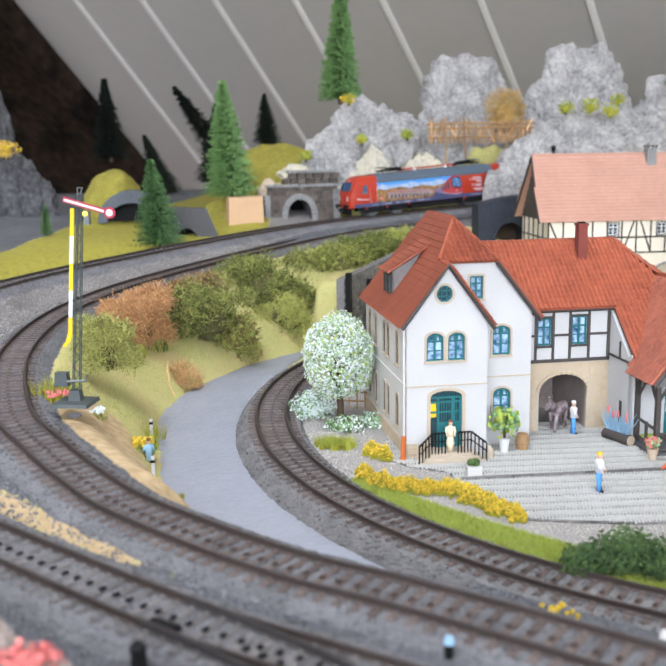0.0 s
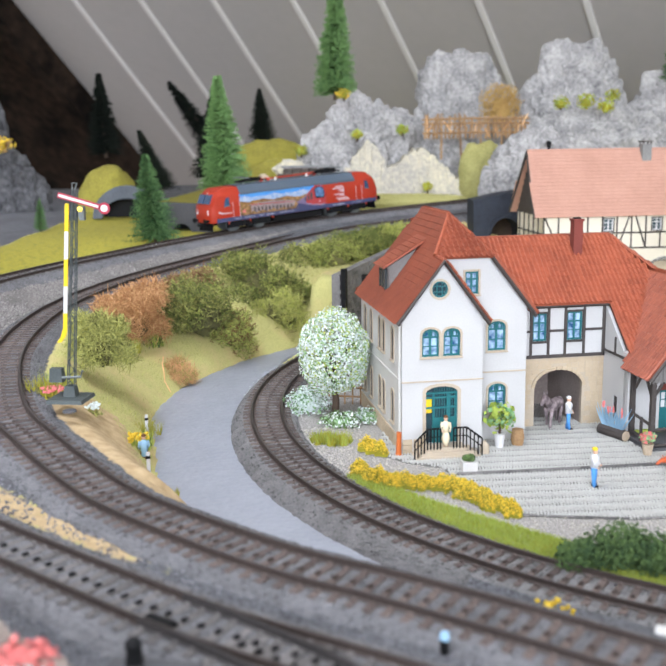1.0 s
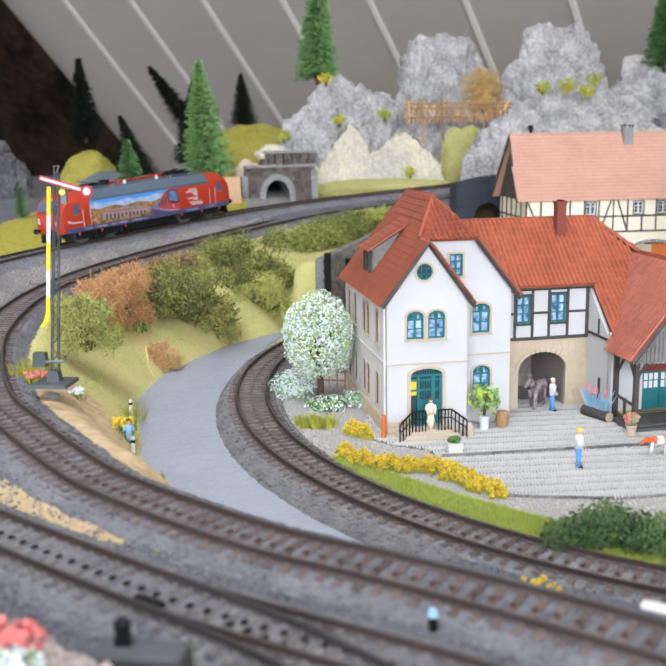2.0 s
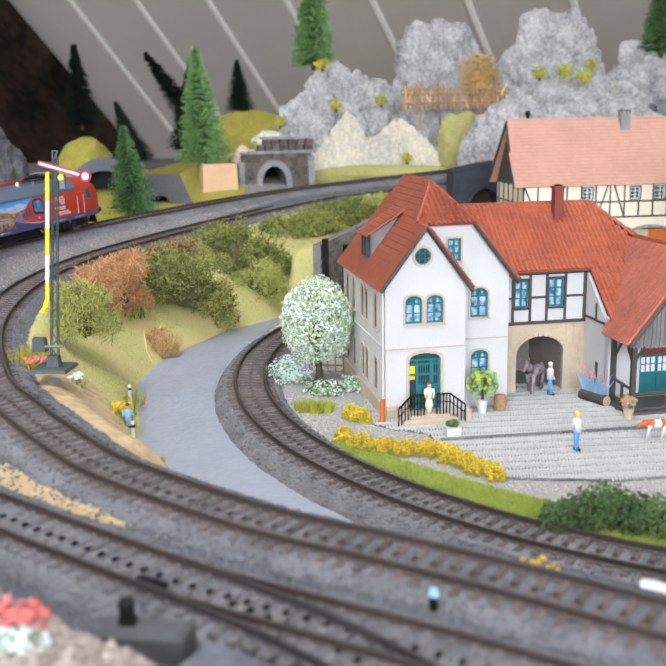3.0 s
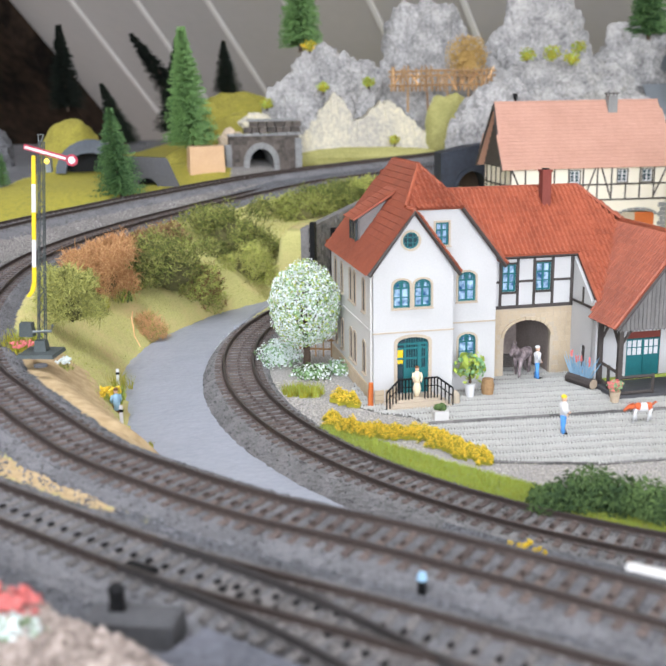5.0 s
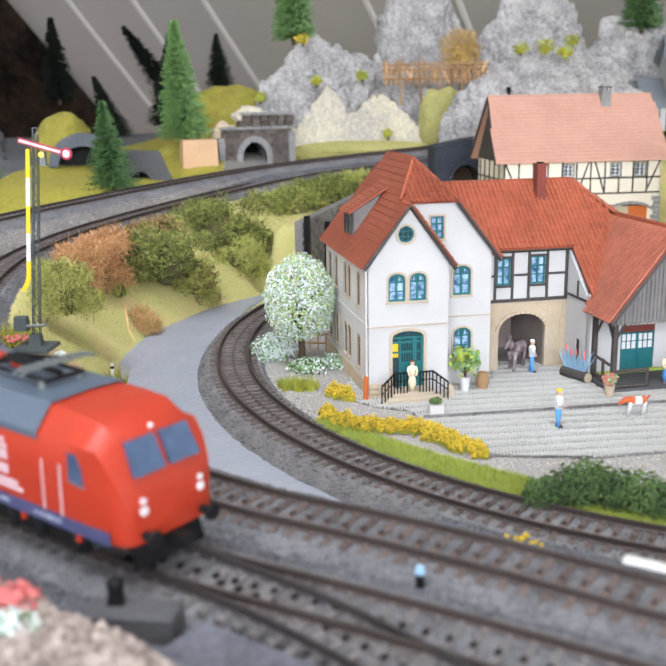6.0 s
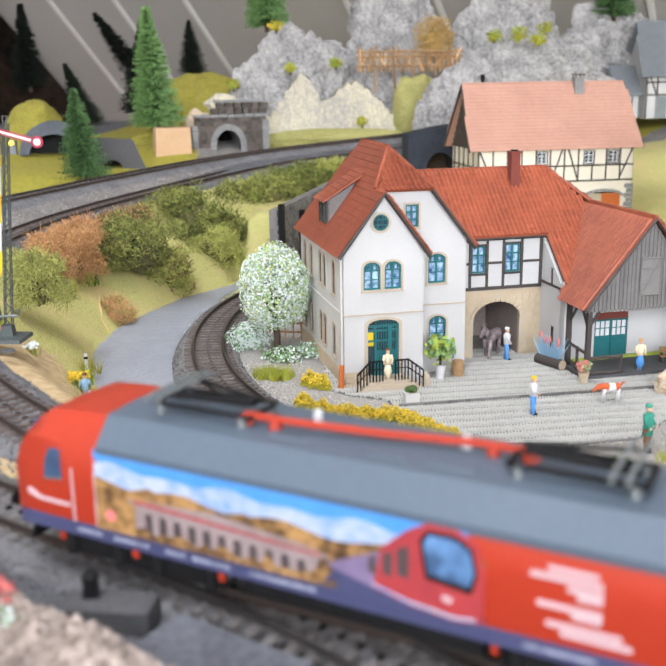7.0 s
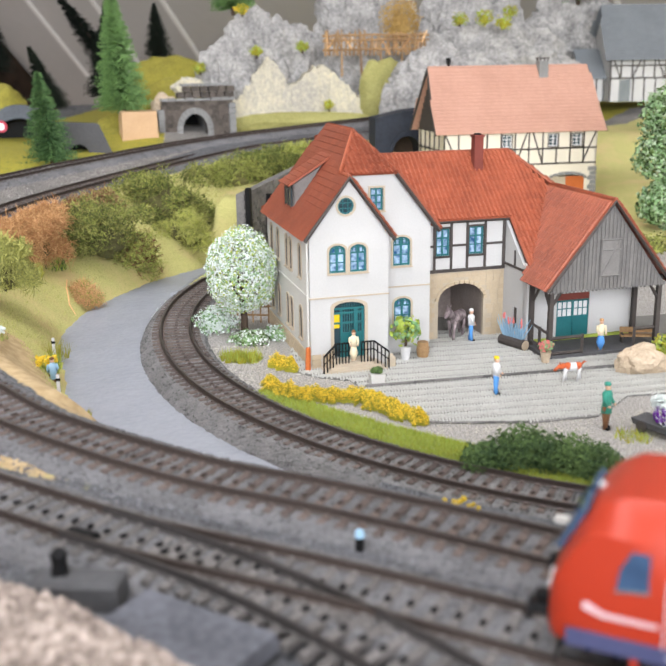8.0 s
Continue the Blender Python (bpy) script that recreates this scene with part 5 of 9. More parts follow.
def twigs(mb, c, r, n, length, thick, mi=0, rnd=random, lump=0.3, seed=0, up=0.2):
    """Short curled forked fibres through an uneven ellipsoid, as of lichen."""
    for _ in range(n):
        d = Vector((rnd.gauss(0, 1), rnd.gauss(0, 1), rnd.gauss(0, 1))).normalized()
        if d.z < -0.5:
            d.z = -d.z
        k = rnd.uniform(0.55, 1.0) * (1 + lump * noise.noise(d * 2.1 + Vector((seed, 0, seed))))
        p = Vector((c[0] + d.x * k * r[0], c[1] + d.y * k * r[1], c[2] + d.z * k * r[2]))
        w = (d * 0.55 + Vector((rnd.gauss(0, 0.8), rnd.gauss(0, 0.8), rnd.gauss(0, 0.8) + up))).normalized()
        bend = Vector((rnd.gauss(0, 0.75), rnd.gauss(0, 0.75), rnd.gauss(0, 0.75)))
        m = mi if isinstance(mi, int) else rnd.choice(mi)
        l = length * rnd.uniform(0.6, 1.3) / 3
        pts = [p]
        for _k in range(3):
            pts.append(pts[-1] + w * l)
            w = (w + bend).normalized()
        mb.tube(pts, [thick, thick, thick * 0.85, thick * 0.5], 3, m, cap=False)
        e = pts[1] + (w - bend * 1.4).normalized() * l * 1.2
        mb.tube([pts[1], e], [thick * 0.8, thick * 0.5], 3, m, cap=False)


def bush(name, c, r, label, mats, n=900, size=0.0012, fibre=True, seed=0, category="bush", group="", base=None, thin=0.72):
    rnd = random.Random(seed)
    z = ground_at(c[0], c[1]) if base is None else c[2] - base
    th = thing(name, pose(c[0], c[1], z), label, category, group)
    mb = MB()
    cz = c[2] - z
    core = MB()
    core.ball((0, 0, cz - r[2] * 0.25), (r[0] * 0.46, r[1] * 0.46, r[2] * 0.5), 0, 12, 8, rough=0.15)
    if not fibre:
        part("stem", MB().tube([(0, 0, -0.002), (0.001, 0, cz * 0.5), (0, 0.001, cz)], [0.0014, 0.001, 0.0006], 5), M_TRUNK, th)
    if fibre:
        for _ in range(17):
            a, q = rnd.uniform(0, 6.28), rnd.uniform(0.2, 0.92)
            c2 = (q * r[0] * math.cos(a), q * r[1] * math.sin(a), cz + r[2] * rnd.uniform(-0.6, 0.5))
            k = rnd.uniform(0.30, 0.56)
            twigs(mb, c2, (r[0] * k, r[1] * k, r[2] * k), int(n * 0.16 / thin), size * 3.6 / thin ** 0.4, size * 0.36 * thin, tuple(range(len(mats))), rnd, 0.5, seed + q)
    else:
        scatter(mb, (0, 0, cz), r, n, size, tuple(range(len(mats))), 0.3, 1, rnd, 0.3, seed)
    # fibre bushes get a dark core: the shade between twigs put into colour
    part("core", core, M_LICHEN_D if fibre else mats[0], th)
    tagged(part("crown", mb, mats, th), kind="stuff")
    return th


def spruce(name, x, y, z, h, label, material, w=0.30, lean=(0, 0), seed=0, n_tier=26):
    """A narrow model spruce: trunk, and tiers of drooping brushy branches."""
    rnd = random.Random(seed)
    th = thing(name, pose(x, y, z), label, "tree", "spruce trees")
    tip = Vector((lean[0], lean[1], h))
    part("trunk", MB().tube([(0, 0, -0.004), tuple(tip * 0.5), tuple(tip)], [h * 0.022, h * 0.014, h * 0.003], 6), M_TRUNK, th)
    mb = MB()
    for i in range(n_tier):
        u = (i + 0.3) / n_tier
        c = tip * (0.06 + 0.93 * u)
        R = h * w * 0.5 * (1 - u) ** 0.82 + h * 0.012
        for k in range(int(16 + 24 * (1 - u))):
            a = rnd.uniform(0, 2 * math.pi)
            l = R * rnd.uniform(0.72, 1.1)
            d = Vector((math.cos(a), math.sin(a), rnd.uniform(-0.38, -0.05)))
            s = Vector((-math.sin(a), math.cos(a), 0))
            base = c + Vector((0, 0, rnd.uniform(-0.9, 0.9) * h / n_tier))
            for q in np.linspace(0.18, 1.0, 6):
                p = base + d * (l * float(q)) + Vector((0, 0, 0.10 * l * float(q) ** 2))
                wd = h * 0.030 * (1.2 - float(q) * 0.55)
                for sg in (-1, 1, 0):
                    e = p + s * sg * wd * rnd.uniform(0.7, 1.2) + d * wd * rnd.uniform(0.5, 1.1) + Vector((0, 0, wd * rnd.uniform(-0.5, 0.6)))
                    t = Vector((0, 0, wd * 0.34)) + s * wd * 0.12
                    mb.add([p - t - d * wd * 0.3, p + t, e], [(0, 1, 2)])
    tagged(part("crown", mb, material, th), kind="stuff")
    return th


def tufts(mb, x, y, z, r, n, h, mi, rnd, width=0.00022):
    for _ in range(n):
        a, q = rnd.uniform(0, 6.28), r * rnd.random() ** 0.5
        p = Vector((x + q * math.cos(a), y + q * math.sin(a), z))
        e = p + Vector((rnd.gauss(0, 0.35), rnd.gauss(0, 0.35), 1)).normalized() * h * rnd.uniform(0.6, 1.25)
        s = Vector((math.cos(a * 3), math.sin(a * 3), 0)) * width
        mb.add([p - s, p + s, e], [(0, 1, 2)], mi if isinstance(mi, int) else rnd.choice(mi))


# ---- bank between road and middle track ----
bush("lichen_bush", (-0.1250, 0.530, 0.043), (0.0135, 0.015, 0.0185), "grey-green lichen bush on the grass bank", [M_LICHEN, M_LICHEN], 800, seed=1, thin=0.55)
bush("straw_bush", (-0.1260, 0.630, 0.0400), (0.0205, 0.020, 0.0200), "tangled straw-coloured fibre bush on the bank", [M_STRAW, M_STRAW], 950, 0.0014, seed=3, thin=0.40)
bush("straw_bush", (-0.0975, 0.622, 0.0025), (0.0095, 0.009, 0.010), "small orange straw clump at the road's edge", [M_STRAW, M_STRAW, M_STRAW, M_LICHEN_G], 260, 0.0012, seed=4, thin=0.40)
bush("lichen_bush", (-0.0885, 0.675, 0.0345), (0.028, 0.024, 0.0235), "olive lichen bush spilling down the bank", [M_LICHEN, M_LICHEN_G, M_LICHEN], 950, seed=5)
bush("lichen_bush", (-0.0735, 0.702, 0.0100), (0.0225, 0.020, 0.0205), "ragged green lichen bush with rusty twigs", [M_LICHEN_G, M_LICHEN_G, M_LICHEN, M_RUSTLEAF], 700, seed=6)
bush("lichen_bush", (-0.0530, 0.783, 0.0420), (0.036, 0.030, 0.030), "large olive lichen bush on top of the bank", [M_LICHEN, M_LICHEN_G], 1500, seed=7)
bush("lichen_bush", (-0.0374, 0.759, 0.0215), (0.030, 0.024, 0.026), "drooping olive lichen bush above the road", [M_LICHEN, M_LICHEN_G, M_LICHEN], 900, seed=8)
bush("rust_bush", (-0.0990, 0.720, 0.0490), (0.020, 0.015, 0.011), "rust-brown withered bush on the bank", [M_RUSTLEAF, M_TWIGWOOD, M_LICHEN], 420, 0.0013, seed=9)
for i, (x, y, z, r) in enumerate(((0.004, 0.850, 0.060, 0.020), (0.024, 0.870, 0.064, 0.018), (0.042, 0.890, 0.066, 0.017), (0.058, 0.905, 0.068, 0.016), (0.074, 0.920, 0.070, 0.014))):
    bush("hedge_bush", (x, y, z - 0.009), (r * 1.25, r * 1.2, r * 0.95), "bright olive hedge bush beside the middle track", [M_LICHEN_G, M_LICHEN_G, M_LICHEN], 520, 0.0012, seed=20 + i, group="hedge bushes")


def clump(name, x, y, r, h, n, mats, label, seed, flowers=0, fl=None, category="grass tuft", group="", lift=0.0):
    rnd = random.Random(seed)
    z = ground_at(x, y) + lift
    mb = MB()
    tufts(mb, 0, 0, -0.0008, r, n, h, tuple(range(len(mats))) if len(mats) > 1 else 0, rnd, 0.0003)
    if flowers:
        for _ in range(flowers):
            a, q = rnd.uniform(0, 6.28), r * rnd.random() ** 0.5
            mb.ball((q * math.cos(a), q * math.sin(a), h * rnd.uniform(0.6, 1.0)), rnd.uniform(0.0005, 0.0010), len(mats), 5, 3)
    ob = part(name, mb, list(mats) + ([fl] if fl else []), at=pose(x, y, z))
    return tagged(ob, label, category, group, "stuff")


for i, (x, y, r, h, mt, lab) in enumerate(((-0.098, 0.500, 0.008, 0.009, [M_YELLOWGRASS], "yellow-green grass tuft by the road"), (-0.0950, 0.474, 0.006, 0.008, [M_LAWN, M_HEDGE], "dark green grass tuft by the road"),
                                           (-0.137, 0.478, 0.009, 0.010, [M_YELLOWGRASS, M_LAWN], "yellow-green tuft behind the signal"), (-0.142, 0.468, 0.008, 0.010, [M_YELLOWGRASS], "yellow tuft behind the signal"),
                                           (-0.071, 0.405, 0.005, 0.005, [M_YELLOWGRASS], "small tuft at the road's edge"), (-0.118, 0.640, 0.008, 0.009, [M_LAWN, M_HEDGE], "green tuft below the middle track"), (-0.128, 0.610, 0.008, 0.009, [M_YELLOWGRASS], "yellow tuft below the middle track"))):
    clump("grass_tuft", x, y, r, h, 150, mt, lab, 40 + i, group="grass tufts")
clump("flower_tuft", -0.0945, 0.462, 0.006, 0.0075, 140, [M_LAWN], "yellow flowers in a green tuft by the road", 60, 60, M_YELLOW, "flowers")
clump("flower_tuft", -0.135, 0.462, 0.006, 0.006, 90, [M_YELLOWGRASS], "coral flowers beside the signal's foot", 61, 36, M_PINKFLOWER, "flowers")
clump("flower_tuft", -0.1160, 0.464, 0.004, 0.005, 60, [M_LICHEN], "white flowers beside the signal's foot", 62, 34, M_BLOSSOM, "flowers")
clump("flower_tuft", 0.0668, 0.2770, 0.007, 0.004, 60, [M_YELLOWGRASS], "small yellow flowers in the ballast between tracks", 63, 46, M_YELLOW, "flowers", lift=0.0115)
clump("grass_tuft", -0.147, 0.857, 0.011, 0.006, 120, [M_BLOSSOM, M_LICHEN], "whitish dry tuft between the back tracks", 64, group="grass tufts")

strand = [(-0.1095, 0.632), (-0.1085, 0.622), (-0.1060, 0.612), (-0.1045, 0.604), (-0.1000, 0.598)]
tagged(part("dry_strand", MB().tube([(x, y, ground_at(x, y) + 0.0005) for x, y in strand], [0.0006, 0.0005, 0.0005, 0.0004, 0.0003], 5), M_STRAW), "thin dry straw strand hanging down the bank", "strand")


def bank_grass():
    """Short static grass over the bank and the far verges."""
    rnd = np.random.RandomState(17)
    xy = np.column_stack([rnd.uniform(-0.18, 0.06, 60000), rnd.uniform(0.40, 0.95, 60000)])
    d2, s2, _ = near(LINE2, xy)
    dl, sl, _ = near(ROAD_LEFT, xy)
    keep = (s2 > 0) & (d2 > 0.024) & (sl < 0) & ~((xy[:, 1] < 0.486) & (d2 < 0.052)) & (np.hypot(xy[:, 0] - T1C[0], xy[:, 1] - T1C[1]) > T1R + 0.02)
    xy = xy[keep]
    z = ground_height(xy)
    mb = MB()
    r2 = random.Random(18)
    for (x, y), h in zip(xy, z):
        tufts(mb, x, y, h - 0.0003, 0.0003, 1, 0.0019, 0 if r2.random() < 0.75 else 1, r2, 0.00022)
    m = mat("dry_grass_fibre", (0.54, 0.51, 0.21), (0.36, 0.345, 0.12), 0.9, 700, 25, 0.1, island=0.6)
    tagged(part("bank_grass", mb, [m, M_LICHEN_G]), "short dry olive grass fibre on the bank", "grass", kind="stuff")


bank_grass()

# ---- flowering tree and garden by the inn ----
def blossom_tree():
    rnd = random.Random(12)
    th = thing("flowering_tree", pose(0.0030, 0.5200, 0.0), "round white-blossoming tree beside the inn", "tree")
    part("trunk", MB().tube([(0, 0, -0.001), (0.0006, 0, 0.010), (-0.0006, 0.0004, 0.022), (0, 0, 0.036)], [0.0024, 0.0019, 0.0016, 0.0008], 7), M_TRUNK, th)
    for k in range(7):
        a = k * 0.9
        part("limb", MB().tube([(0, 0, 0.014 + k * 0.002), (0.006 * math.cos(a), 0.006 * math.sin(a), 0.022 + k * 0.002), (0.012 * math.cos(a), 0.012 * math.sin(a), 0.030 + k * 0.002)], [0.0010, 0.0007, 0.0003], 4), M_TRUNK, th)
    mb = MB()
    scatter(mb, (0, 0, 0.0372), (0.0200, 0.0200, 0.0240), 9500, 0.00074, (0, 0, 0, 0, 1, 1, 2), 0.62, 1, rnd, 0.14, 3)
    tagged(part("crown", mb, [M_BLOSSOM, M_LEAF, M_LAWN], th), kind="stuff")


blossom_tree()
bush("blossom_shrub", (-0.0115, 0.536, 0.005), (0.0135, 0.017, 0.0085), "low shrub full of white blossom", [M_BLOSSOM, M_BLOSSOM, M_LEAF], 1300, 0.0008, False, 71)
bush("blossom_shrub", (0.006, 0.505, 0.003), (0.012, 0.010, 0.0045), "low green shrub dotted with white flowers", [M_LEAF, M_BLOSSOM, M_HEDGE], 650, 0.0008, False, 72)
bush("blossom_shrub", (0.022, 0.512, 0.003), (0.009, 0.010, 0.0045), "low flowering shrub against the inn's side", [M_LEAF, M_BLOSSOM], 450, 0.0008, False, 73)
fence = thing("garden_fence", pose(0.026, 0.545, 0), "brown wooden garden fence beside the inn", "fence")
for k in range(8):
    part("post", MB().box(-0.004 - k * 0.0045, -0.0032 - k * 0.0045, -0.0004 + k * 0.001, 0.0004 + k * 0.001, 0, 0.0125), M_TWIGWOOD, fence)
for z in (0.0045, 0.0098):
    part("fence_rail", MB().tube([(0, -0.001, z), (-0.038, 0.008, z)], 0.0006, 4), M_TWIGWOOD, fence)


def yellow_row(name, pts, r, h, n, label, seed):
    rnd = random.Random(seed)
    mb = MB()
    for (x, y), rr in zip(pts, r):
        for _ in range(n):
            a, q = rnd.uniform(0, 6.28), 1.12 * rr * rnd.random() ** 0.6
            px, py = x + q * math.cos(a), y + q * math.sin(a)
            lump = noise.noise((px * 330, py * 330, 1.5))
            if q > rr * (0.85 + 0.7 * lump):
                continue
            top = h * (0.95 - 0.75 * (q / rr) ** 2 + 0.5 * lump) * rnd.uniform(0.45, 1.1)
            if top < 0.0004:
                continue
            m = 0 if rnd.random() < 0.72 else 1
            s = rnd.uniform(0.00028, 0.00062)
            mb.add([(px - s, py, top), (px + s, py, top + s * 0.3), (px, py + s, top + s), (px, py - s, top + s * 0.6)], [(0, 3, 2), (3, 1, 2), (0, 1, 3), (0, 2, 1)], m)
            mb.add([(px - 0.0002, py, 0.0), (px + 0.0002, py, 0.0), (px, py, top)], [(0, 1, 2)], 1)
    return tagged(part(name, mb, [M_YELLOW, M_YELLOWGRASS], at=pose(0, 0, 0.0005)), label, "flowers", "yellow flower borders", "stuff")


yellow_row("flower_border", [(0.0135, 0.4265), (0.0205, 0.4175), (0.0265, 0.4115), (0.033, 0.4085), (0.0405, 0.4065), (0.0475, 0.4055), (0.053, 0.4035), (0.058, 0.3965), (0.0635, 0.3885), (0.0685, 0.3805), (0.0725, 0.3735)],
           [0.0055, 0.006, 0.006, 0.006, 0.006, 0.007, 0.0075, 0.0075, 0.0075, 0.007, 0.005], 0.0052, 1050, "dense border of yellow flowers along the lawn", 80)
yellow_row("flower_border", [(0.0175, 0.4600), (0.0215, 0.4560), (0.0245, 0.4520)], [0.005, 0.0055, 0.004], 0.006, 620, "yellow flower clump near the inn's corner", 81)
clump("grass_tuft", 0.0035, 0.4740, 0.0075, 0.006, 500, [M_YELLOWGRASS, M_LAWN], "long olive grass clump beside the path", 82, group="grass tufts")
clump("grass_tuft", -0.0035, 0.4770, 0.006, 0.006, 380, [M_YELLOWGRASS, M_LAWN], "long olive grass clump beside the path", 83, group="grass tufts")


def lawn():
    """Grass fibre along the inner track's inside."""
    rnd = random.Random(90)
    mb = MB()
    for _ in range(30000):
        a = radians(rnd.uniform(206, 262))
        rr = T1R - rnd.uniform(0.0135, 0.033)
        x, y = T1C[0] + rr * math.cos(a), T1C[1] + rr * math.sin(a)
        u = (math.degrees(a) - 206) / 56
        if rr < T1R - 0.0145 - 0.019 * math.sin(math.pi * min(1, 0.08 + 0.92 * u)) ** 0.7:
            continue
        tufts(mb, x, y, 0.0, 0.0004, 1, 0.0024, 0 if rnd.random() < 0.85 else 1, rnd, 0.00022)
    tagged(part("lawn_strip", mb, [M_LAWN, M_YELLOWGRASS]), "fresh green lawn strip beside the inner track", "grass", kind="stuff")


lawn()
for i, (x, y, z, r) in enumerate(((0.0865, 0.3230, 0.0045, 0.0080), (0.0945, 0.3235, 0.0050, 0.0095), (0.1025, 0.3235, 0.0085, 0.0105), (0.1105, 0.3200, 0.0065, 0.0100), (0.1190, 0.3155, 0.0065, 0.0105), (0.1265, 0.3110, 0.0055, 0.0095))):
    bush("hedge_bush", (x, y, z), (r, r * 0.95, r * 0.82), "dark green foam hedge bush along the yard", [M_HEDGE, M_HEDGE], 1500, 0.0007, False, 100 + i, group="yard hedge")
clump("grass_tuft", 0.1345, 0.3115, 0.009, 0.005, 500, [M_LAWN], "fresh green tuft beside the track", 110, group="grass tufts")
clump("grass_tuft", 0.155, 0.345, 0.007, 0.004, 200, [M_LAWN, M_YELLOWGRASS], "pale green tuft on the gravel", 111, group="grass tufts")


def gravel():
    rnd = random.Random(91)
    mb = MB()
    for _ in range(9000):
        x, y = rnd.uniform(-0.03, 0.24), rnd.uniform(0.27, 0.52)
        if math.hypot(x - T1C[0], y - T1C[1]) > T1R - 0.016 or (x > 0.055 and y > 0.374) or y > 0.50 - 0.3 * max(0, x - 0.0):
            continue
        s = rnd.uniform(0.00025, 0.0006)
        M = Matrix.Translation((x, y, 0.0002)) @ Matrix.Rotation(rnd.uniform(0, 3), 4, "Z")
        mb.add([(s, 0, 0), (-s, 0, 0), (0, s, 0), (0, -s, 0), (0, 0, s)], [(0, 2, 4), (2, 1, 4), (1, 3, 4), (3, 0, 4)], 0, M)
    tagged(part("yard_gravel", mb, M_GRAVEL), "pale beige gravel round the courtyard", "gravel", kind="stuff")


gravel()

def track_grit():
    """Loose grit between the middle and the outer track and along the front."""
    rnd = np.random.RandomState(92)
    xy = np.column_stack([rnd.uniform(-0.27, 0.26, 90000), rnd.uniform(0.12, 1.02, 90000)])
    d2, s2, _ = near(LINE2, xy)
    d3, s3, _ = near(LINE3, xy)
    ok = ((s2 < 0) & (s3 > 0) & (d2 > 0.0135) & (d3 > 0.0135)) | ((s3 < 0) & (d3 > 0.0135) & (d3 < 0.060) & (xy[:, 1] < 0.42))
    xy = xy[ok]
    z = ground_height(xy)
    mb = MB()
    r2 = random.Random(93)
    for (x, y), h in zip(xy, z):
        s = r2.uniform(0.00025, 0.00075)
        M = Matrix.Translation((x, y, h + 0.0004)) @ Euler((r2.uniform(0, 3), r2.uniform(0, 3), r2.uniform(0, 3))).to_matrix().to_4x4()
        mb.add([(s, 0, 0), (-s, 0, 0), (0, s, 0), (0, -s, 0), (0, 0, s), (0, 0, -s)], [(0, 2, 4), (2, 1, 4), (1, 3, 4), (3, 0, 4), (2, 0, 5), (1, 2, 5), (3, 1, 5), (0, 3, 5)], 1 if y < 0.45 else 0, M)
    tagged(part("track_grit", mb, [M_GRIT, M_BALLAST_BLUE]), "loose grey grit between the railway tracks", "gravel", kind="stuff")


track_grit()

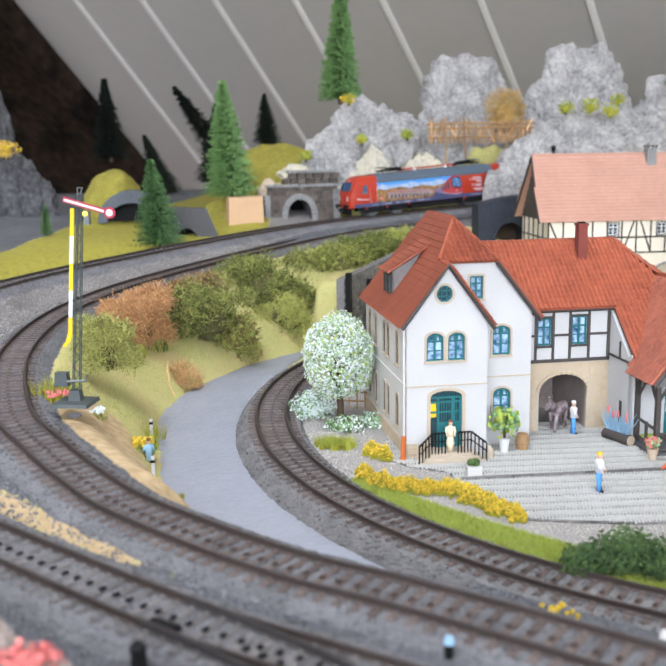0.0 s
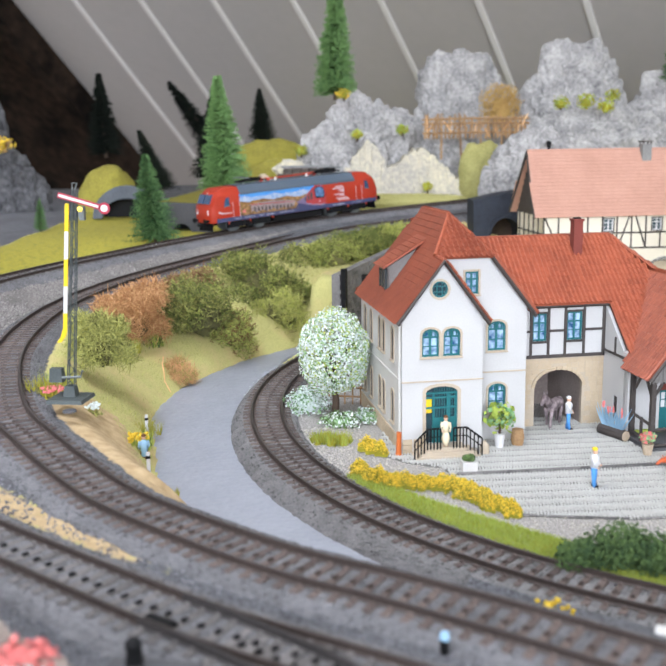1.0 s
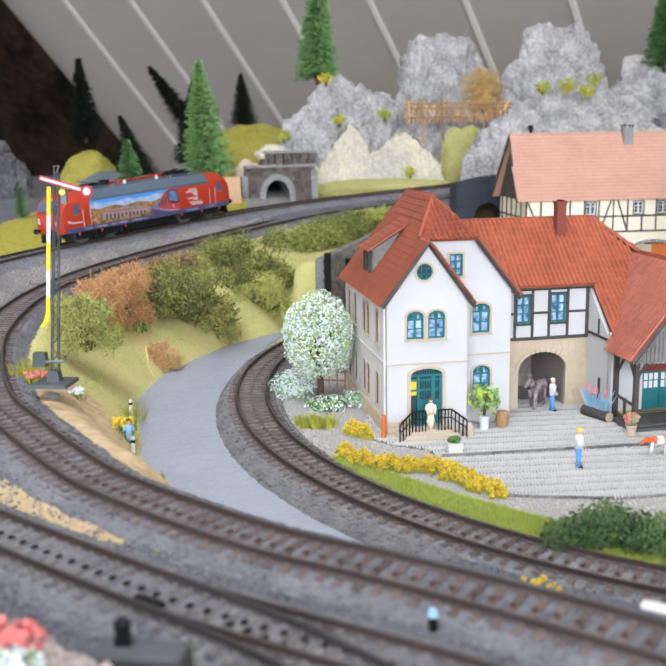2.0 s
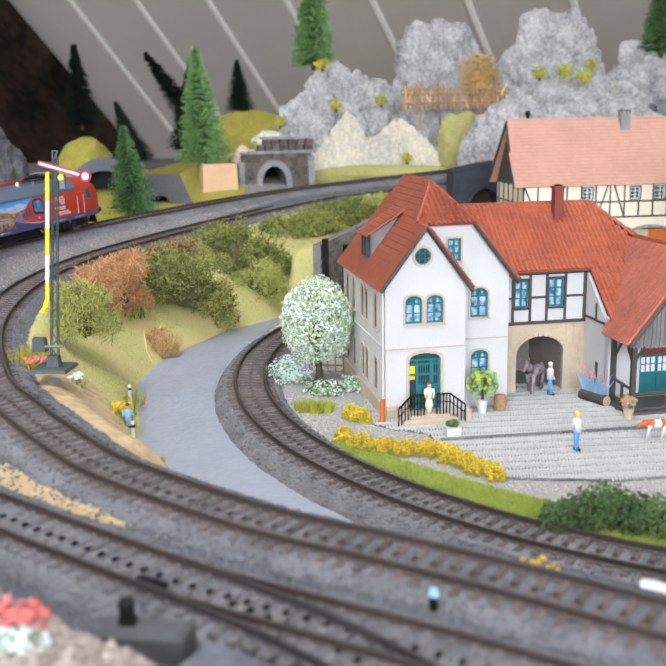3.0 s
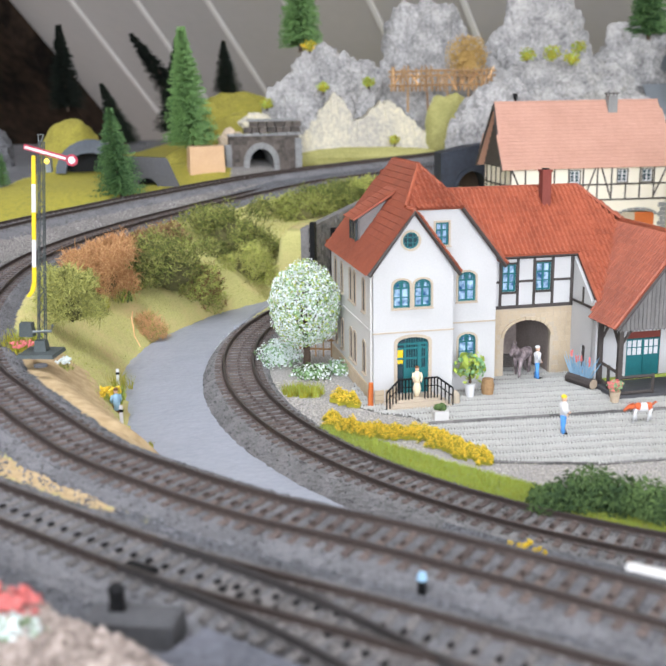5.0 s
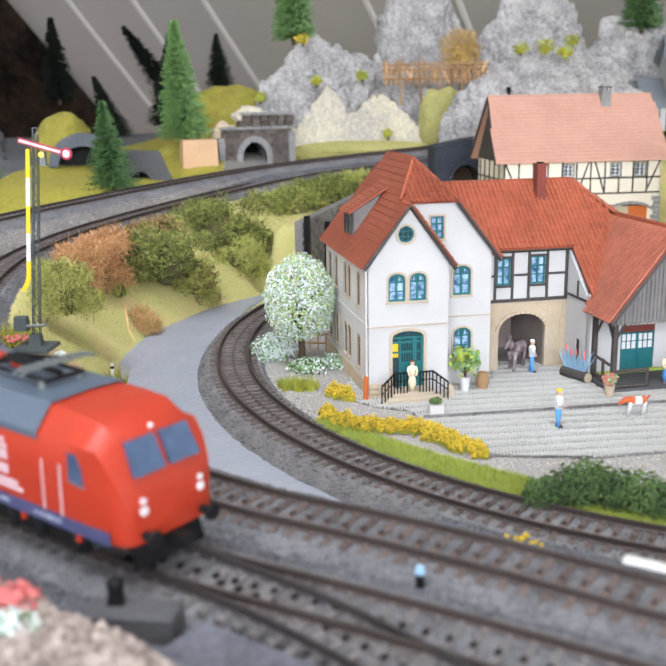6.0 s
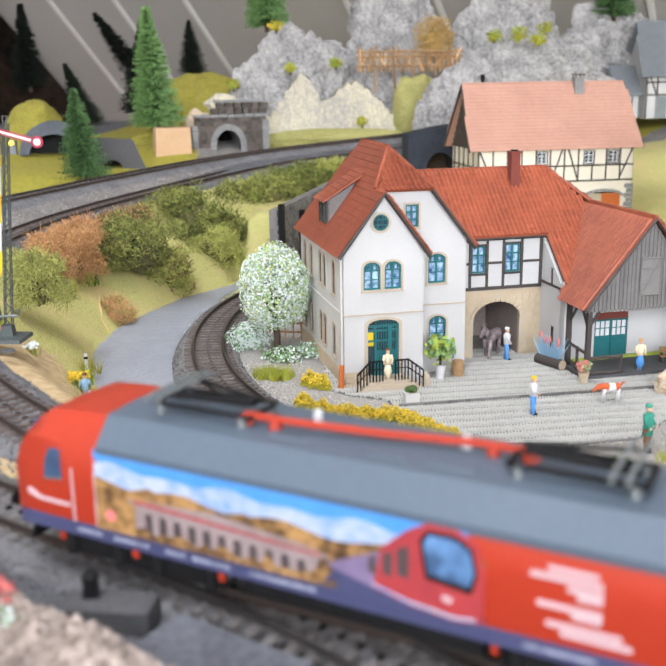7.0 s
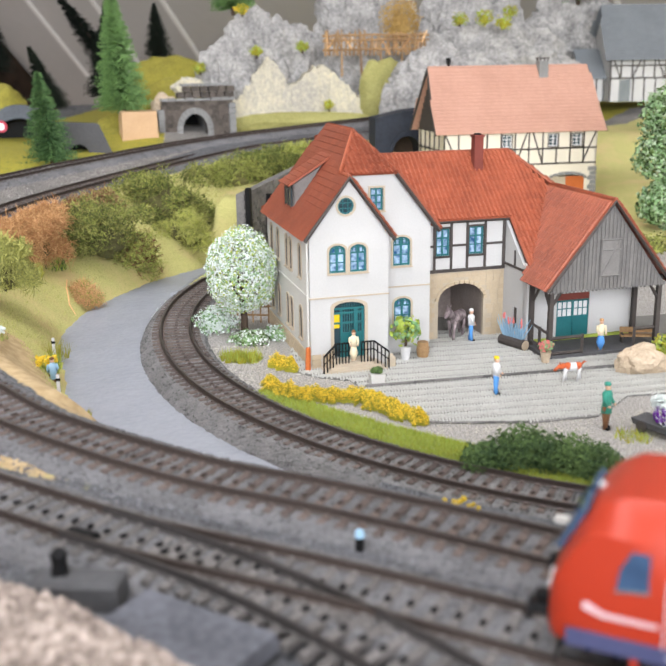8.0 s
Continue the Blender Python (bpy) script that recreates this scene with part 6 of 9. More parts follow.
# ---- signal ----
def build_signal():
    sg = thing("semaphore_signal", pose(-0.1206, 0.4434, 0.0335, 0, 0, -8), "grey lattice semaphore signal with a red and white arm", "signal")
    h, lx = 0.0965, 0.0082
    part("base_plate", MB().box(-0.0088, 0.0088, -0.0095, 0.0075, -0.0005, 0.0012, t=0.0005), M_SIGGREEN, sg)
    part("foot", MB().box(-0.0030, 0.0030, -0.0025, 0.0025, 0.0012, 0.0062, t=0.0006), M_SIGGREEN, sg)
    part("cabinet", MB().box(-0.0095, -0.0030, -0.0022, 0.0022, 0.0080, 0.0145, t=0.0004), M_SIGGREEN, sg)
    part("lever", MB().tube([(-0.003, -0.002, 0.0105), (0.0060, -0.002, 0.0110), (0.0070, -0.002, 0.0140)], 0.0007, 5), M_STEEL, sg)
    top = lambda z: Vector((lx * z / h, 0, z))
    for sx in (-1, 1):
        for sy in (-1, 1):
            p = [top(z) + Vector((sx * (0.0017 - 0.0008 * z / h), sy * 0.0010, 0)) for z in (0.004, h)]
            part("mast_leg", MB().tube(p, 0.00032, 4), M_SIGGREEN, sg)
    zz = np.linspace(0.006, h, 24)
    for i in range(len(zz) - 1):
        s = 1 if i % 2 else -1
        w0, w1 = 0.0017 - 0.0008 * zz[i] / h, 0.0017 - 0.0008 * zz[i + 1] / h
        part("lattice_bar", MB().tube([top(zz[i]) + Vector((-s * w0, -0.001, 0)), top(zz[i + 1]) + Vector((s * w1, -0.001, 0))], 0.00024, 4), M_SIGGREEN, sg)
    part("head", MB().tube([top(h) + Vector((-0.0012, 0, 0)), top(h) + Vector((-0.0012, 0, 0.003)), top(h) + Vector((0.0012, 0, 0.003)), top(h)], 0.0004, 5), M_STEEL, sg)
    # striped plate on the mast's side
    bx = -0.0032
    cols = (M_SIGYELLOW, M_PLWHITE, M_SIGYELLOW, M_PLWHITE, M_SIGYELLOW)
    ends = (0.0905, 0.0780, 0.0655, 0.0530, 0.0405, 0.0330)
    for k in range(5):
        a, b = ends[k], ends[k + 1]
        pa, pb = top(a) + Vector((bx, -0.0012, 0)), top(b) + Vector((bx, -0.0012, 0))
        part("mast_plate", MB().slab([pa + Vector((-0.0009, 0, 0)), pa + Vector((0.0009, 0, 0)), pb + Vector((0.0009, 0, 0)), pb + Vector((-0.0009, 0, 0))], (0, 0.0006, 0)), cols[k], sg)
    e0 = top(0.0330) + Vector((bx, -0.0012, 0))
    e1 = e0 + Vector((-0.0012, 0, -0.0035))
    e2 = e0 + Vector((-0.0032, 0, -0.0062))
    part("mast_plate", MB().slab([e0 + Vector((-0.0011, 0, 0)), e0 + Vector((0.0011, 0, 0)), e1 + Vector((0.0011, 0, 0)), e2 + Vector((0.0009, 0, 0)), e2 + Vector((-0.0011, 0, 0)), e1 + Vector((-0.0011, 0, 0))], (0, 0.0006, 0)), M_SIGYELLOW, sg)
    # arm, sloping to its disc
    arm = thing("arm", pose(top(0.0925).x - 0.0070, -0.0022, 0.0945, 0, 16.0, 0), "", "")
    part("arm_board", MB().box(0, 0.0210, 0, 0.0006, -0.0012, 0.0012), M_SIGRED, arm)
    part("arm_stripe", MB().box(0.0006, 0.0195, -0.0003, 0.0, -0.0005, 0.0005), M_PLWHITE, arm)
    ring = lambda r, n=20: [(0.0222 + r * math.cos(a), r * math.sin(a)) for a in np.linspace(0, 2 * math.pi, n + 1)[:-1]]
    for nm, r, y, m in (("disc", 0.0026, 0.0, M_SIGRED), ("disc_face", 0.0016, -0.0003, M_PLWHITE)):
        me = wall_mesh(ring(r), [], 0.0006)
        me.materials.append(m)
        part(nm, me, [], arm, at=pose(0, y, 0))
    arm.parent = sg
    lamp = thing("lamp", pose(top(0.088).x + 0.0032, -0.0010, 0.0880), "", "")
    part("lens", MB().ball((0, -0.0008, 0), 0.0012, 0, 10, 6), M_LAMPGLOW, lamp)
    part("housing", MB().box(-0.0010, 0.0014, -0.0002, 0.0022, -0.0050, 0.0012), M_STEEL, lamp)
    lamp.parent = sg


build_signal()
ped = MB().tube([(0, 0, 0.0), (0, 0, 0.0008)], [0.0032, 0.0030], 12)
tagged(part("ground_cap", ped, M_GREYBOARD, at=pose(-0.1165, 0.4235, 0.0325)), "dark round cap on the sandy ground", "cap")
for i, (x, y) in enumerate(((-0.0972, 0.5000), (-0.0835, 0.4290))):
    mp = thing("marker_post", pose(x, y, ground_at(x, y)), "thin white roadside marker post with a dark band", "marker post", "marker posts")
    part("post", MB().box(-0.0008, 0.0008, -0.0006, 0.0006, -0.002, 0.0115, t=0.0001), M_PLWHITE, mp)
    part("band", MB().box(-0.0009, 0.0009, -0.0007, 0.0007, 0.0085, 0.0098), M_BLACK, mp)
st = thing("blue_stud", pose(0.0278, 0.2245, 0.0236), "small blue-capped stud beside the track", "stud")
part("cap", MB().tube([(0, 0, 0.0042), (0, 0, 0.0060)], [0.0014, 0.0011], 10), M_PALEBLUE, st)
part("stem", MB().tube([(0, 0, -0.001), (0, 0, 0.0042)], 0.0012, 8), M_BLACK, st)
tagged(part("white_strip", MB().box(-0.0075, 0.0075, -0.0012, 0.0012, 0, 0.0016, t=0.0003), M_SHADE_WALL, at=pose(0.0868, 0.2205, 0.0288, 0, 0, -34)), "small white plastic strip lying by the track", "strip")


# ---- figures and yard things ----
def figure(name, x, y, z, turn, h, top_m, leg_m, hat_m, label, coat=False, skirt=False):
    k = h / 0.019
    mb = MB()
    if skirt:
        mb.tube([(0, 0, 0), (0, 0, 0.0045 * k), (0, 0, 0.0095 * k)], [0.0009 * k, 0.0026 * k, 0.0015 * k], 8, 1)
        mb.tube([(0.0008 * k, 0, 0), (0.0008 * k, 0, 0.005 * k)], 0.0006 * k, 6, 3)
        mb.tube([(-0.0008 * k, 0, 0), (-0.0008 * k, 0, 0.005 * k)], 0.0006 * k, 6, 3)
    else:
        for s in (-1, 1):
            mb.tube([(s * 0.0011 * k, 0.0006 * k * s, 0), (s * 0.0010 * k, 0, 0.0045 * k), (s * 0.0009 * k, 0, 0.0092 * k)], [0.0009 * k, 0.0010 * k, 0.0013 * k], 7, 1)
            mb.box(s * 0.0011 * k - 0.0007 * k, s * 0.0011 * k + 0.0007 * k, -0.0018 * k + 0.0006 * k * s, 0.0008 * k + 0.0006 * k * s, -0.0002, 0.0007 * k, 4)
    low = 0.0065 if coat else 0.0088
    mb.tube([(0, 0, low * k), (0, 0, 0.0115 * k), (0, 0, 0.0142 * k), (0, 0, 0.0156 * k)], [0.0022 * k if coat else 0.0018 * k, 0.0018 * k, 0.0022 * k, 0.0010 * k], 8, 0)
    for s in (-1, 1):
        mb.tube([(s * 0.0021 * k, 0, 0.0146 * k), (s * 0.0027 * k, -0.0003 * k, 0.0118 * k), (s * 0.0022 * k, -0.0020 * k, 0.0100 * k)], [0.0008 * k, 0.0007 * k, 0.0006 * k], 6, 0)
        mb.ball((s * 0.0022 * k, -0.0023 * k, 0.0098 * k), 0.0006 * k, 3, 6, 4)
    mb.ball((0, -0.0001 * k, 0.0170 * k), (0.0012 * k, 0.0013 * k, 0.0016 * k), 3, 8, 6)
    mb.ball((0, 0.0001 * k, 0.0180 * k), (0.0014 * k, 0.0015 * k, 0.0010 * k), 2, 8, 5)
    return tagged(part(name, mb, [top_m, leg_m, hat_m, M_SKIN, M_BLACK], at=pose(x, y, z, 0, 0, turn), smooth=True), label, "figurine", "yard figurines")


figure("figurine", 0.1140, 0.4020, 0.0014, 60, 0.0178, M_PLWHITE, M_CLOTHBLUE, M_SIGYELLOW, "painted figurine in blue trousers and a yellow hat")
figure("figurine", 0.1475, 0.3560, 0.0006, 40, 0.0200, M_GREENCLOTH, M_BROWN, M_GREENCLOTH, "painted figurine in a green coat and brown trousers", coat=True)
figure("figurine", 0.1235, 0.4870, 0.0014, 80, 0.0178, M_PLWHITE, M_CLOTHBLUE, M_PLWHITE, "painted figurine in white shirt leading a horse")
figure("figurine", 0.1835, 0.4560, 0.0028, 0, 0.0165, M_CREAMCLOTH, M_CLOTHBLUE, M_STRAW, "painted figurine in a blue skirt on the porch", skirt=True)
figure("figurine", 0.0555, 0.4500, 0.0050, 0, 0.0155, M_CREAMCLOTH, M_CREAMCLOTH, M_BROWN, "cream painted figurine on the inn's stoop", skirt=True)
figure("figurine", -0.0905, 0.4560, -0.0050, 200, 0.0170, M_PALEBLUE, M_BROWN, M_BROWN, "painted figurine in pale blue jacket at the roadside", coat=True)


def animal(name, x, y, z, turn, k, mats, label, head_low=0.0, tail_up=0.0):
    mb = MB()
    mb.ball((0, 0, 0.0100 * k), (0.0068 * k, 0.0027 * k, 0.0030 * k), 0, 10, 7)
    mb.ball((0.0030 * k, 0, 0.0105 * k), (0.0030 * k, 0.0028 * k, 0.0028 * k), 1, 8, 6)
    mb.ball((-0.0042 * k, 0.0003 * k, 0.0104 * k), (0.0026 * k, 0.0027 * k, 0.0028 * k), 1, 8, 6)
    mb.tube([(0.0055 * k, 0, 0.0115 * k), (0.0085 * k, 0, 0.0145 * k - head_low), (0.0095 * k, 0, 0.0155 * k - head_low)], [0.0022 * k, 0.0016 * k, 0.0012 * k], 8, 1)
    mb.tube([(0.0086 * k, 0, 0.0158 * k - head_low), (0.0118 * k, 0, 0.0132 * k - head_low), (0.0128 * k, 0, 0.0125 * k - head_low)], [0.0014 * k, 0.0010 * k, 0.0007 * k], 8, 1)
    for s in (-1, 1):
        mb.tube([(0.0088 * k, s * 0.0006 * k, 0.0165 * k - head_low), (0.0084 * k, s * 0.0010 * k, 0.0182 * k - head_low)], [0.0004 * k, 0.0001 * k], 4, 1)
    for lx in (-0.0052, 0.0048):
        for s in (-1, 1):
            j = 0.0012 * s
            mb.tube([(lx * k, s * 0.0016 * k, 0.0095 * k), ((lx + j) * k, s * 0.0016 * k, 0.0050 * k), ((lx + j * 1.6) * k, s * 0.0016 * k, 0)], [0.0013 * k, 0.0008 * k, 0.0007 * k], 6, 0)
    mb.tube([(-0.0066 * k, 0, 0.0112 * k), (-0.0088 * k, 0, 0.0100 * k + tail_up), (-0.0100 * k, 0, 0.0075 * k + tail_up * 1.6)], [0.0007 * k, 0.0006 * k, 0.0004 * k], 5, 1)
    return tagged(part(name, mb, mats, at=pose(x, y, z, 0, 0, turn), smooth=True), label, "animal figurine", "yard figurines")


animal("dog_figurine", 0.1535, 0.4140, 0.0013, 186, 0.70, [M_PLWHITE, M_DOGRED], "white and russet spotted dog figurine", 0.0030, 0.0022)
animal("horse_figurine", 0.1180, 0.4970, 0.0004, 232, 1.15, [M_HORSE, M_HORSE], "grey-brown horse figurine in the gateway")


def pot_plant(name, x, y, z, pot_r, pot_h, pot_m, label, leaf_mats, cr, n, seed, size=0.0011):
    th = thing(name, pose(x, y, z), label, "potted plant", "potted plants")
    part("pot", MB().tube([(0, 0, 0), (0, 0, pot_h), (0, 0, pot_h * 1.04)], [pot_r * 0.72, pot_r, pot_r * 1.08], 12), pot_m, th)
    rnd = random.Random(seed)
    part("stem", MB().tube([(0, 0, pot_h * 0.9), (0.0004, 0, pot_h + cr[2])], [0.0008, 0.0005], 5), M_TRUNK, th)
    mb = MB()
    scatter(mb, (0, 0, pot_h + cr[2] * 1.05), cr, n, size, tuple(range(len(leaf_mats))), 0.2, 1, rnd, 0.4, seed)
    tagged(part("leaves", mb, leaf_mats, th), kind="stuff")


pot_plant("potted_shrub", 0.0830, 0.4590, 0.0012, 0.0027, 0.0068, M_PLWHITE, "yellow-green shrub in a white pot by the wall", [M_LAWN, M_LAWN, M_LEAF], (0.0082, 0.0065, 0.0080), 150, 1, 0.0017)
pot_plant("potted_flowers", 0.1508, 0.4440, 0.0012, 0.0027, 0.0052, M_BEIGESTONE, "red flowers in a beige pot by the porch", [M_PINKFLOWER, M_LEAF], (0.0038, 0.0034, 0.0030), 220, 2, 0.0008)
pb = thing("planter_box", pose(0.0630, 0.4240, 0.0012, 0, 0, 6), "pale grey planter with small green plants", "planter")
part("box", MB().box(-0.0032, 0.0032, -0.0026, 0.0026, 0, 0.0052, t=-0.0002), M_SHADE_WALL, pb)
mbx = MB()
scatter(mbx, (0, 0, 0.0064), (0.0030, 0.0026, 0.0020), 160, 0.0008, 0, 0.2, 1, random.Random(5))
tagged(part("plants", mbx, M_HEDGE, pb), kind="stuff")
tr = thing("plant_trough", pose(0.1425, 0.4725, 0.0012, 0, 0, -60), "hollow log trough with pale spiky leaves and red flowers", "planter")
part("log", MB().tube([(-0.0085, 0, 0.0026), (0.0085, 0, 0.0026)], 0.0028, 10), M_TIMBER, tr)
part("log_end", MB().tube([(0.0085, 0, 0.0026), (0.0089, 0, 0.0026)], 0.0026, 12), M_BEIGESTONE, tr)
mbx = MB()
rr = random.Random(8)
for _ in range(46):
    x0 = rr.uniform(-0.006, 0.006)
    e = (x0 * 1.6 + rr.uniform(-0.003, 0.003), rr.uniform(-0.003, 0.003), rr.uniform(0.010, 0.0165))
    mbx.tube([(x0, 0, 0.004), ((x0 + e[0]) / 2, e[1] * 0.4, e[2] * 0.62), e], [0.0005, 0.0004, 0.0001], 3, 0)
for _ in range(8):
    x0, zt = rr.uniform(-0.006, 0.006), rr.uniform(0.013, 0.0185)
    mbx.tube([(x0 * 1.4, 0, zt - 0.003), (x0 * 1.4, 0, zt)], [0.0007, 0.0003], 5, 1)
part("spiky_leaves", mbx, [M_PALEBLUE, M_PINKFLOWER], tr)


def boulder(name, c, r, label, material, seed, sub=3, rough=0.35, category="rock", group="", freq=1.6):
    bm = bmesh.new()
    bmesh.ops.create_icosphere(bm, subdivisions=sub, radius=1)
    for v in bm.verts:
        d = v.co.normalized()
        o = Vector((seed * 1.7, seed * 0.9, seed))
        k = 1 + rough * noise.fractal(d * freq + o, 0.9, 2.1, 5) + rough * 0.5 * (abs(noise.noise(d * freq * 2.2 + o)) - 0.2)
        v.co = Vector((d.x * r[0], d.y * r[1], d.z * r[2])) * k
    me = bpy.data.meshes.new(name)
    bm.to_mesh(me)
    bm.free()
    me.materials.append(material)
    ob = new(name, me)
    ob.matrix_basis = pose(*c)
    return tagged(ob, label, category, group)


boulder("boulder", (0.1915, 0.4235, 0.0060), (0.0125, 0.0075, 0.0085), "beige rough boulder beside the porch", M_BEIGESTONE, 3, 4, 0.22)
cart = thing("flower_cart", pose(0.1680, 0.3440, 0.0005, 0, 0, -62), "low wooden cart heaped with purple and white flowers", "cart")
part("bed", MB().box(-0.013, 0.013, -0.0045, 0.0045, 0.0025, 0.0052, t=-0.0006), M_GREYBOARD, cart)
for sx in (-0.008, 0.008):
    for sy in (-0.0052, 0.0052):
        part("wheel", MB().tube([(sx, sy - 0.0005, 0.0026), (sx, sy + 0.0005, 0.0026)], 0.0026, 12), M_TIMBER, cart)
mbx = MB()
scatter(mbx, (0.002, 0, 0.0085), (0.009, 0.0045, 0.0048), 420, 0.0009, (0, 0, 1), 0.2, 1, random.Random(9))
scatter(mbx, (-0.004, 0, 0.0135), (0.004, 0.0035, 0.0035), 160, 0.0009, 1, 0.2, 1, random.Random(10))
tagged(part("flowers", mbx, [M_PURPLE, M_BLOSSOM], cart), kind="stuff")
bush("yard_shrub", (0.205, 0.425, 0.012), (0.008, 0.007, 0.008), "yellow-green shrub beside the boulder", [M_LAWN, M_YELLOWGRASS], 300, 0.0011, False, 130)
bench = thing("bench", pose(0.2085, 0.4660, 0.0012, 0, 0, -10), "light brown wooden bench beside the porch", "bench")
part("seat", MB().box(-0.010, 0.010, -0.002, 0.002, 0.0048, 0.0056), M_TWIGWOOD, bench)
part("backrest", MB().box(-0.010, 0.010, 0.0018, 0.0024, 0.0062, 0.0092), M_TWIGWOOD, bench)
for sx in (-0.009, 0.009):
    part("leg", MB().box(sx - 0.0005, sx + 0.0005, -0.0018, 0.0022, 0, 0.0062), M_TIMBER, bench)
sp = thing("wicker_barrel", pose(0.0925, 0.4625, 0.0012), "small tan barrel seat beside the shrub", "barrel")
part("body", MB().tube([(0, 0, 0), (0, 0, 0.004), (0, 0, 0.008)], [0.0028, 0.0034, 0.0028], 12), M_TWIGWOOD, sp)
sc = thing("stone_block", pose(0.0742, 0.4500, 0.0012, 0, 0, 20), "rounded yellow-beige stone beside the steps", "stone")
part("block", MB().tube([(0, 0, 0), (0, 0, 0.004), (-0.0004, 0, 0.0062)], [0.0024, 0.0022, 0.0010], 9), M_SAND, sc)


# ---- retaining wall with dark posts behind the inn ----
def retaining_wall():
    rw = thing("retaining_wall", pose(0, 0, 0), "grey stone retaining wall with dark vertical posts", "wall", kind="structure")
    a, b = Vector((0.0085, 0.688, 0)), Vector((0.0760, 0.875, 0))
    d = (b - a).normalized()
    L = (b - a).length
    n = Vector((d.y, -d.x, 0))
    top = lambda u: 0.0560 + 0.0050 * u / L
    core = MB().slab([a + Vector((0, 0, -0.008)), b + Vector((0, 0, 0.0)), b + Vector((0, 0, top(L))), a + Vector((0, 0, top(0)))], -n * 0.006)
    part("core", core, M_RUBBLE, rw)
    rnd = random.Random(6)
    for k in range(21):
        u = 0.0 if k % 2 else 0.003
        while u < L - 0.002:
            w = rnd.uniform(0.0034, 0.0068)
            q = a + d * u
            e = a + d * min(u + w - 0.0004, L)
            z0 = -0.004 + k * 0.0031
            t = rnd.uniform(0.0004, 0.0013)
            if z0 + 0.0028 < top(u):
                part("stone", MB().slab([(q.x, q.y, z0), (e.x, e.y, z0), (e.x, e.y, z0 + 0.0028), (q.x, q.y, z0 + 0.0028)], n * t), M_RUBBLE, rw)
            u += w
    for u, h in ((0.0012, 0.0605), (0.050, 0.050), (0.095, 0.052), (0.140, 0.054)):
        q = a + d * u + n * 0.0012
        part("post", MB().slab([q - d * 0.0022, q + d * 0.0022, q + d * 0.0022 + n * 0.0035, q - d * 0.0022 + n * 0.0035], (0, 0, h)), M_BLACK, rw)


retaining_wall()


# ---- barn ----
def build_barn():
    bx, by = 0.1879, 0.8499
    barn = thing("barn", pose(bx, by, 0.0245, 0, 0, 5.5), "half-timbered cream barn with a pale red roof", "barn")
    W, E, DP, RZ = 0.1455, 0.0590, 0.076, 0.1125
    wins = [(0.0545, 0.0635), (0.0985, 0.1075), (0.1215, 0.1305)]
    zb, zt = 0.0440, 0.0545
    holes = [[(a, zb), (b, zb), (b, zt), (a, zt)] for a, b in wins] + [arch(0.1010, 0.1350, 0.0, 0.0180, 0.004)]
    wall(barn, "front_wall", [(0, 0), (W, 0), (W, E), (0, E)], holes, 0.0016, M_CREAM, pose(0, 0, 0))
    for a, b in wins:
        window(barn, pose(0, 0, 0), a, b, zb, zt, 0, trim=M_TIMBER, pane=M_PANEDARK, sash=M_PLWHITE, grow=0.0008)
    part("door_leaf", MB().box(0.1010, 0.1170, 0.001, 0.002, 0, 0.0165), M_SAND, barn)
    part("door_leaf", MB().box(0.1170, 0.1350, 0.0008, 0.0018, 0, 0.0165), M_ORANGE, barn)
    mb = MB()
    for i in range(9):
        a = math.pi * (i + 0.06) / 9, math.pi * (i + 0.94) / 9
        q = [(0.118 + (0.0170 + r) * math.cos(t), 0.0140 + (0.004 + r) * math.sin(t)) for t, r in ((a[0], 0), (a[0], 0.0028), (a[1], 0.0028), (a[1], 0))]
        mb.slab([(x, -0.0008, z) for x, z in q], (0, 0.001, 0))
    part("arch_stones", mb, M_STONEGREY, barn)
    for z in np.arange(0.0, 0.022, 0.0042):
        part("quoin", MB().box(W - 0.0055 - (0.002 if int(z / 0.0042) % 2 else 0), W + 0.0008, -0.0009, 0.003, z, z + 0.0038, t=0.0002), M_STONEGREY, barn)
    frame_lines = [((0, 0.0285), (W, 0.0285)), ((0, 0.0420), (W, 0.0420)), ((0, 0.0580), (W, 0.0580))]
    for x in np.arange(0.0006, W, 0.0132):
        if not any(a - 0.0005 < x < b + 0.0005 for a, b in wins):
            frame_lines.append(((x, 0.0285), (x, 0.0580)))
        else:
            frame_lines.append(((x, 0.0285), (x, 0.0420)))
    frame_lines += [((0.014, 0.0290), (0.001, 0.0575)), ((0.068, 0.0290), (0.078, 0.0575)), ((0.093, 0.0290), (0.083, 0.0575)), ((0.132, 0.0290), (0.1445, 0.0575)), ((0.040, 0.029), (0.031, 0.0575))]
    for (x0, z0), (x1, z1) in frame_lines:
        part("timber", MB().tube([(x0, -0.0003, z0), (x1, -0.0003, z1)], 0.00075, 4), M_TIMBER, barn)
    # gable end
    side = Matrix.Rotation(radians(-90), 4, "Z")
    gw = [(-DP, 0), (0, 0), (0, E), (-DP / 2, RZ - 0.002), (-DP, E)]
    wall(barn, "gable_wall", gw, [], 0.0016, M_CREAM, Matrix.Translation((0, 0, 0)) @ side)
    for y0, z0, y1, z1 in ((0, 0.0285, DP, 0.0285), (0, 0.0420, DP, 0.0420), (0, 0.058, DP, 0.058), (0.012, 0.0, 0.012, 0.058), (0.026, 0, 0.026, 0.058), (0.04, 0, 0.04, 0.058), (0.054, 0, 0.054, 0.058), (0.068, 0, 0.068, 0.058)):
        part("timber", MB().tube([(-0.0003, y0, z0), (-0.0003, y1, z1)], 0.0008, 4), M_TIMBER, barn)
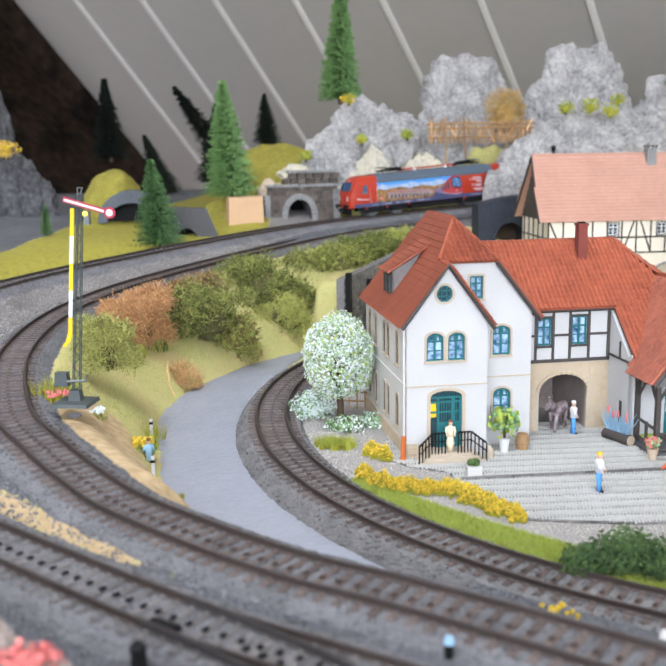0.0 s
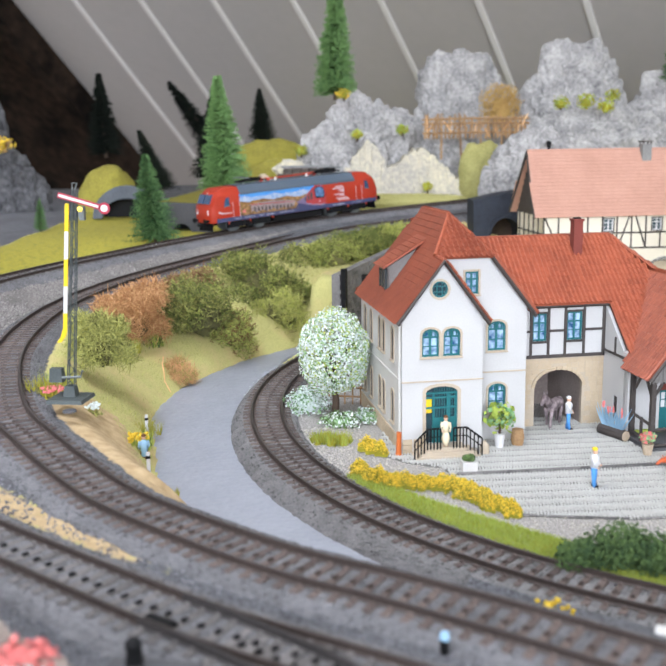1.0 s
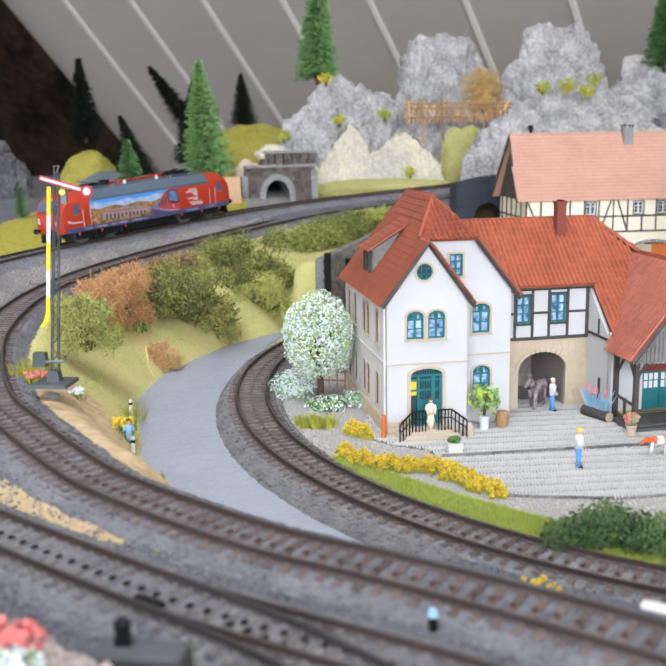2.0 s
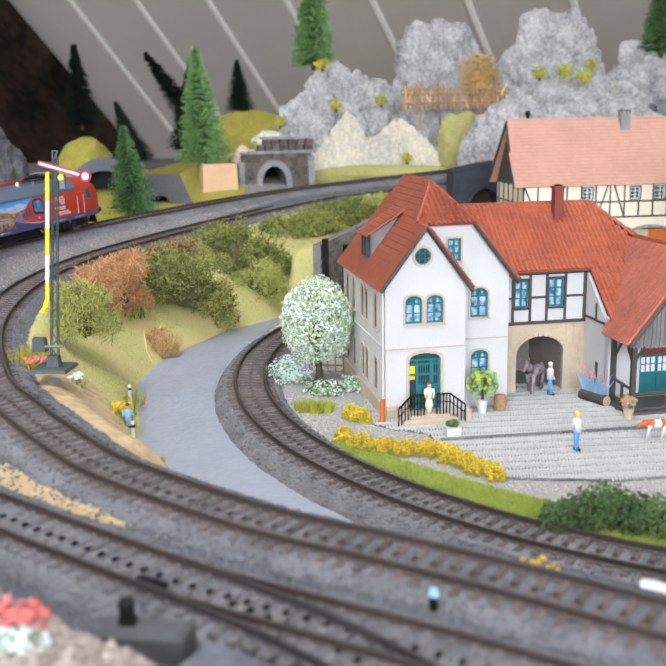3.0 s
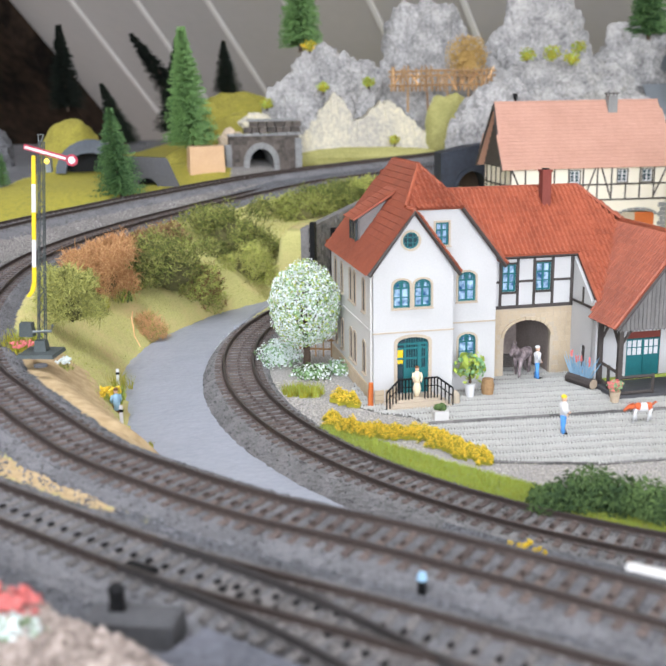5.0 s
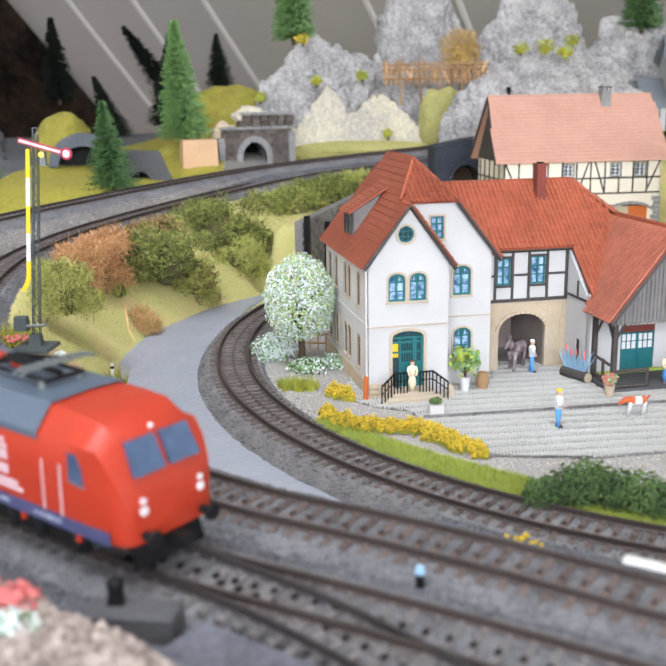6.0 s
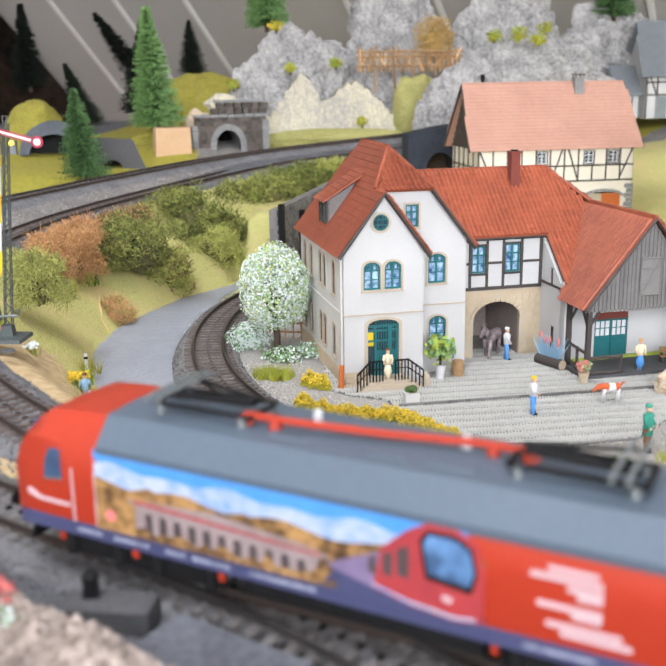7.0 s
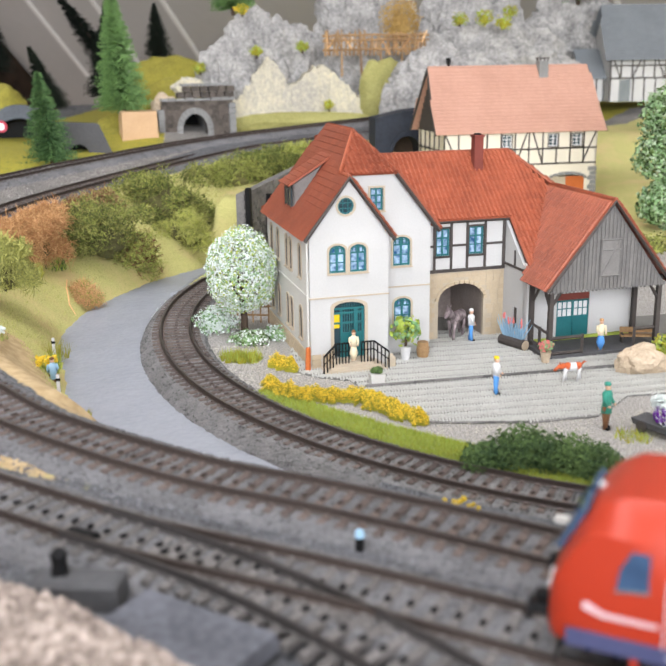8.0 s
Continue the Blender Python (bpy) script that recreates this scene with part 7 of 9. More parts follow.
    for k in range(18):
        y = 0.002 + k * 0.0041
        top = E + (RZ - E) * (1 - abs(y + 0.002 - DP / 2) / (DP / 2)) - 0.003
        part("gable_board", MB().box(-0.0012, -0.0002, y, y + 0.0038, 0.0585, max(0.054, top)), M_TIMBER, barn)
    part("rear_wall", MB().box(0, W, DP - 0.0016, DP, 0, E), M_CREAM, barn)
    wall(barn, "gable_wall", [(0, 0), (DP, 0), (DP, E), (DP / 2, RZ - 0.002), (0, E)], [], 0.0016, M_CREAM, Matrix.Translation((W, 0, 0)) @ Matrix.Rotation(radians(90), 4, "Z"))
    k = (RZ - E) / (DP / 2)
    o = 0.0018
    roof_plane(barn, [(-0.008, -o, E - o * k), (W + 0.008, -o, E - o * k), (W + 0.004, DP / 2, RZ), (-0.004, DP / 2, RZ)], (1, 0, 0), 0.0040, 0.0036, M_PINKTILE, False)
    roof_plane(barn, [(-0.004, DP / 2, RZ), (W + 0.004, DP / 2, RZ), (W + 0.008, DP + o, E - o * k), (-0.008, DP + o, E - o * k)], (1, 0, 0), 0.0040, 0.0036, M_PINKTILE, False)
    part("ridge_tiles", MB().tube([(-0.004, DP / 2, RZ + 0.001), (W + 0.004, DP / 2, RZ + 0.001)], 0.0014, 6), M_PINKTILE, barn)
    verge(barn, [(-0.008, -o, E - o * k), (-0.0042, DP / 2, RZ), (-0.008, DP + o, E - o * k)], 0.0012)
    verge(barn, [(W + 0.008, -o, E - o * k), (W + 0.0042, DP / 2, RZ), (W + 0.008, DP + o, E - o * k)], 0.0012)
    ch = thing("chimney", pose(0.1040, DP / 2 - 0.004, 0.103), "", "")
    part("chimney_shaft", MB().box(-0.0042, 0.0042, -0.0042, 0.0042, 0, 0.0150), M_STONEGREY, ch)
    part("cap", MB().box(-0.0050, 0.0050, -0.0050, 0.0050, 0.0168, 0.0178), M_TIMBER, ch)
    for sx in (-0.0036, 0.0036):
        for sy in (-0.0036, 0.0036):
            part("cap_post", MB().box(sx - 0.0005, sx + 0.0005, sy - 0.0005, sy + 0.0005, 0.015, 0.0168), M_TIMBER, ch)
    ch.parent = barn


build_barn()


def build_farmhouse():
    x, y, z = (0.4590, 1.1625, 0.0914)
    fh = thing("farmhouse", pose(x, y, z, 0, 0, -4), "white half-timbered farmhouse with a grey slate roof", "house")
    W, E = 0.16, 0.0560
    wall(fh, "front_wall", [(0, 0), (W, 0), (W, E), (0, E)], [[(0.012, 0), (0.026, 0), (0.026, 0.026), (0.012, 0.026)]], 0.0016, M_WHITE, pose(0, 0, 0))
    part("door_leaf", MB().box(0.012, 0.026, 0.0006, 0.0014, 0, 0.026), M_STEEL, fh)
    lines = [((0, 0.0275), (W, 0.0275)), ((0, 0.055), (W, 0.055)), ((0, 0.042), (W, 0.042)), ((0.001, 0.0), (0.001, 0.055))]
    for k in range(1, 12):
        lines.append(((0.0135 * k, 0.0275), (0.0135 * k, 0.055)))
        if k > 1:
            lines.append(((0.0135 * k + 0.002, 0.0), (0.0135 * k + 0.002, 0.0275)))
    lines += [((0.002, 0.054), (0.0125, 0.0285)), ((0.028, 0.0285), (0.039, 0.054)), ((0.055, 0.054), (0.066, 0.0285))]
    for (x0, z0), (x1, z1) in lines:
        part("timber", MB().tube([(x0, -0.0003, z0), (x1, -0.0003, z1)], 0.0009, 4), M_TIMBER, fh)
    part("rear_wall", MB().box(0, W, 0.078, 0.080, 0, E), M_WHITE, fh)
    for xx in (0.0, W):
        part("gable_wall", MB().slab([(xx, 0.0016, 0), (xx, 0.078, 0), (xx, 0.078, E), (xx, 0.04, 0.108), (xx, 0.0016, E)], (0.0016 if xx == 0 else -0.0016, 0, 0)), M_WHITE, fh)
    roof_plane(fh, [(-0.008, -0.007, E - 0.008), (W, -0.007, E - 0.008), (W, 0.04, 0.112), (-0.004, 0.04, 0.112)], (1, 0, 0), 0.006, 0.0045, M_SLATE, False)
    roof_plane(fh, [(-0.004, 0.04, 0.112), (W, 0.04, 0.112), (W, 0.087, E - 0.008), (-0.008, 0.087, E - 0.008)], (1, 0, 0), 0.006, 0.0045, M_SLATE, False)
    an = thing("annex", pose(-0.030, 0.012, 0), "", "")
    part("annex_wall", MB().box(0, 0.028, 0, 0.05, 0, 0.027), M_WHITE, an)
    for k in range(4):
        part("timber", MB().tube([(0.001 + k * 0.0085, -0.0003, 0), (0.001 + k * 0.0085, -0.0003, 0.027)], 0.0008, 4), M_TIMBER, an)
    part("annex_roof", MB().slab([(-0.003, -0.004, 0.0265), (0.029, -0.004, 0.0265), (0.029, 0.035, 0.060), (-0.003, 0.035, 0.060)], (0, 0, 0.002)), M_SLATE, an)
    an.parent = fh


build_farmhouse()


# ---- rocks, tunnels and the far side ----
def crag(name, c, r, label, material, seed, sub=6, group="rocks"):
    """A steep plaster crag: a broken column standing on the ground."""
    bm = bmesh.new()
    bmesh.ops.create_icosphere(bm, subdivisions=sub, radius=1)
    o = Vector((seed * 3.1, seed * 1.3, seed * 0.7))
    for v in bm.verts:
        d = v.co.normalized()
        k = 1 + 0.24 * noise.fractal(d * 1.5 + o, 0.8, 2.0, 6)
        k += 0.16 * (0.5 - abs(noise.noise(Vector((d.x * 4.2, d.y * 4.2, d.z * 1.8)) + o)))
        k += 0.09 * (0.5 - abs(noise.noise(Vector((d.x * 9, d.y * 9, d.z * 6)) + o)))
        k += 0.045 * (0.5 - abs(noise.noise(d * 23 + o)))
        w = 1.0 + 0.25 * max(0.0, -d.z)
        v.co = Vector((d.x * r[0] * k * w, d.y * r[1] * k * w, d.z * r[2] * k))
    me = bpy.data.meshes.new(name)
    bm.to_mesh(me)
    bm.free()
    me.materials.append(material)
    ob = new(name, me)
    ob.matrix_basis = pose(*c)
    return tagged(ob, label, "rock", group)


crag("crag", (0.0460, 1.1684, 0.1224), (0.060, 0.040, 0.072), "grey dry-brushed plaster crag behind the tunnel", M_ROCK, 1)
crag("crag", (0.0092, 1.1408, 0.1040), (0.042, 0.032, 0.055), "grey plaster crag shoulder above the track", M_ROCK, 2)
crag("crag", (0.1700, 1.2512, 0.1700), (0.054, 0.032, 0.080), "tall grey plaster crag with a rounded head", M_ROCK, 3)
crag("crag", (0.1288, 1.1776, 0.1132), (0.052, 0.036, 0.050), "low broken grey plaster rock", M_ROCK, 8)
crag("crag", (0.3082, 1.2328, 0.1700), (0.060, 0.032, 0.084), "tallest grey plaster crag behind the barn", M_ROCK, 4)
crag("crag", (0.3174, 1.1592, 0.1178), (0.088, 0.034, 0.060), "broad grey plaster rock above the barn", M_ROCK, 5)
crag("crag", (0.4417, 1.2648, 0.1640), (0.058, 0.035, 0.062), "dark grey plaster rock behind the farmhouse", M_ROCK, 6)
crag("crag", (0.2346, 1.1500, 0.1151), (0.045, 0.032, 0.048), "grey plaster rock below the rustic fence", M_ROCK, 7)
def cream_face():
    """A cracked cream plaster face with a jagged upper edge, leaning against the crags."""
    crest = ((0.004, 0.100), (0.018, 0.112), (0.031, 0.130), (0.048, 0.150), (0.058, 0.140), (0.068, 0.119), (0.080, 0.123), (0.092, 0.134), (0.108, 0.141), (0.120, 0.131), (0.142, 0.110), (0.160, 0.098))
    nx, nz = 150, 46
    vs = []
    for j in range(nz):
        for i in range(nx):
            x = 0.004 + 0.156 * i / (nx - 1)
            top = np.interp(x, [p for p, _ in crest], [q for _, q in crest]) + 0.006 * noise.noise((x * 210, 0, 5)) + 0.003 * noise.noise((x * 640, 0, 9))
            z = 0.072 + (top - 0.072) * j / (nz - 1)
            crack = abs(noise.noise((x * 95 + 9 * (z - 0.1), z * 9, 1)))
            y = 1.078 + 0.10 * (x - 0.004) + 0.30 * (z - 0.072) - 0.006 * noise.noise((x * 30, z * 16, 2)) - 0.0012 * min(crack * 9, 1) + 0.0007 * noise.noise((x * 330, z * 330, 7))
            vs.append((x, y, z))
    vs += [(x, y + 0.03, z) for x, y, z in vs[(nz - 1) * nx:]]
    fs = [(j * nx + i, j * nx + i + 1, (j + 1) * nx + i + 1, (j + 1) * nx + i) for j in range(nz) for i in range(nx - 1)]
    tagged(part("cream_rock_face", MB().add(vs, fs), M_CREAMROCK), "cracked cream plaster rock face beside the track", "rock", "cream rock faces")


cream_face()
# tunnel mouth beside the barn
def tunnel_arch():
    tn = thing("rock_tunnel", pose(0.1448, 0.9660, 0.0428, 0, 0, 4), "navy-black painted tunnel mouth beside the barn", "tunnel")
    cx, r, zs, H = 0.0320, 0.0145, 0.0125, 0.0470
    head = [(cx + r * math.cos(a), zs + 0.0165 * math.sin(a)) for a in np.linspace(math.pi, 0, 14)]
    outline = [(0, -0.005), (cx - r, -0.005)] + head + [(cx + r, -0.005), (0.066, -0.005), (0.066, H + 0.010), (0.030, H + 0.006), (0.0, H)]
    part("mouth", MB().slab([(px, 0, pz) for px, pz in outline], (0, 0.030, 0)), M_NAVYROCK, tn)
    ring = [(cx + (r + k) * math.cos(a), zs + (0.0165 + k) * math.sin(a)) for k, n in ((0, 14), (0.0035, 14)) for a in np.linspace(math.pi * (k > 0), math.pi * (k == 0), n)]
    part("arch_ring", MB().slab([(px, -0.0016, pz) for px, pz in ring], (0, 0.003, 0)), M_NAVYROCK, tn)
    part("lining", MB().box(cx - r - 0.004, cx + r + 0.004, 0.0305, 0.0325, -0.005, zs + 0.021), M_TRUNK, tn)


tunnel_arch()
crag("crag", (0.1930, 1.0250, 0.0830), (0.030, 0.022, 0.044), "pale blue-grey rock over the tunnel mouth", M_ROCK, 21, 5)
crag("crag", (0.2216, 1.0505, 0.1070), (0.044, 0.030, 0.044), "grey rock rising behind the barn roof", M_ROCK, 22, 5)
boulder("plaster_lump", (-0.0660, 1.0560, 0.1020), (0.014, 0.010, 0.011), "bare pinkish plaster lump beside the portal", M_BEIGESTONE, 51, 4, 0.3)
boulder("plaster_lump", (-0.0400, 1.0720, 0.1190), (0.016, 0.012, 0.010), "whitish plaster lump above the portal", M_CREAMROCK, 52, 4, 0.35)


def stone_portal():
    x, y, z = (-0.0295, 1.0348, 0.0660)
    pt = thing("stone_portal", pose(x, y, z, 0, 0, 10), "dark weathered stone tunnel portal with a round arch", "tunnel portal")
    W, H, r, c = 0.0365, 0.0410, 0.0130, -0.0035
    head = [(c + r * math.cos(a), 0.0120 + 0.0165 * math.sin(a)) for a in np.linspace(math.pi, 0, 14)]
    outline = [(-W, 0), (c - r, 0)] + head + [(c + r, 0), (W, 0), (W, H), (-W, H)]
    part("face", MB().slab([(px, 0, pz) for px, pz in outline], (0, 0.014, 0)), M_PORTAL, pt)
    # vaulted bore, closed by a black sheet in place of its dark depth
    ring = [(c - r, 0)] + head + [(c + r, 0)]
    mb = MB()
    for i in range(len(ring) - 1):
        (xa, za), (xb, zb) = ring[i], ring[i + 1]
        mb.slab([(xa, 0.014, za), (xb, 0.014, zb), (xb, 0.060, zb), (xa, 0.060, za)], (0.0006 * (1 if xa > c else -1), 0, 0.0006))
    part("vault", mb, M_STONEGREY, pt)
    part("lining", MB().box(-W * 0.8, W * 0.8, 0.060, 0.062, 0, H), M_DARKHOLE, pt)
    for i in range(13):
        a0, a1 = math.pi * (i + 0.05) / 13, math.pi * (i + 0.95) / 13
        q = [(c + (r + k) * math.cos(a), 0.0120 + (0.0165 + k) * math.sin(a)) for a, k in ((a0, -0.0004), (a0, 0.0058), (a1, 0.0058), (a1, -0.0004))]
        part("arch_stone", MB().slab([(px, -0.0022, pz) for px, pz in q], (0, 0.004, 0)), M_STONEGREY, pt)
    for sx in (-1, 1):
        for k in range(3):
            part("arch_stone", MB().box(c + sx * (r + 0.0027) - 0.0031, c + sx * (r + 0.0027) + 0.0031, -0.0022, 0.001, 0.0002 + k * 0.0039, 0.0038 + k * 0.0039, t=0.0002), M_STONEGREY, pt)
    rnd = random.Random(14)
    for k in range(9):
        u = -W + (0.004 if k % 2 else 0)
        while u < W - 0.002:
            w = rnd.uniform(0.005, 0.009)
            cx, cz = u + w / 2 - c, 0.0023 + k * 0.0046
            if not ((abs(cx) < r + 0.0095 and cz < 0.014) or (cx / (r + 0.0095)) ** 2 + ((cz - 0.012) / 0.0250) ** 2 < 1):
                part("stone", MB().box(u, min(u + w - 0.0005, W), -0.0004 - rnd.uniform(0, 0.0014), 0.001, cz - 0.0022, cz + 0.0019, t=0.0003), M_PORTAL, pt)
            u += w
    # cornice, stepped parapet and the wing pillars
    u = -W - 0.001
    while u < W:
        w = rnd.uniform(0.006, 0.010)
        part("coping", MB().box(u, min(u + w - 0.0003, W + 0.001), -0.0034, 0.012, H, H + rnd.uniform(0.0022, 0.0030), t=0.0004), M_STONEGREY, pt)
        u += w
    for k in range(2):
        u = -0.020 + 0.006 * k
        while u < W - 0.004:
            w = rnd.uniform(0.007, 0.011)
            part("parapet_stone", MB().box(u, u + w - 0.0005, 0.003 + 0.002 * k, 0.014, H + 0.003 + k * 0.0058, H + 0.0084 + k * 0.0058, t=0.0006), M_PORTAL, pt)
            u += w
    part("coping", MB().box(-0.016, W - 0.001, 0.003, 0.016, H + 0.0146, H + 0.0170, t=0.0006), M_STONEGREY, pt)
    for x0, x1, zt in ((-W - 0.0052, -W + 0.0022, 0.033), (W - 0.0050, W + 0.0030, 0.040)):
        for k in range(int(zt / 0.0055)):
            part("pillar_stone", MB().box(x0 + rnd.uniform(0, 0.0006), x1 - rnd.uniform(0, 0.0006), -0.0050, 0.006, k * 0.0055, k * 0.0055 + 0.0051, t=0.0004), M_STONEGREY, pt)


stone_portal()
cb = (-0.0836, 1.0064, 0.0669)
ck = thing("cork_block", pose(*cb, 0, 0, 12), "bare tan cork block beside the portal", "block")
part("block", MB().box(-0.0215, 0.0150, 0, 0.03, -0.002, 0.0315, t=0.001), M_CORK, ck)
lt = (-0.1425, 0.9500, 0.0605)
low = thing("low_underpass", pose(*lt, 0, 0, 12), "dark low underpass beside the outer track", "underpass")
outl = [(-0.036, 0), (-0.008, 0)] + [(0.002 + 0.010 * math.cos(a), 0.012 * math.sin(a)) for a in np.linspace(math.pi, 0, 9)] + [(0.034, 0), (0.022, 0.030), (-0.036, 0.034)]
part("face", MB().slab([(px, 0, pz) for px, pz in outl], (0, 0.02, 0)), M_GREYBOARD, low)
# black sheet behind the opening, painted shade for the inside
part("lining", MB().box(-0.012, 0.014, 0.0205, 0.0225, 0, 0.016), M_DARKHOLE, low)
mounds = (((-0.2465, 1.1160, 0.0803), (0.034, 0.03, 0.046)), ((-0.0945, 1.0773, 0.0744), (0.048, 0.020, 0.022)), ((-0.0558, 1.1346, 0.0942), (0.045, 0.024, 0.034)), ((-0.0690, 1.2512, 0.1132), (0.055, 0.025, 0.040)))
for i, (c, r) in enumerate(mounds):
    boulder("grass_mound", c, r, "mustard-green grassy mound on the far side", M_MOUND, 30 + i, 4, 0.12, "mound", "grass mounds")
for i, (c, r) in enumerate((((0.0850, 1.0800, 0.0770), (0.088, 0.012, 0.0135)), ((0.1720, 1.1000, 0.1080), (0.026, 0.016, 0.040)))):
    boulder("grass_slope", c, r, "pale olive flocked slope below the crags", M_OLIVEFLOCK, 36 + i, 4, 0.16, "slope", "grass slopes")
ar = (-0.2139, 1.0528, 0.0711)
av = thing("road_arch", pose(*ar, 0, 0, 8), "blue-grey road arch in a green mound", "arch")
ro, ri = 0.036, 0.026
out2 = [(ro * math.cos(a), ro * 0.95 * math.sin(a)) for a in np.linspace(0, math.pi, 14)] + [(ri * math.cos(a), ri * 0.8 * math.sin(a)) for a in np.linspace(math.pi, 0, 14)]
part("ring", MB().slab([(px, 0, pz) for px, pz in out2], (0, 0.02, 0)), mat("blue_grey_plaster", (0.13, 0.145, 0.17), (0.06, 0.068, 0.08), 0.85, 500, 50, 0.4), av)
# black sheet under the ring in place of shaded depth
part("lining", MB().box(-ri, ri, 0.018, 0.02, 0, ri * 0.85), M_DARKHOLE, av)
crag("crag", (-0.3420, 1.1250, 0.0830), (0.026, 0.020, 0.036), "grey rock in the recess, coloured dim for the shade there", M_SHADEROCK, 44, 5)
crag("crag", (-0.3700, 1.1346, 0.0900), (0.030, 0.025, 0.060), "grey rock in the recess, coloured dim for the shade there", M_SHADEROCK, 41, 4)
crag("crag", (-0.4050, 1.1900, 0.1350), (0.026, 0.020, 0.080), "grey rock in the recess, coloured dim for the shade there", M_SHADEROCK, 42, 4)
bush("autumn_bush", (-0.3581, 1.0881, 0.1500), (0.018, 0.010, 0.010), "orange autumn bush on a dim rock", [M_YELLOW, M_AUTUMN], 220, 0.0022, False, 140, base=0.01)

# spruces
spruce("spruce", *(-0.1572, 0.8974, 0.0608), 0.079, "bright green model spruce beside the outer track", M_SPRUCE, 0.60, (-0.006, 0), 1)
spruce("spruce", *(-0.1049, 1.0395, 0.0971), 0.120, "tall bright green model spruce on a mound", M_SPRUCE, 0.45, (-0.006, 0), 2, 32)
spruce("spruce", *(0.0123, 1.1868, 0.2000), 0.133, "tall bright green model spruce on the crag", M_SPRUCE, 0.37, (0.002, 0), 3, 32)
spruce("spruce", *(-0.2795, 0.9600, 0.0675), 0.030, "small green model spruce far across the layout", M_SPRUCE, 0.52, (0, 0), 4, 14)
spruce("dark_spruce", *(-0.2760, 1.2512, 0.1362), 0.098, "dark shaded spruce in front of the recess", M_SPRUCE_SHADE, 0.46, (-0.004, 0), 5)
spruce("dark_spruce", *(-0.2000, 1.2090, 0.0942), 0.070, "dark shaded spruce leaning beside the lining", M_SPRUCE_SHADE, 0.57, (-0.026, 0), 6)
spruce("dark_spruce", *(-0.0782, 1.2604, 0.1500), 0.064, "small dark spruce on the far mound", M_SPRUCE_SHADE, 0.59, (-0.004, 0), 7)
spruce("dark_spruce", *(-0.1380, 1.2880, 0.1408), 0.085, "dark spruce leaning far over", M_SPRUCE_SHADE, 0.54, (-0.062, 0), 8)
spruce("dark_spruce", *(-0.1426, 1.2512, 0.1040), 0.115, "dark spruce behind the tall green one", M_SPRUCE_SHADE, 0.46, (0.006, 0), 9)
spruce("spruce", *(0.4417, 1.2369, 0.2105), 0.12, "green model spruce on the rocks behind the farmhouse", M_SPRUCE, 0.42, (0.0, 0), 10, 30)
bush("autumn_bush", (0.1956, 1.1193, 0.1852), (0.024, 0.014, 0.026), "ochre autumn bush above the rustic fence", [M_AUTUMN, M_AUTUMN], 2400, 0.0012, False, 150, base=0.02)
for i, (p, r) in enumerate((((0.0212, 1.1178, 0.1997), 0.008), ((0.0348, 1.0948, 0.1556), 0.007), ((0.0850, 1.1040, 0.1602), 0.007), ((0.3233, 1.1224, 0.1951), 0.009), ((0.2622, 1.1132, 0.1868), 0.010), ((0.2898, 1.1132, 0.1887), 0.012), ((0.3128, 1.1132, 0.1832), 0.011), ((-0.0276, 1.1132, 0.1390), 0.008), ((0.1110, 1.0822, 0.0982), 0.006))):
    bush("rock_tuft", p, (r, r * 0.7, r * 0.8), "yellow-green tuft growing on the rocks", [M_YELLOWGRASS, M_LAWN if i else M_YELLOW], 120, 0.0016, False, 160 + i, "tuft", "rock tufts", base=0.006)


def rustic_fence():
    x0, y0, z0 = (0.1102, 1.1007, 0.1593)
    rf = thing("rustic_fence", pose(x0, y0, z0), "brown rustic fence of crooked twigs on the rocks", "fence")
    rnd = random.Random(33)
    L = 0.112
    for k in range(26):
        x = L * k / 25
        part("picket", MB().tube([(x, 0, -0.010 - (0.022 if k % 5 == 4 else 0)), (x + rnd.uniform(-0.004, 0.004), rnd.uniform(-0.002, 0.002), rnd.uniform(0.010, 0.018))], [0.0013, 0.0009], 5), M_TWIGWOOD, rf)
    for k in range(40):
        x = rnd.uniform(0, L)
        part("twig", MB().tube([(x, rnd.uniform(-0.003, 0.003), rnd.uniform(-0.010, 0.004)), (x + rnd.uniform(-0.012, 0.012), rnd.uniform(-0.003, 0.003), rnd.uniform(0.004, 0.016))], [0.0010, 0.0006], 4), rnd.choice((M_TWIGWOOD, M_STRAW)), rf)
    for z in (-0.004, 0.006, 0.011):
        part("fence_rail", MB().tube([(-0.003, 0.001, z), (L * 0.5, -0.001, z + rnd.uniform(-0.002, 0.002)), (L + 0.003, 0.001, z)], 0.0013, 5), M_TWIGWOOD, rf)


rustic_fence()
fp = (0.2283, 1.0159, 0.1198)
lp = thing("lamp_post", pose(*fp), "small black lamp post behind the barn", "lamp post")
part("pole", MB().tube([(0, 0, 0), (0, 0, 0.020)], 0.0013, 6), M_BLACK, lp)
part("lantern", MB().tube([(0, 0, 0.020), (0, 0, 0.026)], [0.0022, 0.0026], 8), M_BLACK, lp)


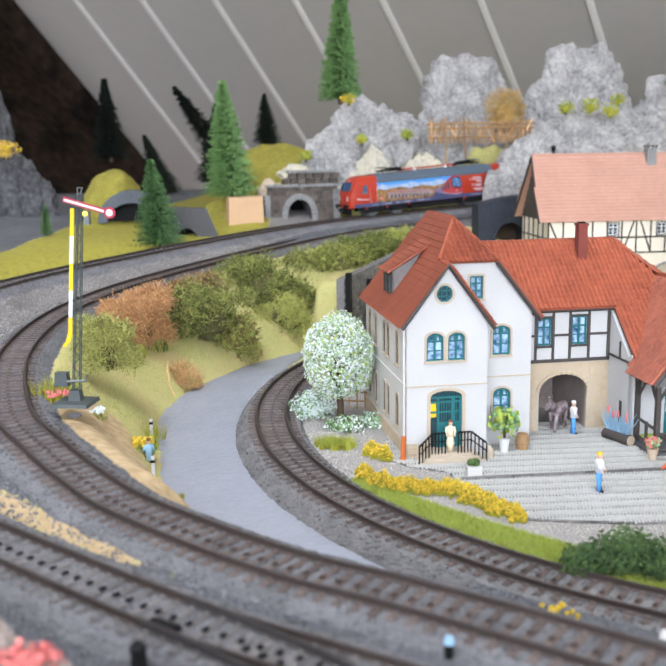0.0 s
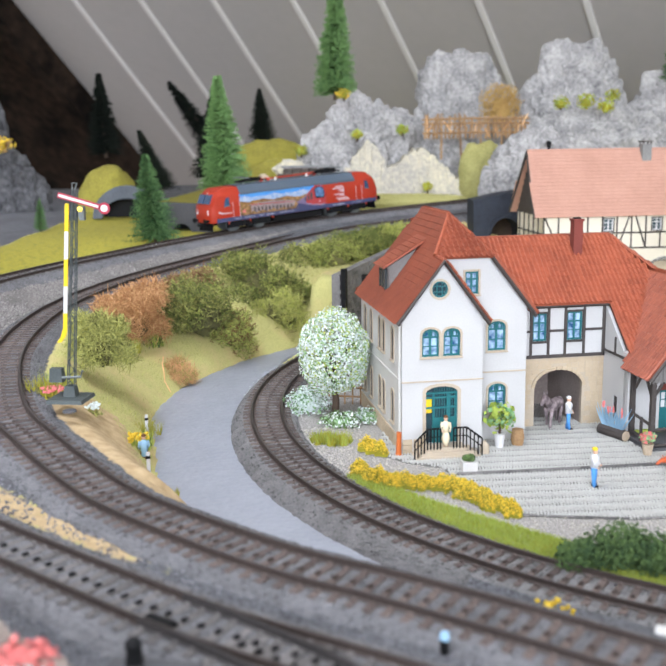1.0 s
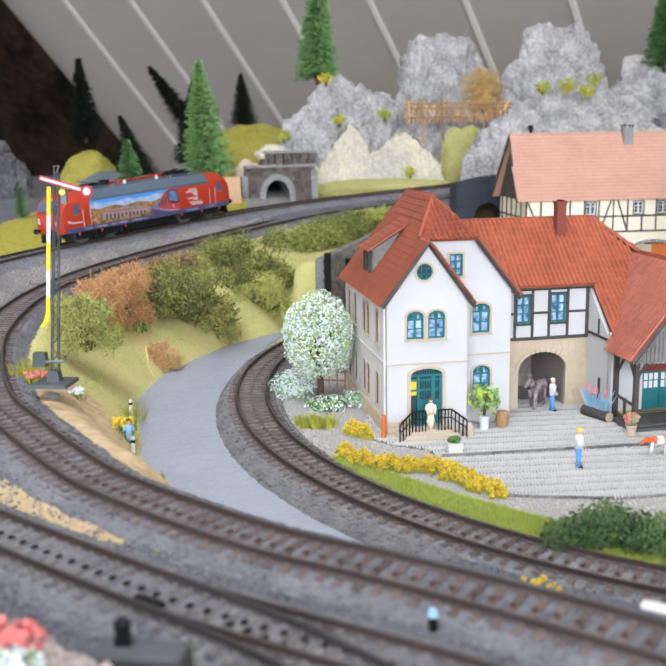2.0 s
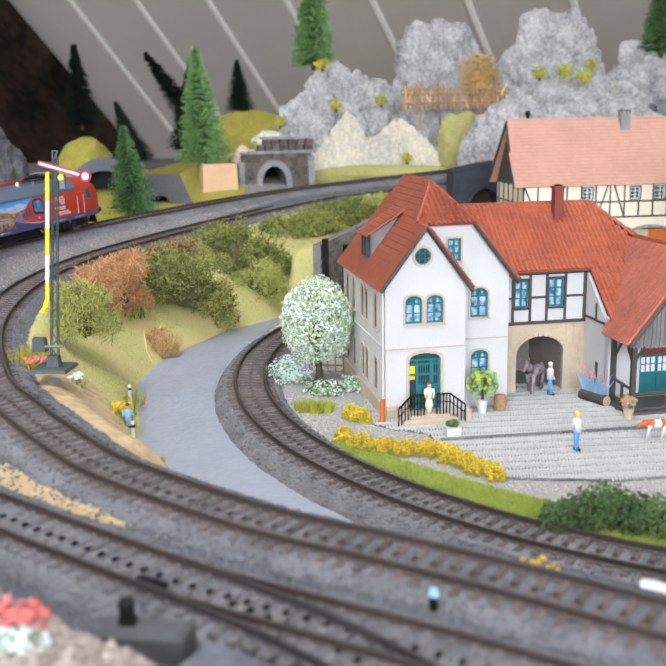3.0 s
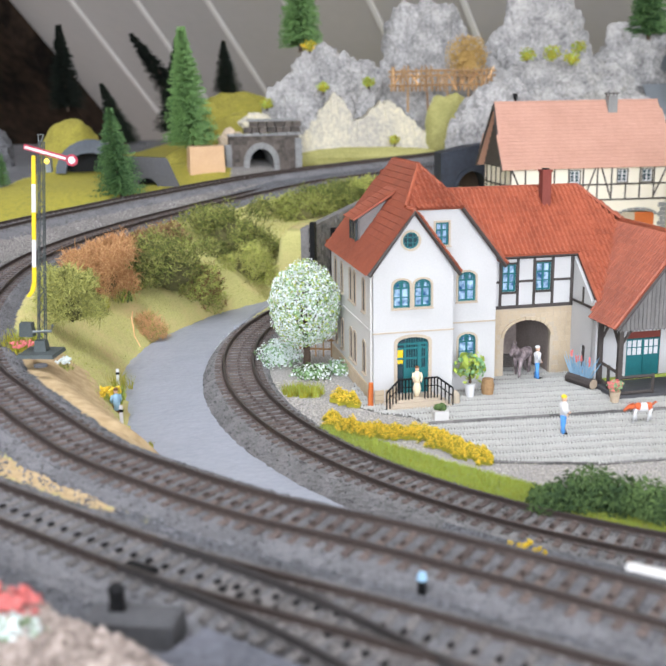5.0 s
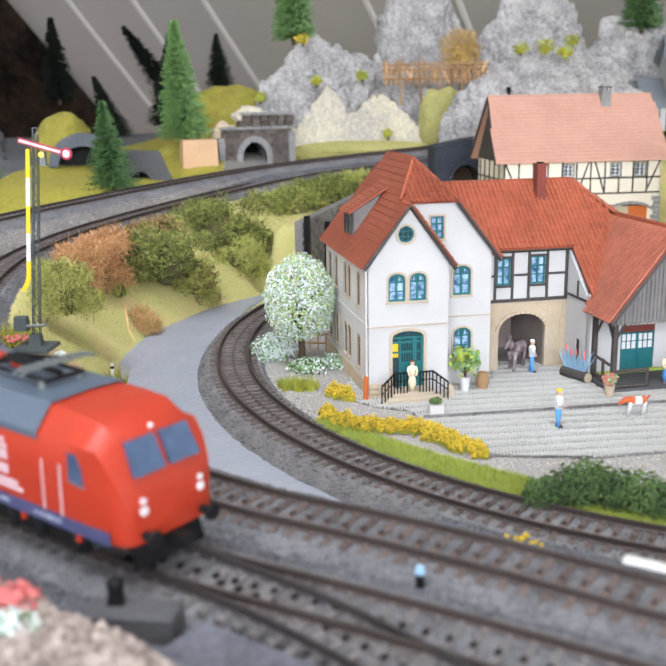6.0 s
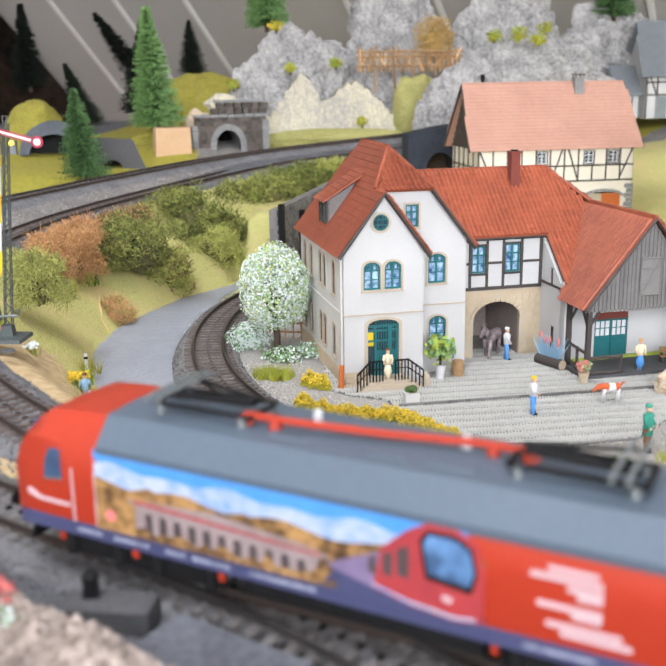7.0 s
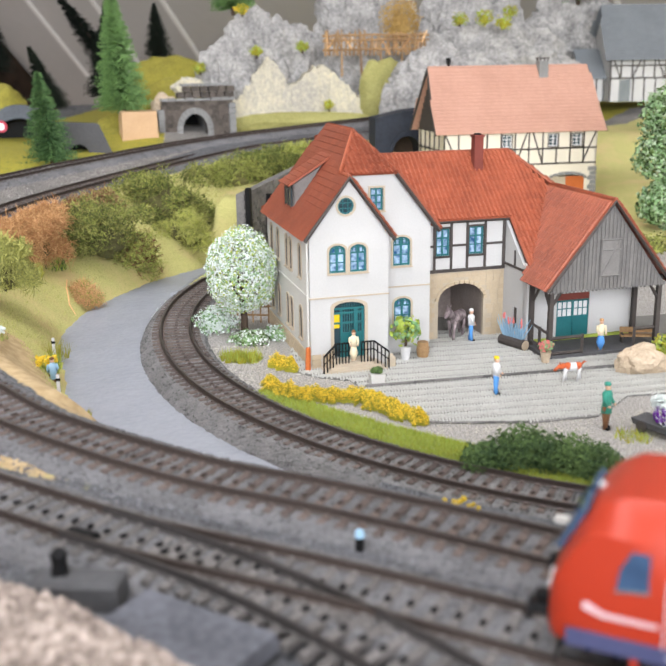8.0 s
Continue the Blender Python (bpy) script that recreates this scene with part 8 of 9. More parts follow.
def leafy_tree():
    x, y = 0.338, 0.720
    z = ground_at(x, y)
    th = thing("leafy_tree", pose(x, y, z), "tall leafy tree with white-tinged foliage", "tree")
    part("trunk", MB().tube([(0, 0, -0.003), (0.001, 0, 0.03), (0, 0, 0.08)], [0.004, 0.003, 0.0015], 7), M_TRUNK, th)
    for k in range(6):
        part("limb", MB().tube([(0, 0, 0.02 + k * 0.008), (0.014 * math.cos(k * 1.3), 0.014 * math.sin(k * 1.3), 0.035 + k * 0.008)], [0.0016, 0.0006], 5), M_TRUNK, th)
    mb = MB()
    rnd = random.Random(44)
    for c, r in (((0, 0, 0.088), (0.026, 0.024, 0.024)), ((-0.006, 0, 0.058), (0.024, 0.022, 0.022)), ((0.012, 0, 0.040), (0.024, 0.02, 0.020)), ((-0.004, 0, 0.020), (0.020, 0.02, 0.018))):
        scatter(mb, c, r, 2600, 0.0017, (0, 0, 1, 2), 0.45, 1, rnd, 0.3, 4)
    m = mat("pale_leaf", (0.42, 0.52, 0.36), (0.20, 0.30, 0.15), 0.8, 700, 60, 0.1, island=0.7)
    tagged(part("crown", mb, [M_LEAF, m, M_HEDGE], th), kind="stuff")


leafy_tree()
bush("lichen_bush", (0.262, 0.600, 0.010), (0.016, 0.012, 0.012), "olive bush behind the porch wing", [M_LICHEN_G, M_RUSTLEAF], 420, 0.0013, False, 170)
bush("lichen_bush", (0.300, 0.660, 0.014), (0.018, 0.014, 0.011), "olive bush on the meadow edge", [M_LICHEN_G, M_LICHEN], 420, 0.0013, False, 171)

# ---- foreground ----
def heap_height(x, y):
    edge = 0.2085 - 0.90 * (x + 0.059) + 0.003 * noise.noise((x * 60, y * 60, 8))
    return 0.0180 + 0.0200 * min(1.0, max(0.0, (edge - y) / 0.011)) + 0.0012 * noise.noise((x * 90, y * 90, 4))


def gravel_heap():
    """A heap of coarse pinkish chippings at the layout's front edge."""
    rnd = random.Random(55)
    m = mat("pink_beige_chippings", (0.62, 0.52, 0.455), (0.17, 0.135, 0.115), 0.9, 900, 90, 0.5, island=0.7)
    th = thing("gravel_heap", pose(0, 0, 0), "heap of coarse pinkish beige chippings at the edge", "gravel heap")
    xs, ys = np.arange(-0.150, 0.03, 0.004), np.arange(0.100, 0.234, 0.004)
    mb = MB().add([(x, y, heap_height(x, y)) for y in ys for x in xs], [(j * len(xs) + i, j * len(xs) + i + 1, (j + 1) * len(xs) + i + 1, (j + 1) * len(xs) + i) for j in range(len(ys) - 1) for i in range(len(xs) - 1)])
    part("mound", mb, m, th)
    mb = MB()
    for _ in range(17000):
        x, y = rnd.uniform(-0.135, 0.02), rnd.uniform(0.110, 0.228)
        z = heap_height(x, y)
        if z < 0.0300 + rnd.uniform(-0.002, 0.001):
            continue
        s = rnd.uniform(0.0009, 0.0018)
        M = Matrix.Translation((x, y, z + s * 0.2)) @ Euler((rnd.uniform(0, 3), rnd.uniform(0, 3), rnd.uniform(0, 3))).to_matrix().to_4x4()
        mb.add([(s, 0, 0), (-s, 0, 0), (0, s, 0), (0, -s, 0), (0, 0, s * 0.8), (0, 0, -s * 0.8)], [(0, 2, 4), (2, 1, 4), (1, 3, 4), (3, 0, 4), (2, 0, 5), (1, 2, 5), (3, 1, 5), (0, 3, 5)], 0, M)
    tagged(part("gravel", mb, m, th), kind="stuff")


gravel_heap()
bush("coral_flowers", (-0.0685, 0.1965, 0.0385), (0.0085, 0.007, 0.0050), "coral pink flowers on the gravel heap", [M_PINKFLOWER, M_PINKFLOWER], 420, 0.0010, False, 180, "flowers", base=0.004)
bush("white_flowers", (-0.0650, 0.1870, 0.0375), (0.0080, 0.006, 0.0050), "white and green flower clump on the gravel heap", [M_BLOSSOM, M_BLOSSOM, M_LEAF], 420, 0.0010, False, 181, "flowers", base=0.004)
tm = thing("point_motor", pose(-0.0425, 0.2075, 0.0265, 0, 0, -10), "dark grey turnout motor housing beside the track", "turnout motor")
part("housing", MB().box(-0.0120, 0.0120, -0.0060, 0.0060, -0.012, 0.0040, t=0.0012), M_GREYBOARD, tm)
part("lid", MB().box(-0.0100, 0.0100, -0.0040, 0.0040, 0.0040, 0.0046, t=0.0008), M_GREYBOARD, tm)
tl = thing("point_lantern", pose(-0.0465, 0.2095, 0.0311), "small black turnout lantern beside the rails", "lantern")
part("body", MB().box(-0.0019, 0.0019, -0.0016, 0.0016, 0, 0.0030, t=0.0003), M_BLACK, tl)
part("head", MB().tube([(0, 0, 0.0030), (0, 0, 0.0052), (0, 0, 0.0064)], [0.0018, 0.0022, 0.0012], 10), M_BLACK, tl)
tagged(part("turnout_frog", MB().box(-0.0050, 0.0050, -0.0022, 0.0022, 0, 0.0018, t=0.0005), M_BLACK, at=pose(-0.0452, 0.2350, 0.0272, 0, 0, -33)), "black turnout tie bar between the rails", "tie bar")
tagged(part("grey_board", MB().box(-0.019, 0.019, -0.014, 0.014, -0.004, 0.0, t=0.0008), mat("grey_blue_board", (0.14, 0.145, 0.168), (0.055, 0.058, 0.068), 0.85, 400, 60, 0.6, spread=0.3), at=pose(-0.0190, 0.1800, 0.0300, 0, 0, -38)), "grey-blue painted board beside the turnout", "board")


# ---- locomotive ----
def build_loco():
    lo = thing("locomotive", pose(0, 0, 0.1), "red electric locomotive with a landscape mural on its sides", "locomotive")
    secs = [(0.1022, 0.0118, 0.0225), (0.1015, 0.0140, 0.0248), (0.1000, 0.0154, 0.0290), (0.0970, 0.0164, 0.0355), (0.0935, 0.0169, 0.0405), (0.0885, 0.0172, 0.0438), (0.0800, 0.0172, 0.0445), (0.0660, 0.0172, 0.0445)]
    secs = secs + [(-x, w, z) for x, w, z in secs[::-1]]
    vs, fs = [], []
    for x, w, zt in secs:
        sh = min(0.0372, zt - 0.0030)
        prof = [(-w * 0.96, 0.0098), (-w, 0.0125), (-w, sh * 0.6 + 0.005), (-w, sh), (-w * 0.68, zt), (0, zt + 0.0006), (w * 0.68, zt), (w, sh), (w, sh * 0.6 + 0.005), (w, 0.0125), (w * 0.96, 0.0098)]
        vs += [(x, y, z) for y, z in prof]
    k = 11
    for i in range(len(secs) - 1):
        for j in range(k - 1):
            fs.append((i * k + j, i * k + j + 1, (i + 1) * k + j + 1, (i + 1) * k + j))
        fs.append((i * k + k - 1, i * k, (i + 1) * k, (i + 1) * k + k - 1))
    fs += [tuple(range(k))[::-1], tuple((len(secs) - 1) * k + j for j in range(k))]
    body = part("body", MB().add(vs, fs), M_LOCORED, lo, smooth=True)
    body.data.set_sharp_from_angle(angle=radians(38))
    # grey roof over the middle
    mb = MB()
    pr = [(-0.01745, 0.0360), (-0.01750, 0.0378), (-0.0120, 0.0452), (0, 0.0458), (0.0120, 0.0452), (0.01750, 0.0378), (0.01745, 0.0360)]
    xs = (-0.0700, 0.0700)
    mb.add([(x, y, z) for x in xs for y, z in pr], [(j, j + 1, 7 + j + 1, 7 + j) for j in range(6)])
    mb.add([(x, y * 0.985, z - 0.001) for x in xs for y, z in pr], [(j, j + 1, 7 + j + 1, 7 + j) for j in range(6)])
    part("roof", mb, M_LOCOGREY, lo)
    for s in (-1, 1):
        q = lambda u: u * -s            # left to right as seen from this side

        def plate(name, poly, material, lift, parent=body, label=""):
            y = s * (0.0172 + lift)
            if name.startswith(("mural", "lettering")):
                poly = [(u - 0.0045, z) for u, z in poly]
            return part(name, MB().slab([(q(u), y, z) for u, z in poly], (0, -s * (lift + 0.0002), 0)), material, parent, label)

        plate("skirt_band", [(-0.0975, 0.0100), (0.0975, 0.0100), (0.0975, 0.0142), (-0.0975, 0.0142)], M_LOCOBLUE, 0.00010)
        plate("mural_hill", [(-0.0665, 0.0142), (0.0360, 0.0142), (0.0360, 0.0300), (-0.0665, 0.0330)], M_HILL, 0.00012)
        plate("mural_sky", [(-0.0665, 0.0345)] + [(-0.0665 + 0.005 * i, 0.0310 + 0.0012 * math.sin(i * 1.3)) for i in range(1, 20)] + [(0.0310, 0.0318), (0.0330, 0.0369), (-0.0665, 0.0369)], M_SKY, 0.00018)
        top = [(-0.0665 + 0.004 * i, 0.0332 - 0.0011 * (i / 24) + 0.0013 * math.sin(i * 1.1) * math.sin(i * 0.37 + 1)) for i in range(25)]
        low = [(-0.0665 + 0.004 * i, 0.0285 - 0.0012 * (i / 24) + 0.0011 * math.sin(i * 0.9 + 2)) for i in range(25)]
        plate("mural_cloud", top + low[::-1], M_CLOUD, 0.00024)
        hill = [(-0.0665, 0.0270), (-0.058, 0.0262), (-0.050, 0.0290), (-0.042, 0.0264), (-0.032, 0.0258), (-0.022, 0.0282), (-0.013, 0.0252), (-0.004, 0.0262), (0.004, 0.0240), (0.012, 0.0262), (0.020, 0.0240)]
        plate("mural_hill", hill + [(0.02, 0.0225), (-0.0665, 0.0225)], M_HILL, 0.00030)
        plate("mural_mist", [(-0.0560, 0.0248), (-0.0300, 0.0262), (-0.0060, 0.0236), (0.0000, 0.0222), (0.0000, 0.0212), (-0.0560, 0.0238)], M_VIADUCT, 0.00034)
        plate("mural_viaduct", [(-0.0540, 0.0160), (-0.0040, 0.0156), (-0.0020, 0.0216), (-0.0540, 0.0240)], M_VIADUCT, 0.00036)
        plate("mural_roofline", [(-0.0540, 0.0240), (-0.0020, 0.0216), (-0.0020, 0.0222), (-0.0540, 0.0250)], M_MURALTRAIN, 0.00040)
        for i in range(11):
            u = -0.0510 + i * 0.0043
            z0, z1 = 0.0160, 0.0222 - 0.00022 * i
            plate("mural_arch", [(u, z0), (u + 0.0023, z0), (u + 0.0023, z1 - 0.0012), (u + 0.0017, z1 - 0.0003), (u + 0.0006, z1 - 0.0003), (u, z1 - 0.0012)], M_MURALARCH, 0.00042)
        rocks = [(-0.0665 + 0.0022 * i, 0.0166 + 0.0016 * math.sin(i * 1.7) * math.sin(i * 0.6) + 0.0007 * math.sin(i * 3.1)) for i in range(32)]
        plate("mural_rock", rocks + [(0.0020, 0.0142), (-0.0665, 0.0142)], M_HILL, 0.00044)
        plate("mural_sweep", [(-0.0020, 0.0142), (0.0362, 0.0118), (0.0362, 0.0160), (0.0160, 0.0178), (0.0020, 0.0200)], M_LOCOBLUE, 0.00044)
        plate("mural_coach", [(-0.0005, 0.0200), (0.0100, 0.0172), (0.0160, 0.0160), (0.0180, 0.0290), (0.0120, 0.0262), (0.0040, 0.0226)], M_MURALVIOLET, 0.00046)
        plate("mural_train", [(0.0110, 0.0172), (0.0200, 0.0148), (0.0300, 0.0138), (0.0360, 0.0146), (0.0362, 0.0268), (0.0345, 0.0335), (0.0300, 0.0360), (0.0235, 0.0362), (0.0190, 0.0335), (0.0130, 0.0278)], M_MURALTRAIN, 0.00050)
        plate("mural_stripe", [(0.0110, 0.0176), (0.0200, 0.0152), (0.0300, 0.0142), (0.0345, 0.0148), (0.0345, 0.0154), (0.0300, 0.0149), (0.0200, 0.0159), (0.0110, 0.0182)], M_CLOUD, 0.00054)
        plate("mural_windscreen", [(0.0232, 0.0226), (0.0335, 0.0212), (0.0348, 0.0262), (0.0335, 0.0325), (0.0300, 0.0346), (0.0236, 0.0346), (0.0218, 0.0318)], M_BLACK, 0.00056)
        plate("mural_windscreen", [(0.0240, 0.0240), (0.0330, 0.0228), (0.0340, 0.0264), (0.0329, 0.0318), (0.0298, 0.0336), (0.0241, 0.0336), (0.0227, 0.0314)], M_MURALGLASS, 0.00060)
        plate("mural_mark", [(0.0268, 0.0196), (0.0296, 0.0192), (0.0290, 0.0178), (0.0274, 0.0180)], M_LETTER, 0.00056)
        for u, w, z0, z1 in ((0.0168, 0.0026, 0.0218, 0.0286), (0.0134, 0.0022, 0.0214, 0.0264), (0.0100, 0.0018, 0.0210, 0.0244)):
            plate("mural_side_window", [(u, z0), (u + w, z0 - 0.0005), (u + w, z1 + 0.0010), (u, z1)], M_MURALARCH, 0.00056)
        plate("mural_badge", [(-0.0620 + 0.0016 * math.cos(a), 0.0186 + 0.0016 * math.sin(a)) for a in np.linspace(0, 2 * math.pi, 13)[:-1]], M_PINKFLOWER, 0.00050)
        for u0, u1, z in ((0.0490, 0.0590, 0.0318), (0.0455, 0.0600, 0.0298), (0.0530, 0.0600, 0.0278), (0.0550, 0.0600, 0.0262), (0.0470, 0.0600, 0.0232), (0.0540, 0.0600, 0.0216), (0.0490, 0.0640, 0.0188), (0.0520, 0.0660, 0.0170)):
            plate("lettering", [(u0, z - 0.0007), (u1, z - 0.0007), (u1, z + 0.0007), (u0, z + 0.0007)], M_LETTER, 0.00015)
        for u0, u1 in ((-0.078, -0.070), (-0.066, -0.055), (-0.050, -0.044), (-0.042, -0.031), (-0.026, -0.008), (0.040, 0.055), (0.066, 0.078)):
            plate("skirt_lettering", [(u0, 0.0115), (u1, 0.0115), (u1, 0.0125), (u0, 0.0125)], M_PALETEXT, 0.00018)
        for sg in (-1, 1):
            plate("cab_window", [(sg * 0.0822, 0.0264), (sg * 0.0884, 0.0256), (sg * 0.0878, 0.0304), (sg * 0.0858, 0.0348), (sg * 0.0822, 0.0348)][::sg], M_GLASS, 0.00015, body, "dark cab side window")
            plate("window_frame", [(sg * 0.0820, 0.0258), (sg * 0.0886, 0.0250), (sg * 0.0884, 0.0256), (sg * 0.0822, 0.0264)][::sg], M_STEEL, 0.00022)
            plate("handrail", [(sg * 0.0785, 0.0140), (sg * 0.0789, 0.0140), (sg * 0.0789, 0.0300), (sg * 0.0785, 0.0300)], M_LETTER, 0.00040)
            plate("handrail", [(sg * 0.0710, 0.0140), (sg * 0.0713, 0.0140), (sg * 0.0713, 0.0300), (sg * 0.0710, 0.0300)], M_LETTER, 0.00040)
        plate("emblem", [(-0.0945, 0.0195), (-0.0905, 0.0182), (-0.0800, 0.0182), (-0.0800, 0.0192), (-0.0905, 0.0195), (-0.0935, 0.0212), (-0.0945, 0.0212)], M_LETTER, 0.00015)
        for u in (-0.084, -0.060, -0.034, 0.034, 0.060, 0.084):
            part("step_bracket", MB().box(q(u) - 0.0007, q(u) + 0.0007, min(s * 0.0160, s * 0.0170), max(s * 0.0160, s * 0.0170), 0.0076, 0.0100), M_LOCORED, lo)
    for e in (-1, 1):
        # windscreen in two panes, lamps, buffers, plough
        for sy in (-1, 1):
            a0, a1 = sy * 0.0010, sy * 0.0112
            mb = MB().slab([(e * 0.1002, a0, 0.0292), (e * 0.1002, a1, 0.0292), (e * 0.0958, a1 * 0.93, 0.0385), (e * 0.0958, a0, 0.0385)], (e * 0.0013, 0, 0.0003))
            part("windscreen_pane", mb, M_GLASS, body, "blue-grey windscreen pane")
            part("lamp_unit", MB().tube([(e * 0.1005, sy * 0.0098, 0.0195), (e * 0.1026, sy * 0.0098, 0.0195)], 0.0014, 10), M_PLWHITE, body)
            part("lamp_unit", MB().tube([(e * 0.1005, sy * 0.0098, 0.0222), (e * 0.1024, sy * 0.0098, 0.0225)], 0.0009, 10), M_PLWHITE, body)
            bf = part("buffer", MB().tube([(e * 0.0990, sy * 0.0100, 0.0122), (e * 0.1060, sy * 0.0100, 0.0122)], [0.0012, 0.0012], 8), M_BLACK, lo)
            part("buffer_plate", MB().tube([(e * 0.1060, sy * 0.0100, 0.0122), (e * 0.1070, sy * 0.0100, 0.0122)], [0.0026, 0.0024], 12), M_BLACK, bf)
        part("top_lamp", MB().ball((e * 0.0948, 0, 0.0400), 0.0008, 0, 8, 5), M_PLWHITE, body)
        part("headstock", MB().box(min(e * 0.0970, e * 0.1005), max(e * 0.0970, e * 0.1005), -0.0130, 0.0130, 0.0088, 0.0150), M_BLACK, lo)
        part("rail_guard", MB().slab([(e * 0.1000, -0.0120, 0.0022), (e * 0.1000, 0.0120, 0.0022), (e * 0.0985, 0.0115, 0.0090), (e * 0.0985, -0.0115, 0.0090)], (e * 0.0008, 0, 0)), M_BLACK, lo)
        part("coupling", MB().box(min(e * 0.100, e * 0.108), max(e * 0.100, e * 0.108), -0.0022, 0.0022, 0.0070, 0.0095), M_BLACK, lo)
        # bogie
        bg_ = part("bogie", MB().box(e * 0.060 - 0.0250, e * 0.060 + 0.0250, -0.0150, -0.0128, 0.0040, 0.0098, t=0.0006).box(e * 0.060 - 0.0250, e * 0.060 + 0.0250, 0.0128, 0.0150, 0.0040, 0.0098, t=0.0006).box(e * 0.060 - 0.0050, e * 0.060 + 0.0050, -0.0128, 0.0128, 0.0050, 0.0098), M_BLACK, lo)
        for k in (-0.022, -0.006, 0.006, 0.022):
            for sy in (-1, 1):
                part("spring", MB().tube([(e * 0.060 + k, sy * 0.0155, 0.0040), (e * 0.060 + k, sy * 0.0155, 0.0095)], 0.0016, 8), M_BLACK, bg_)
        # pantograph
        px = e * 0.046
        pg = part("pantograph", MB().tube([(px - 0.014, -0.0060, 0.0480), (px + 0.014, -0.0060, 0.0480)], 0.0007, 5).tube([(px - 0.014, 0.0060, 0.0480), (px + 0.014, 0.0060, 0.0480)], 0.0007, 5).tube([(px - 0.014, -0.0060, 0.0480), (px - 0.014, 0.0060, 0.0480)], 0.0008, 5).tube([(px + 0.014, -0.0060, 0.0480), (px + 0.014, 0.0060, 0.0480)], 0.0008, 5), M_BLACK, lo, "black folded pantograph")
        part("arm", MB().tube([(px + e * 0.012, 0, 0.0485), (px - e * 0.012, 0, 0.0500)], 0.0011, 6), M_BLACK, pg)
        part("arm", MB().tube([(px - e * 0.012, -0.002, 0.0500), (px + e * 0.010, -0.0060, 0.0512)], 0.0007, 5).tube([(px - e * 0.012, 0.002, 0.0500), (px + e * 0.010, 0.0060, 0.0512)], 0.0007, 5), M_BLACK, pg)
        for dx in (-0.0016, 0.0016):
            part("contact_strip", MB().tube([(px + e * 0.010 + dx, -0.0125, 0.0510), (px + e * 0.010 + dx, -0.0095, 0.0520), (px + e * 0.010 + dx, 0.0095, 0.0520), (px + e * 0.010 + dx, 0.0125, 0.0510)], 0.0006, 5), M_STEEL, pg)
        for dx in (-0.012, 0.012):
            for sy in (-1, 1):
                part("insulator", MB().tube([(px + dx, sy * 0.0060, 0.0445), (px + dx, sy * 0.0060, 0.0480)], [0.0014, 0.0010], 8), M_STEEL, pg)
        for k, (dx, dy) in enumerate(((-0.027, 0.004),)):
            part("roof_pot", MB().tube([(px + e * dx, dy, 0.0450), (px + e * dx, dy, 0.0488)], [0.0013, 0.0010], 10), M_PLWHITE, lo)
    red = [(-0.036, -0.004, 0.0458), (-0.034, -0.004, 0.0482), (-0.022, -0.004, 0.0482), (0.0, -0.001, 0.0478), (0.022, 0.002, 0.0482), (0.034, 0.002, 0.0482), (0.036, 0.002, 0.0458)]
    part("roof_conductor", MB().tube(red, 0.0010, 6), M_LOCORED, lo, "red roof conductor rail")
    for x, y in ((-0.034, -0.004), (-0.026, -0.004), (0.026, 0.002), (0.034, 0.002)):
        part("red_insulator", MB().tube([(x, y, 0.0450), (x, y, 0.0484)], [0.0017, 0.0013], 8), M_LOCORED, lo)
    for x in (-0.020, 0.004, 0.020):
        part("roof_hatch", MB().box(x - 0.006, x + 0.006, -0.0085, -0.0045, 0.0448, 0.0458, t=0.0004), M_LOCOGREY, lo)
    part("underframe", MB().box(-0.030, 0.030, -0.0125, 0.0125, 0.0035, 0.0100, t=0.001), M_BLACK, lo)
    wheels = []
    for bx in (-0.060, 0.060):
        for dx in (-0.015, 0.015):
            ws = thing("wheelset", pose((bx + dx) * 0.95, 0, 0.0071), "", "")
            for s in (-1, 1):
                part("wheel", MB().tube([(0, s * 0.0075, 0), (0, s * 0.0100, 0)], 0.0071, 20).tube([(0, s * 0.0066, 0), (0, s * 0.0075, 0)], 0.0079, 20), M_STEEL, ws)
            part("axle", MB().tube([(0, -0.0100, 0), (0, 0.0100, 0)], 0.0012, 8), M_BLACK, ws)
            ws.parent = lo
            wheels.append((ws, (bx + dx) * 0.95))
    for ob in lo.children_recursive:
        if ob.type == "MESH" and ob.parent not in [w for w, _ in wheels]:
            for v in ob.data.vertices:
                v.co.x *= 0.95
        if ob.type == "MESH" and ob.parent not in [w for w, _ in wheels] and not ob.name.startswith(("bogie", "spring")):
            for v in ob.data.vertices:
                if v.co.z > 0.0098:
                    v.co.z = 0.0098 + (v.co.z - 0.0098) * 0.88
    return lo, wheels


LOCO, WHEELS = build_loco()
RUN = ((0.0, 0.263), (0.5, 0.341), (1.0, 0.421), (1.5, 0.499), (2.0, 0.578), (2.75, 0.689), (3.5, 0.799), (4.5, 0.964), (5.5, 1.134), (6.5, 1.3055), (7.0, 1.382), (7.5, 1.4545), (8.0, 1.530))
ARC = np.concatenate([[0], np.cumsum(np.linalg.norm(np.diff(LINE3, axis=0), axis=1))])


def run_at(t):
    """Metres travelled along the outer track, smoothed."""
    ts, ss = [a for a, _ in RUN], [b for _, b in RUN]
    return float(np.mean([np.interp(t + d, ts, ss) + max(0, t + d - 8.0) * 0.142 + min(0, t + d) * 0.156 for d in (-0.2, -0.1, 0.0, 0.1, 0.2)]))


def on_track(s):
    x, y = np.interp(s, ARC, LINE3[:, 0]), np.interp(s, ARC, LINE3[:, 1])
    return Vector((x, y, float(Z3(y))))


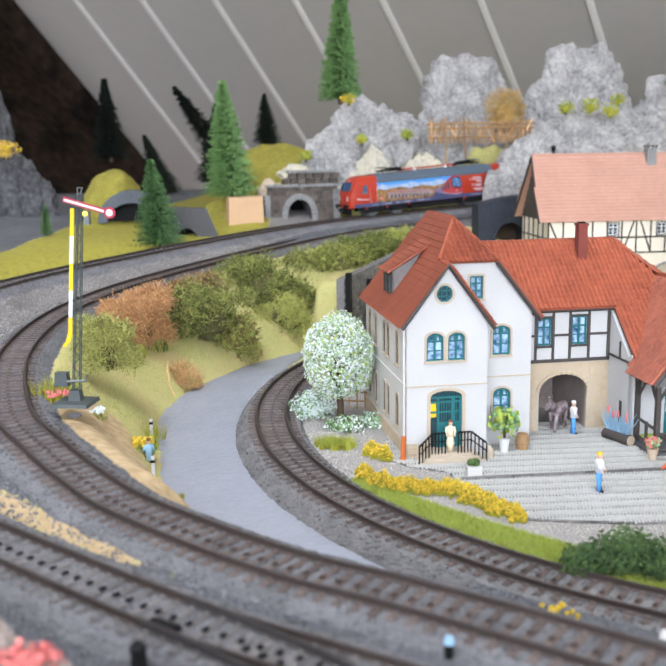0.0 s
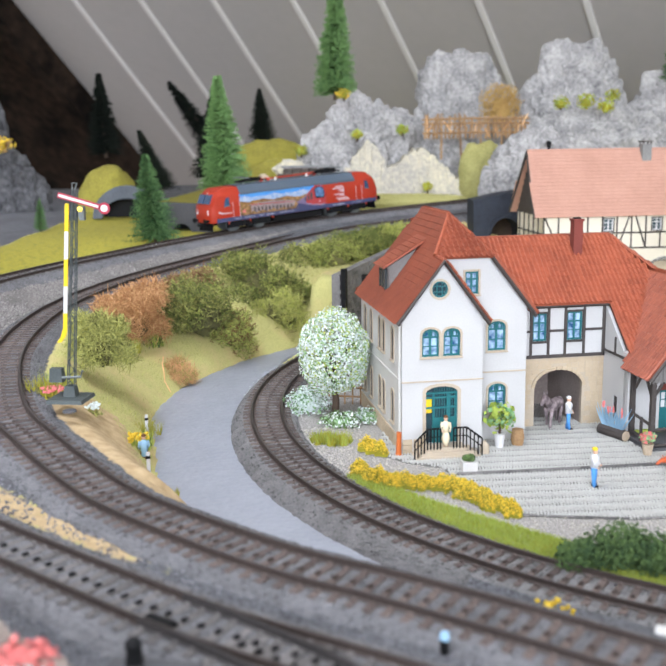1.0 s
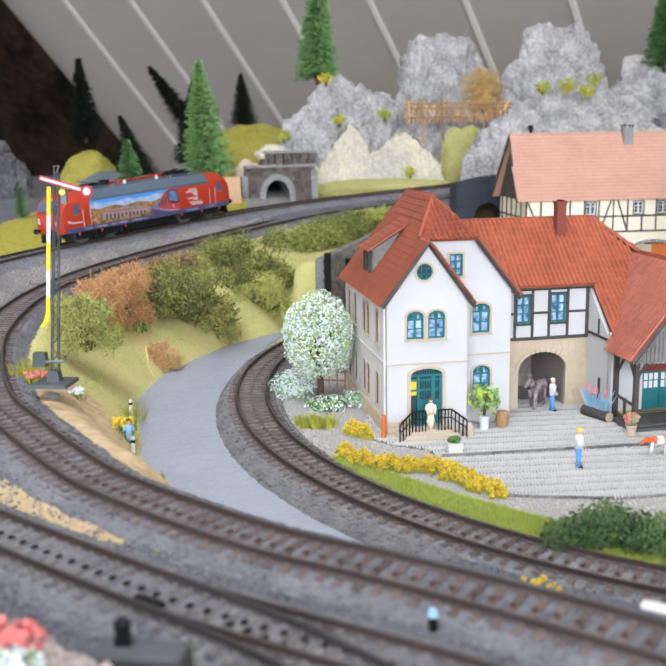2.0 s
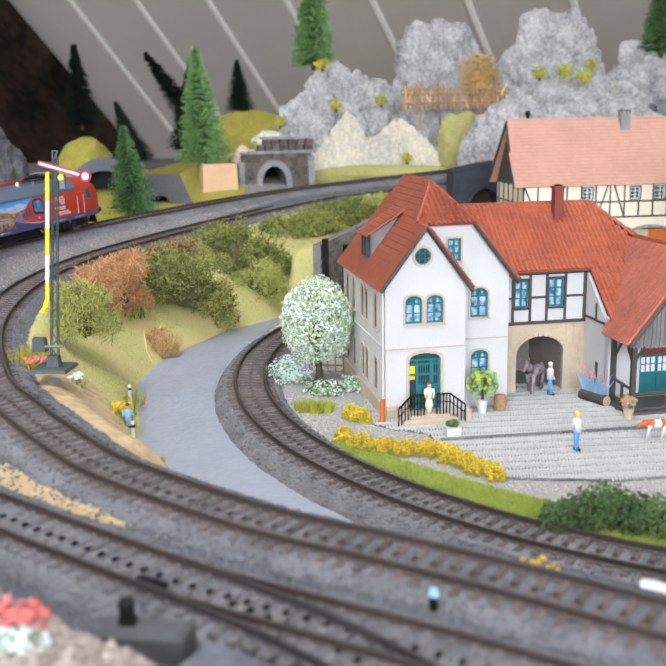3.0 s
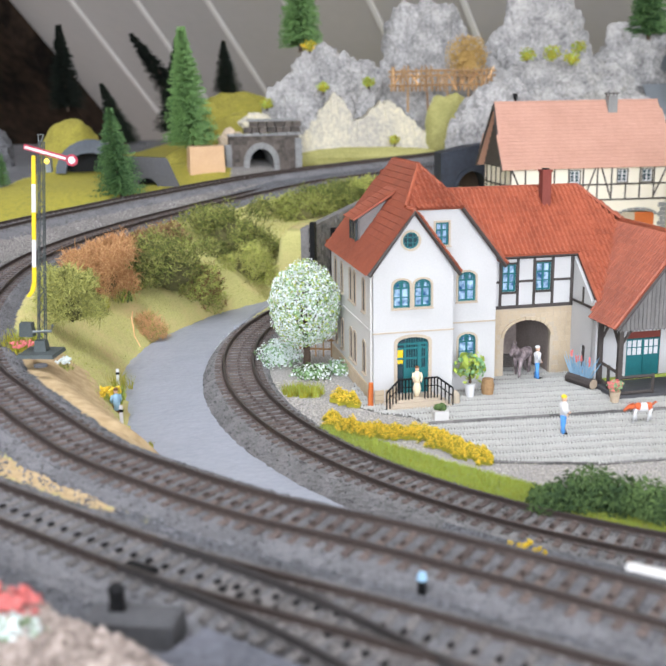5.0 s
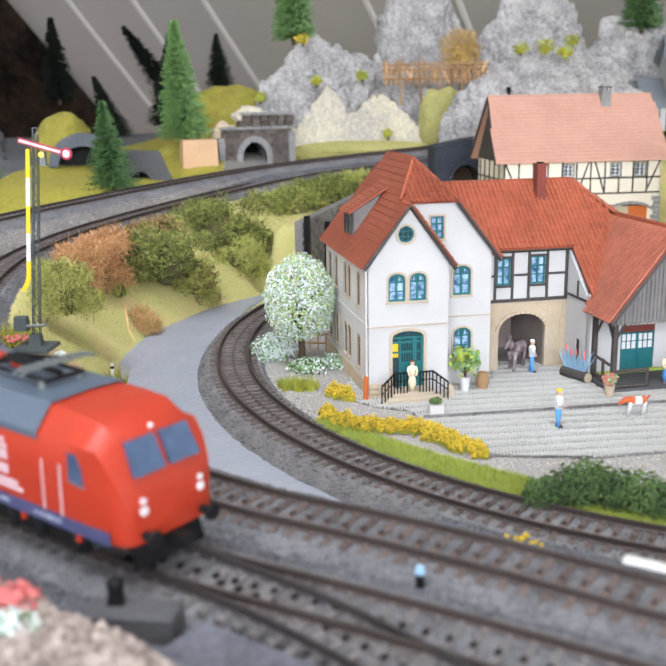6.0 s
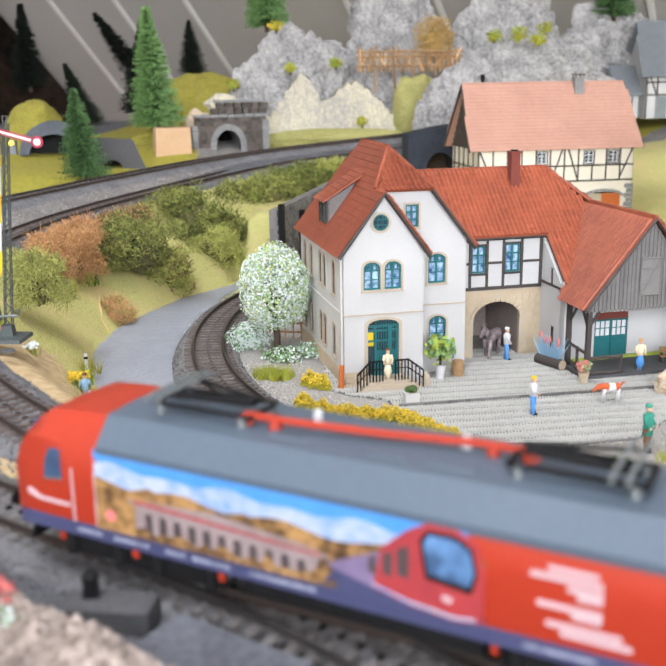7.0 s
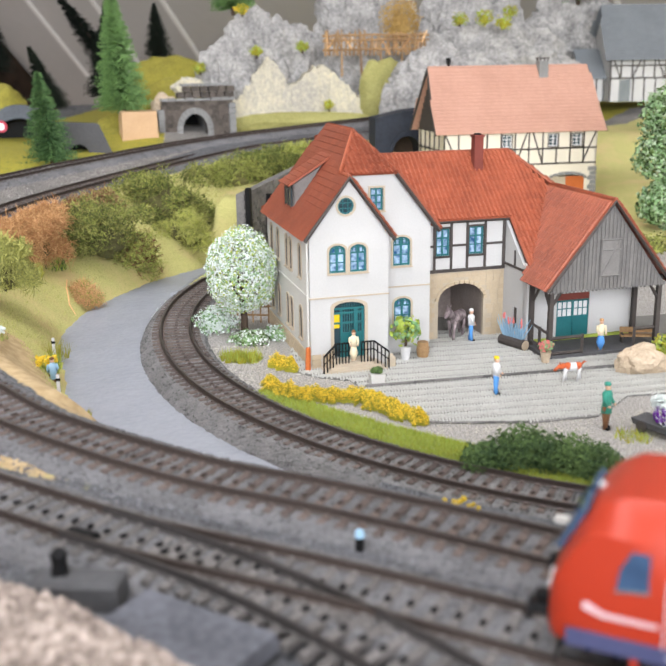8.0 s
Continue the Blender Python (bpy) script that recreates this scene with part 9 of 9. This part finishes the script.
def loco_pose(s):
    a, b = on_track(s + 0.06), on_track(s - 0.06)
    d = (a - b).normalized()
    side = Vector((0, 0, 1)).cross(d).normalized()
    up = d.cross(side)
    m = Matrix((d, side, up)).transposed().to_4x4()
    m.translation = (a + b) / 2
    return m


def motions():
    ts = [i * 0.1 for i in range(81)]
    walk(LOCO, [(t, loco_pose(run_at(t))) for t in ts])
    for ws, x in WHEELS:
        walk(ws, [(i / 30, pose(x, 0, 0.0071) @ Matrix.Rotation(run_at(i / 30) / 0.0071, 4, "Y")) for i in range(241)])


motions()
